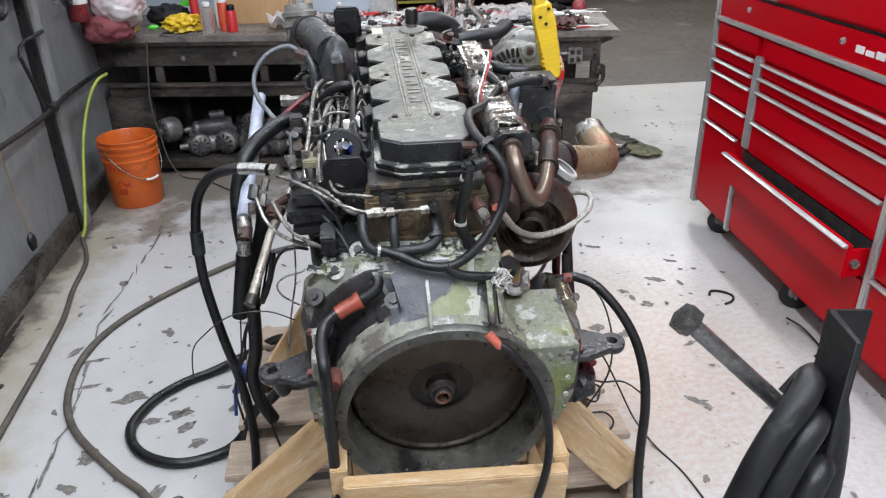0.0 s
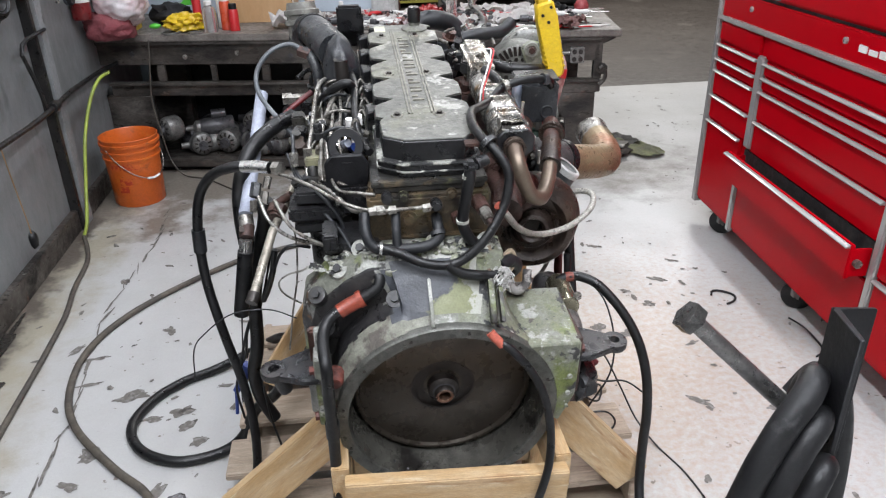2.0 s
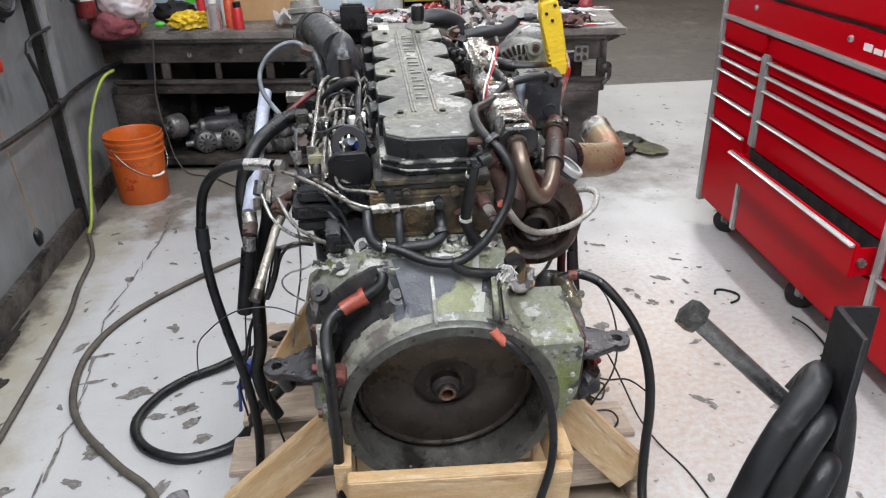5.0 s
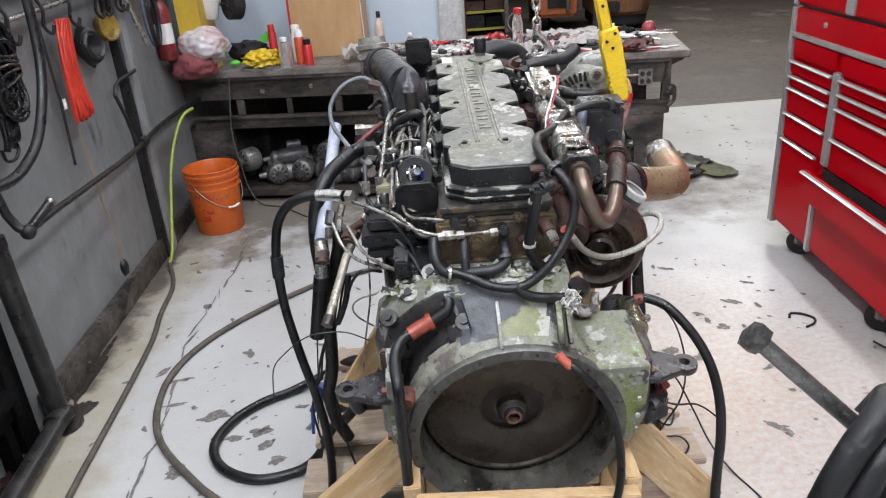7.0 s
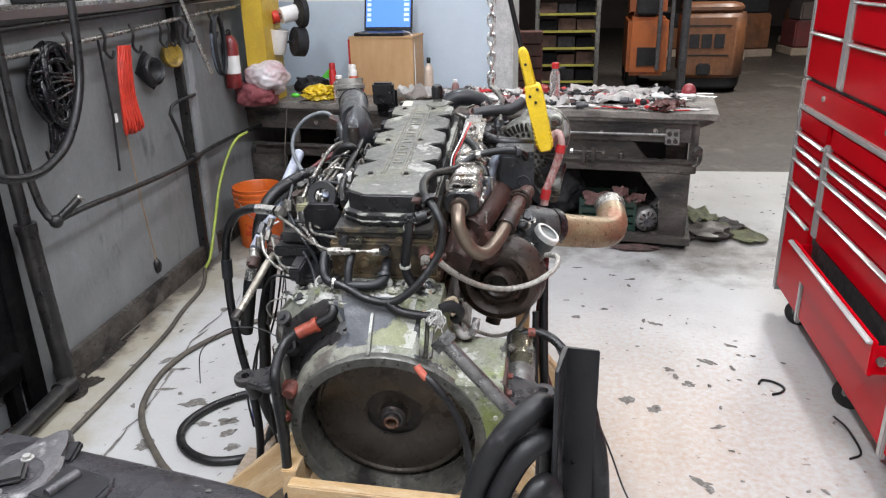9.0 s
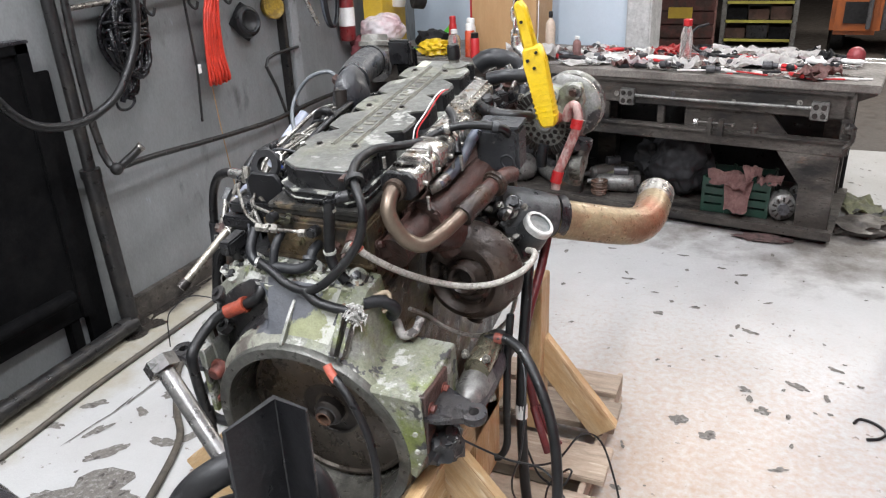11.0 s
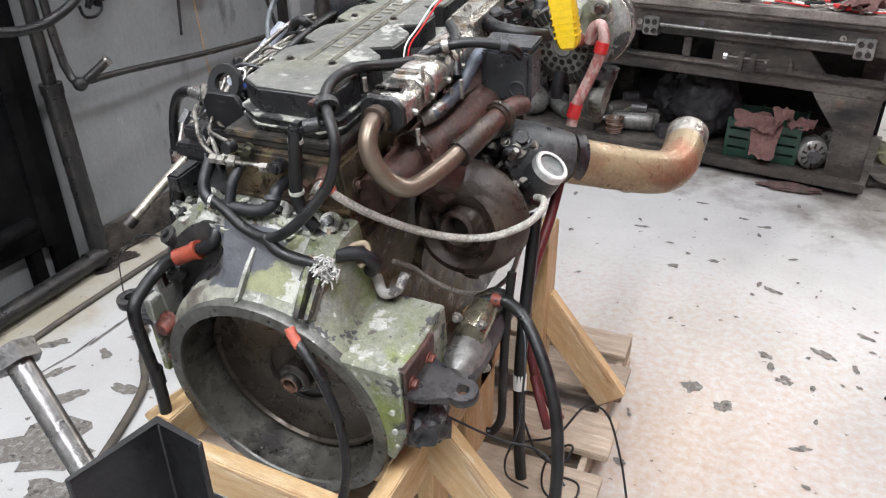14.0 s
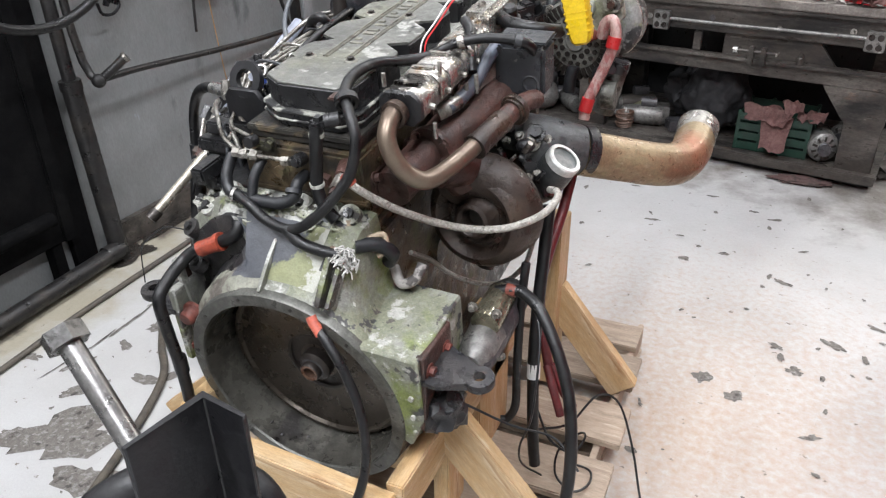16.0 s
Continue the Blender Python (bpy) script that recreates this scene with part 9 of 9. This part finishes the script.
# ---- the hall behind: rack, forklift, stored things ----
rack = thing("storage_rack", "dark storage rack with yellow shelf edges", "rack", pose(.79, 9.6, 0))
for x in (-.46, .40):
    for y in (0, .7):
        box("rack_post", (x, y, 0), (x + .06, y + .07, 2.6), SILVER_CAST, rack, 0.004)
RACK_YELLOW = paint("yellow_rack_edge", (0.42, 0.39, 0.07), (0.34, 0.31, 0.06), scale=4, rough=0.6)
RACK_BROWN = paint("brown_carton", (0.30, 0.18, 0.14), (0.19, 0.125, 0.10), scale=5, rough=0.8, grain=0.2)
for k in range(9):
    z = .07 + .237 * k
    box("rack_shelf", (-.42, 0, z), (.42, .75, z + .02), BLACK_CLOTH, rack, 0.0)
    box("rack_edge", (-.40, -.012, z - .005), (.40, .0, z + .030), RACK_YELLOW, rack, 0.002)
    for j in range(3):
        box("rack_bin", (-.40 + .27 * j, .12, z + .02), (-.15 + .27 * j, .6, z + .15 + .02 * ((j * 5 + k) % 3)), (RACK_BROWN, CASTING, BLACK_CLOTH, RACK_BROWN)[(j + 2 * k) % 4], rack, 0.01)
crt = thing("wooden_crate", "dark red-brown wooden crate beyond the column", "crate", pose(.12, 6.5, 0))
for k in range(8):
    box("crate_board", (-.30, -.02, .02 + .125 * k), (.30, .30, .135 + .125 * k), paint("red_brown_board", (0.13, 0.045, 0.035), (0.08, 0.04, 0.03), scale=6, rough=0.7, grain=0.2) if k == 0 else bpy.data.materials["red_brown_board"], crt, 0.006)
box("crate_label", (-.12, -.024, .70), (.10, -.0195, .80), YELLOW_PAINT, crt, 0.0)

lift = thing("forklift", "old orange forklift truck with a grey guard", "forklift", pose(2.2, 9.0, 0, 0, 0, -4))
prism("counterweight", ((.12, .0), (.70, .0), (.84, .05), (.92, .16), (.94, .40), (.94, 1.0), (.12, 1.0)), .20, 1.04, FORK_ORANGE, lift, None, 0.05, "scuffed orange cast counterweight")
prism("counterweight_foot", ((.16, .04), (.68, .04), (.80, .09), (.88, .2), (.88, 1.0), (.16, 1.0)), .06, .22, BLACK_CLOTH, lift, None, 0.03)
prism("counterweight_cap", ((.14, .03), (.68, .03), (.80, .08), (.88, .18), (.90, 1.0), (.14, 1.0)), 1.04, 1.16, FORK_ORANGE, lift, None, 0.04)
box("truck_body", (-.62, .1, .22), (-.08, 1.5, 1.0), paint("orange_panel", (0.40, 0.105, 0.022), (0.30, 0.085, 0.025), scale=4, rough=0.5, grain=0.12), lift, 0.05)
box("seat_base", (-.60, .3, 1.0), (-.10, 1.2, 1.32), bpy.data.materials["orange_panel"], lift, 0.06)
box("step_well", (-.50, .085, .34), (-.20, .12, .62), BLACK_CLOTH, lift, 0.02)
box("engine_hatch", (-.52, .09, 1.02), (-.22, .32, 1.28), BLACK_CLOTH, lift, 0.03)
for k in range(3):
    box("vent", (.18 + .16 * k, -.012, .60), (.31 + .16 * k, .01, .78), BLACK_CLOTH, lift, 0.004)
box("groove", (.14, -.006, .88), (.70, .004, .895), BLACK_CLOTH, lift, 0.0)
box("groove", (.14, -.006, .50), (.70, .004, .515), BLACK_CLOTH, lift, 0.0)
box("tow_pin", (.30, -.03, .24), (.48, .02, .40), BLACK_CLOTH, lift, 0.02)
for x in (-.24, -.08):
    box("guard_post", (x, .0, .3), (x + .05, .06, 2.2), CASTING, lift, 0.01)
box("guard_roof", (-.66, .0, 2.2), (.14, 1.2, 2.28), BLACK_CLOTH, lift, 0.02)
box("seat", (-.5, .4, 1.32), (-.1, .9, 1.5), BLACK_CLOTH, lift, 0.05)
for x in (-.52, .82):
    for y in (.45, 1.5):
        lathe("truck_wheel", ((0.0, -.09), (.20, -.09), (.24, -.06), (.24, .06), (.20, .09), (.0, .09)), RUBBER, lift, Matrix.Translation((x, y, .24)) @ ZX, 26)
hp2 = thing("steel_post", "grey steel post standing before the forklift", "post", pose(2.13, 8.0, 0))
cyl("post_tube", (0, 0, 0), (0, 0, 4.4), .05, CASTING, hp2)
cyl("post_base", (0, 0, 0), (0, 0, .04), .12, CASTING, hp2)
gr = random.Random(5)
for k in range(16):
    x, y = 3.0 + 5.5 * gr.random(), 13.0 + 4.5 * gr.random()
    s = gr.uniform(.5, 1.1)
    mt = (FORK_ORANGE, HALL, BLACK_CLOTH, paint("dull_red_store", (0.16, 0.03, 0.03), (0.12, 0.03, 0.03), scale=3, rough=0.7) if k == 3 else FORK_ORANGE)[k % 4]
    st = thing("stacked_load", "stacked load on a pallet in the dark hall", "load", pose(x, y, 0, 0, 0, gr.uniform(-20, 20)), "stored loads in the hall")
    box("load_pallet", (-.5 * s, -.5 * s, 0), (.5 * s, .5 * s, .14), PALLET_WOOD, st, 0.01)
    box("load_box", (-.45 * s, -.45 * s, .14), (.45 * s, .45 * s, .14 + .6 * s), mt, st, 0.03)
    box("load_box", (-.35 * s, -.4 * s, .14 + .6 * s), (.40 * s, .4 * s, .14 + 1.0 * s), (HALL, BLACK_CLOTH, mt)[k % 3], st, 0.03)
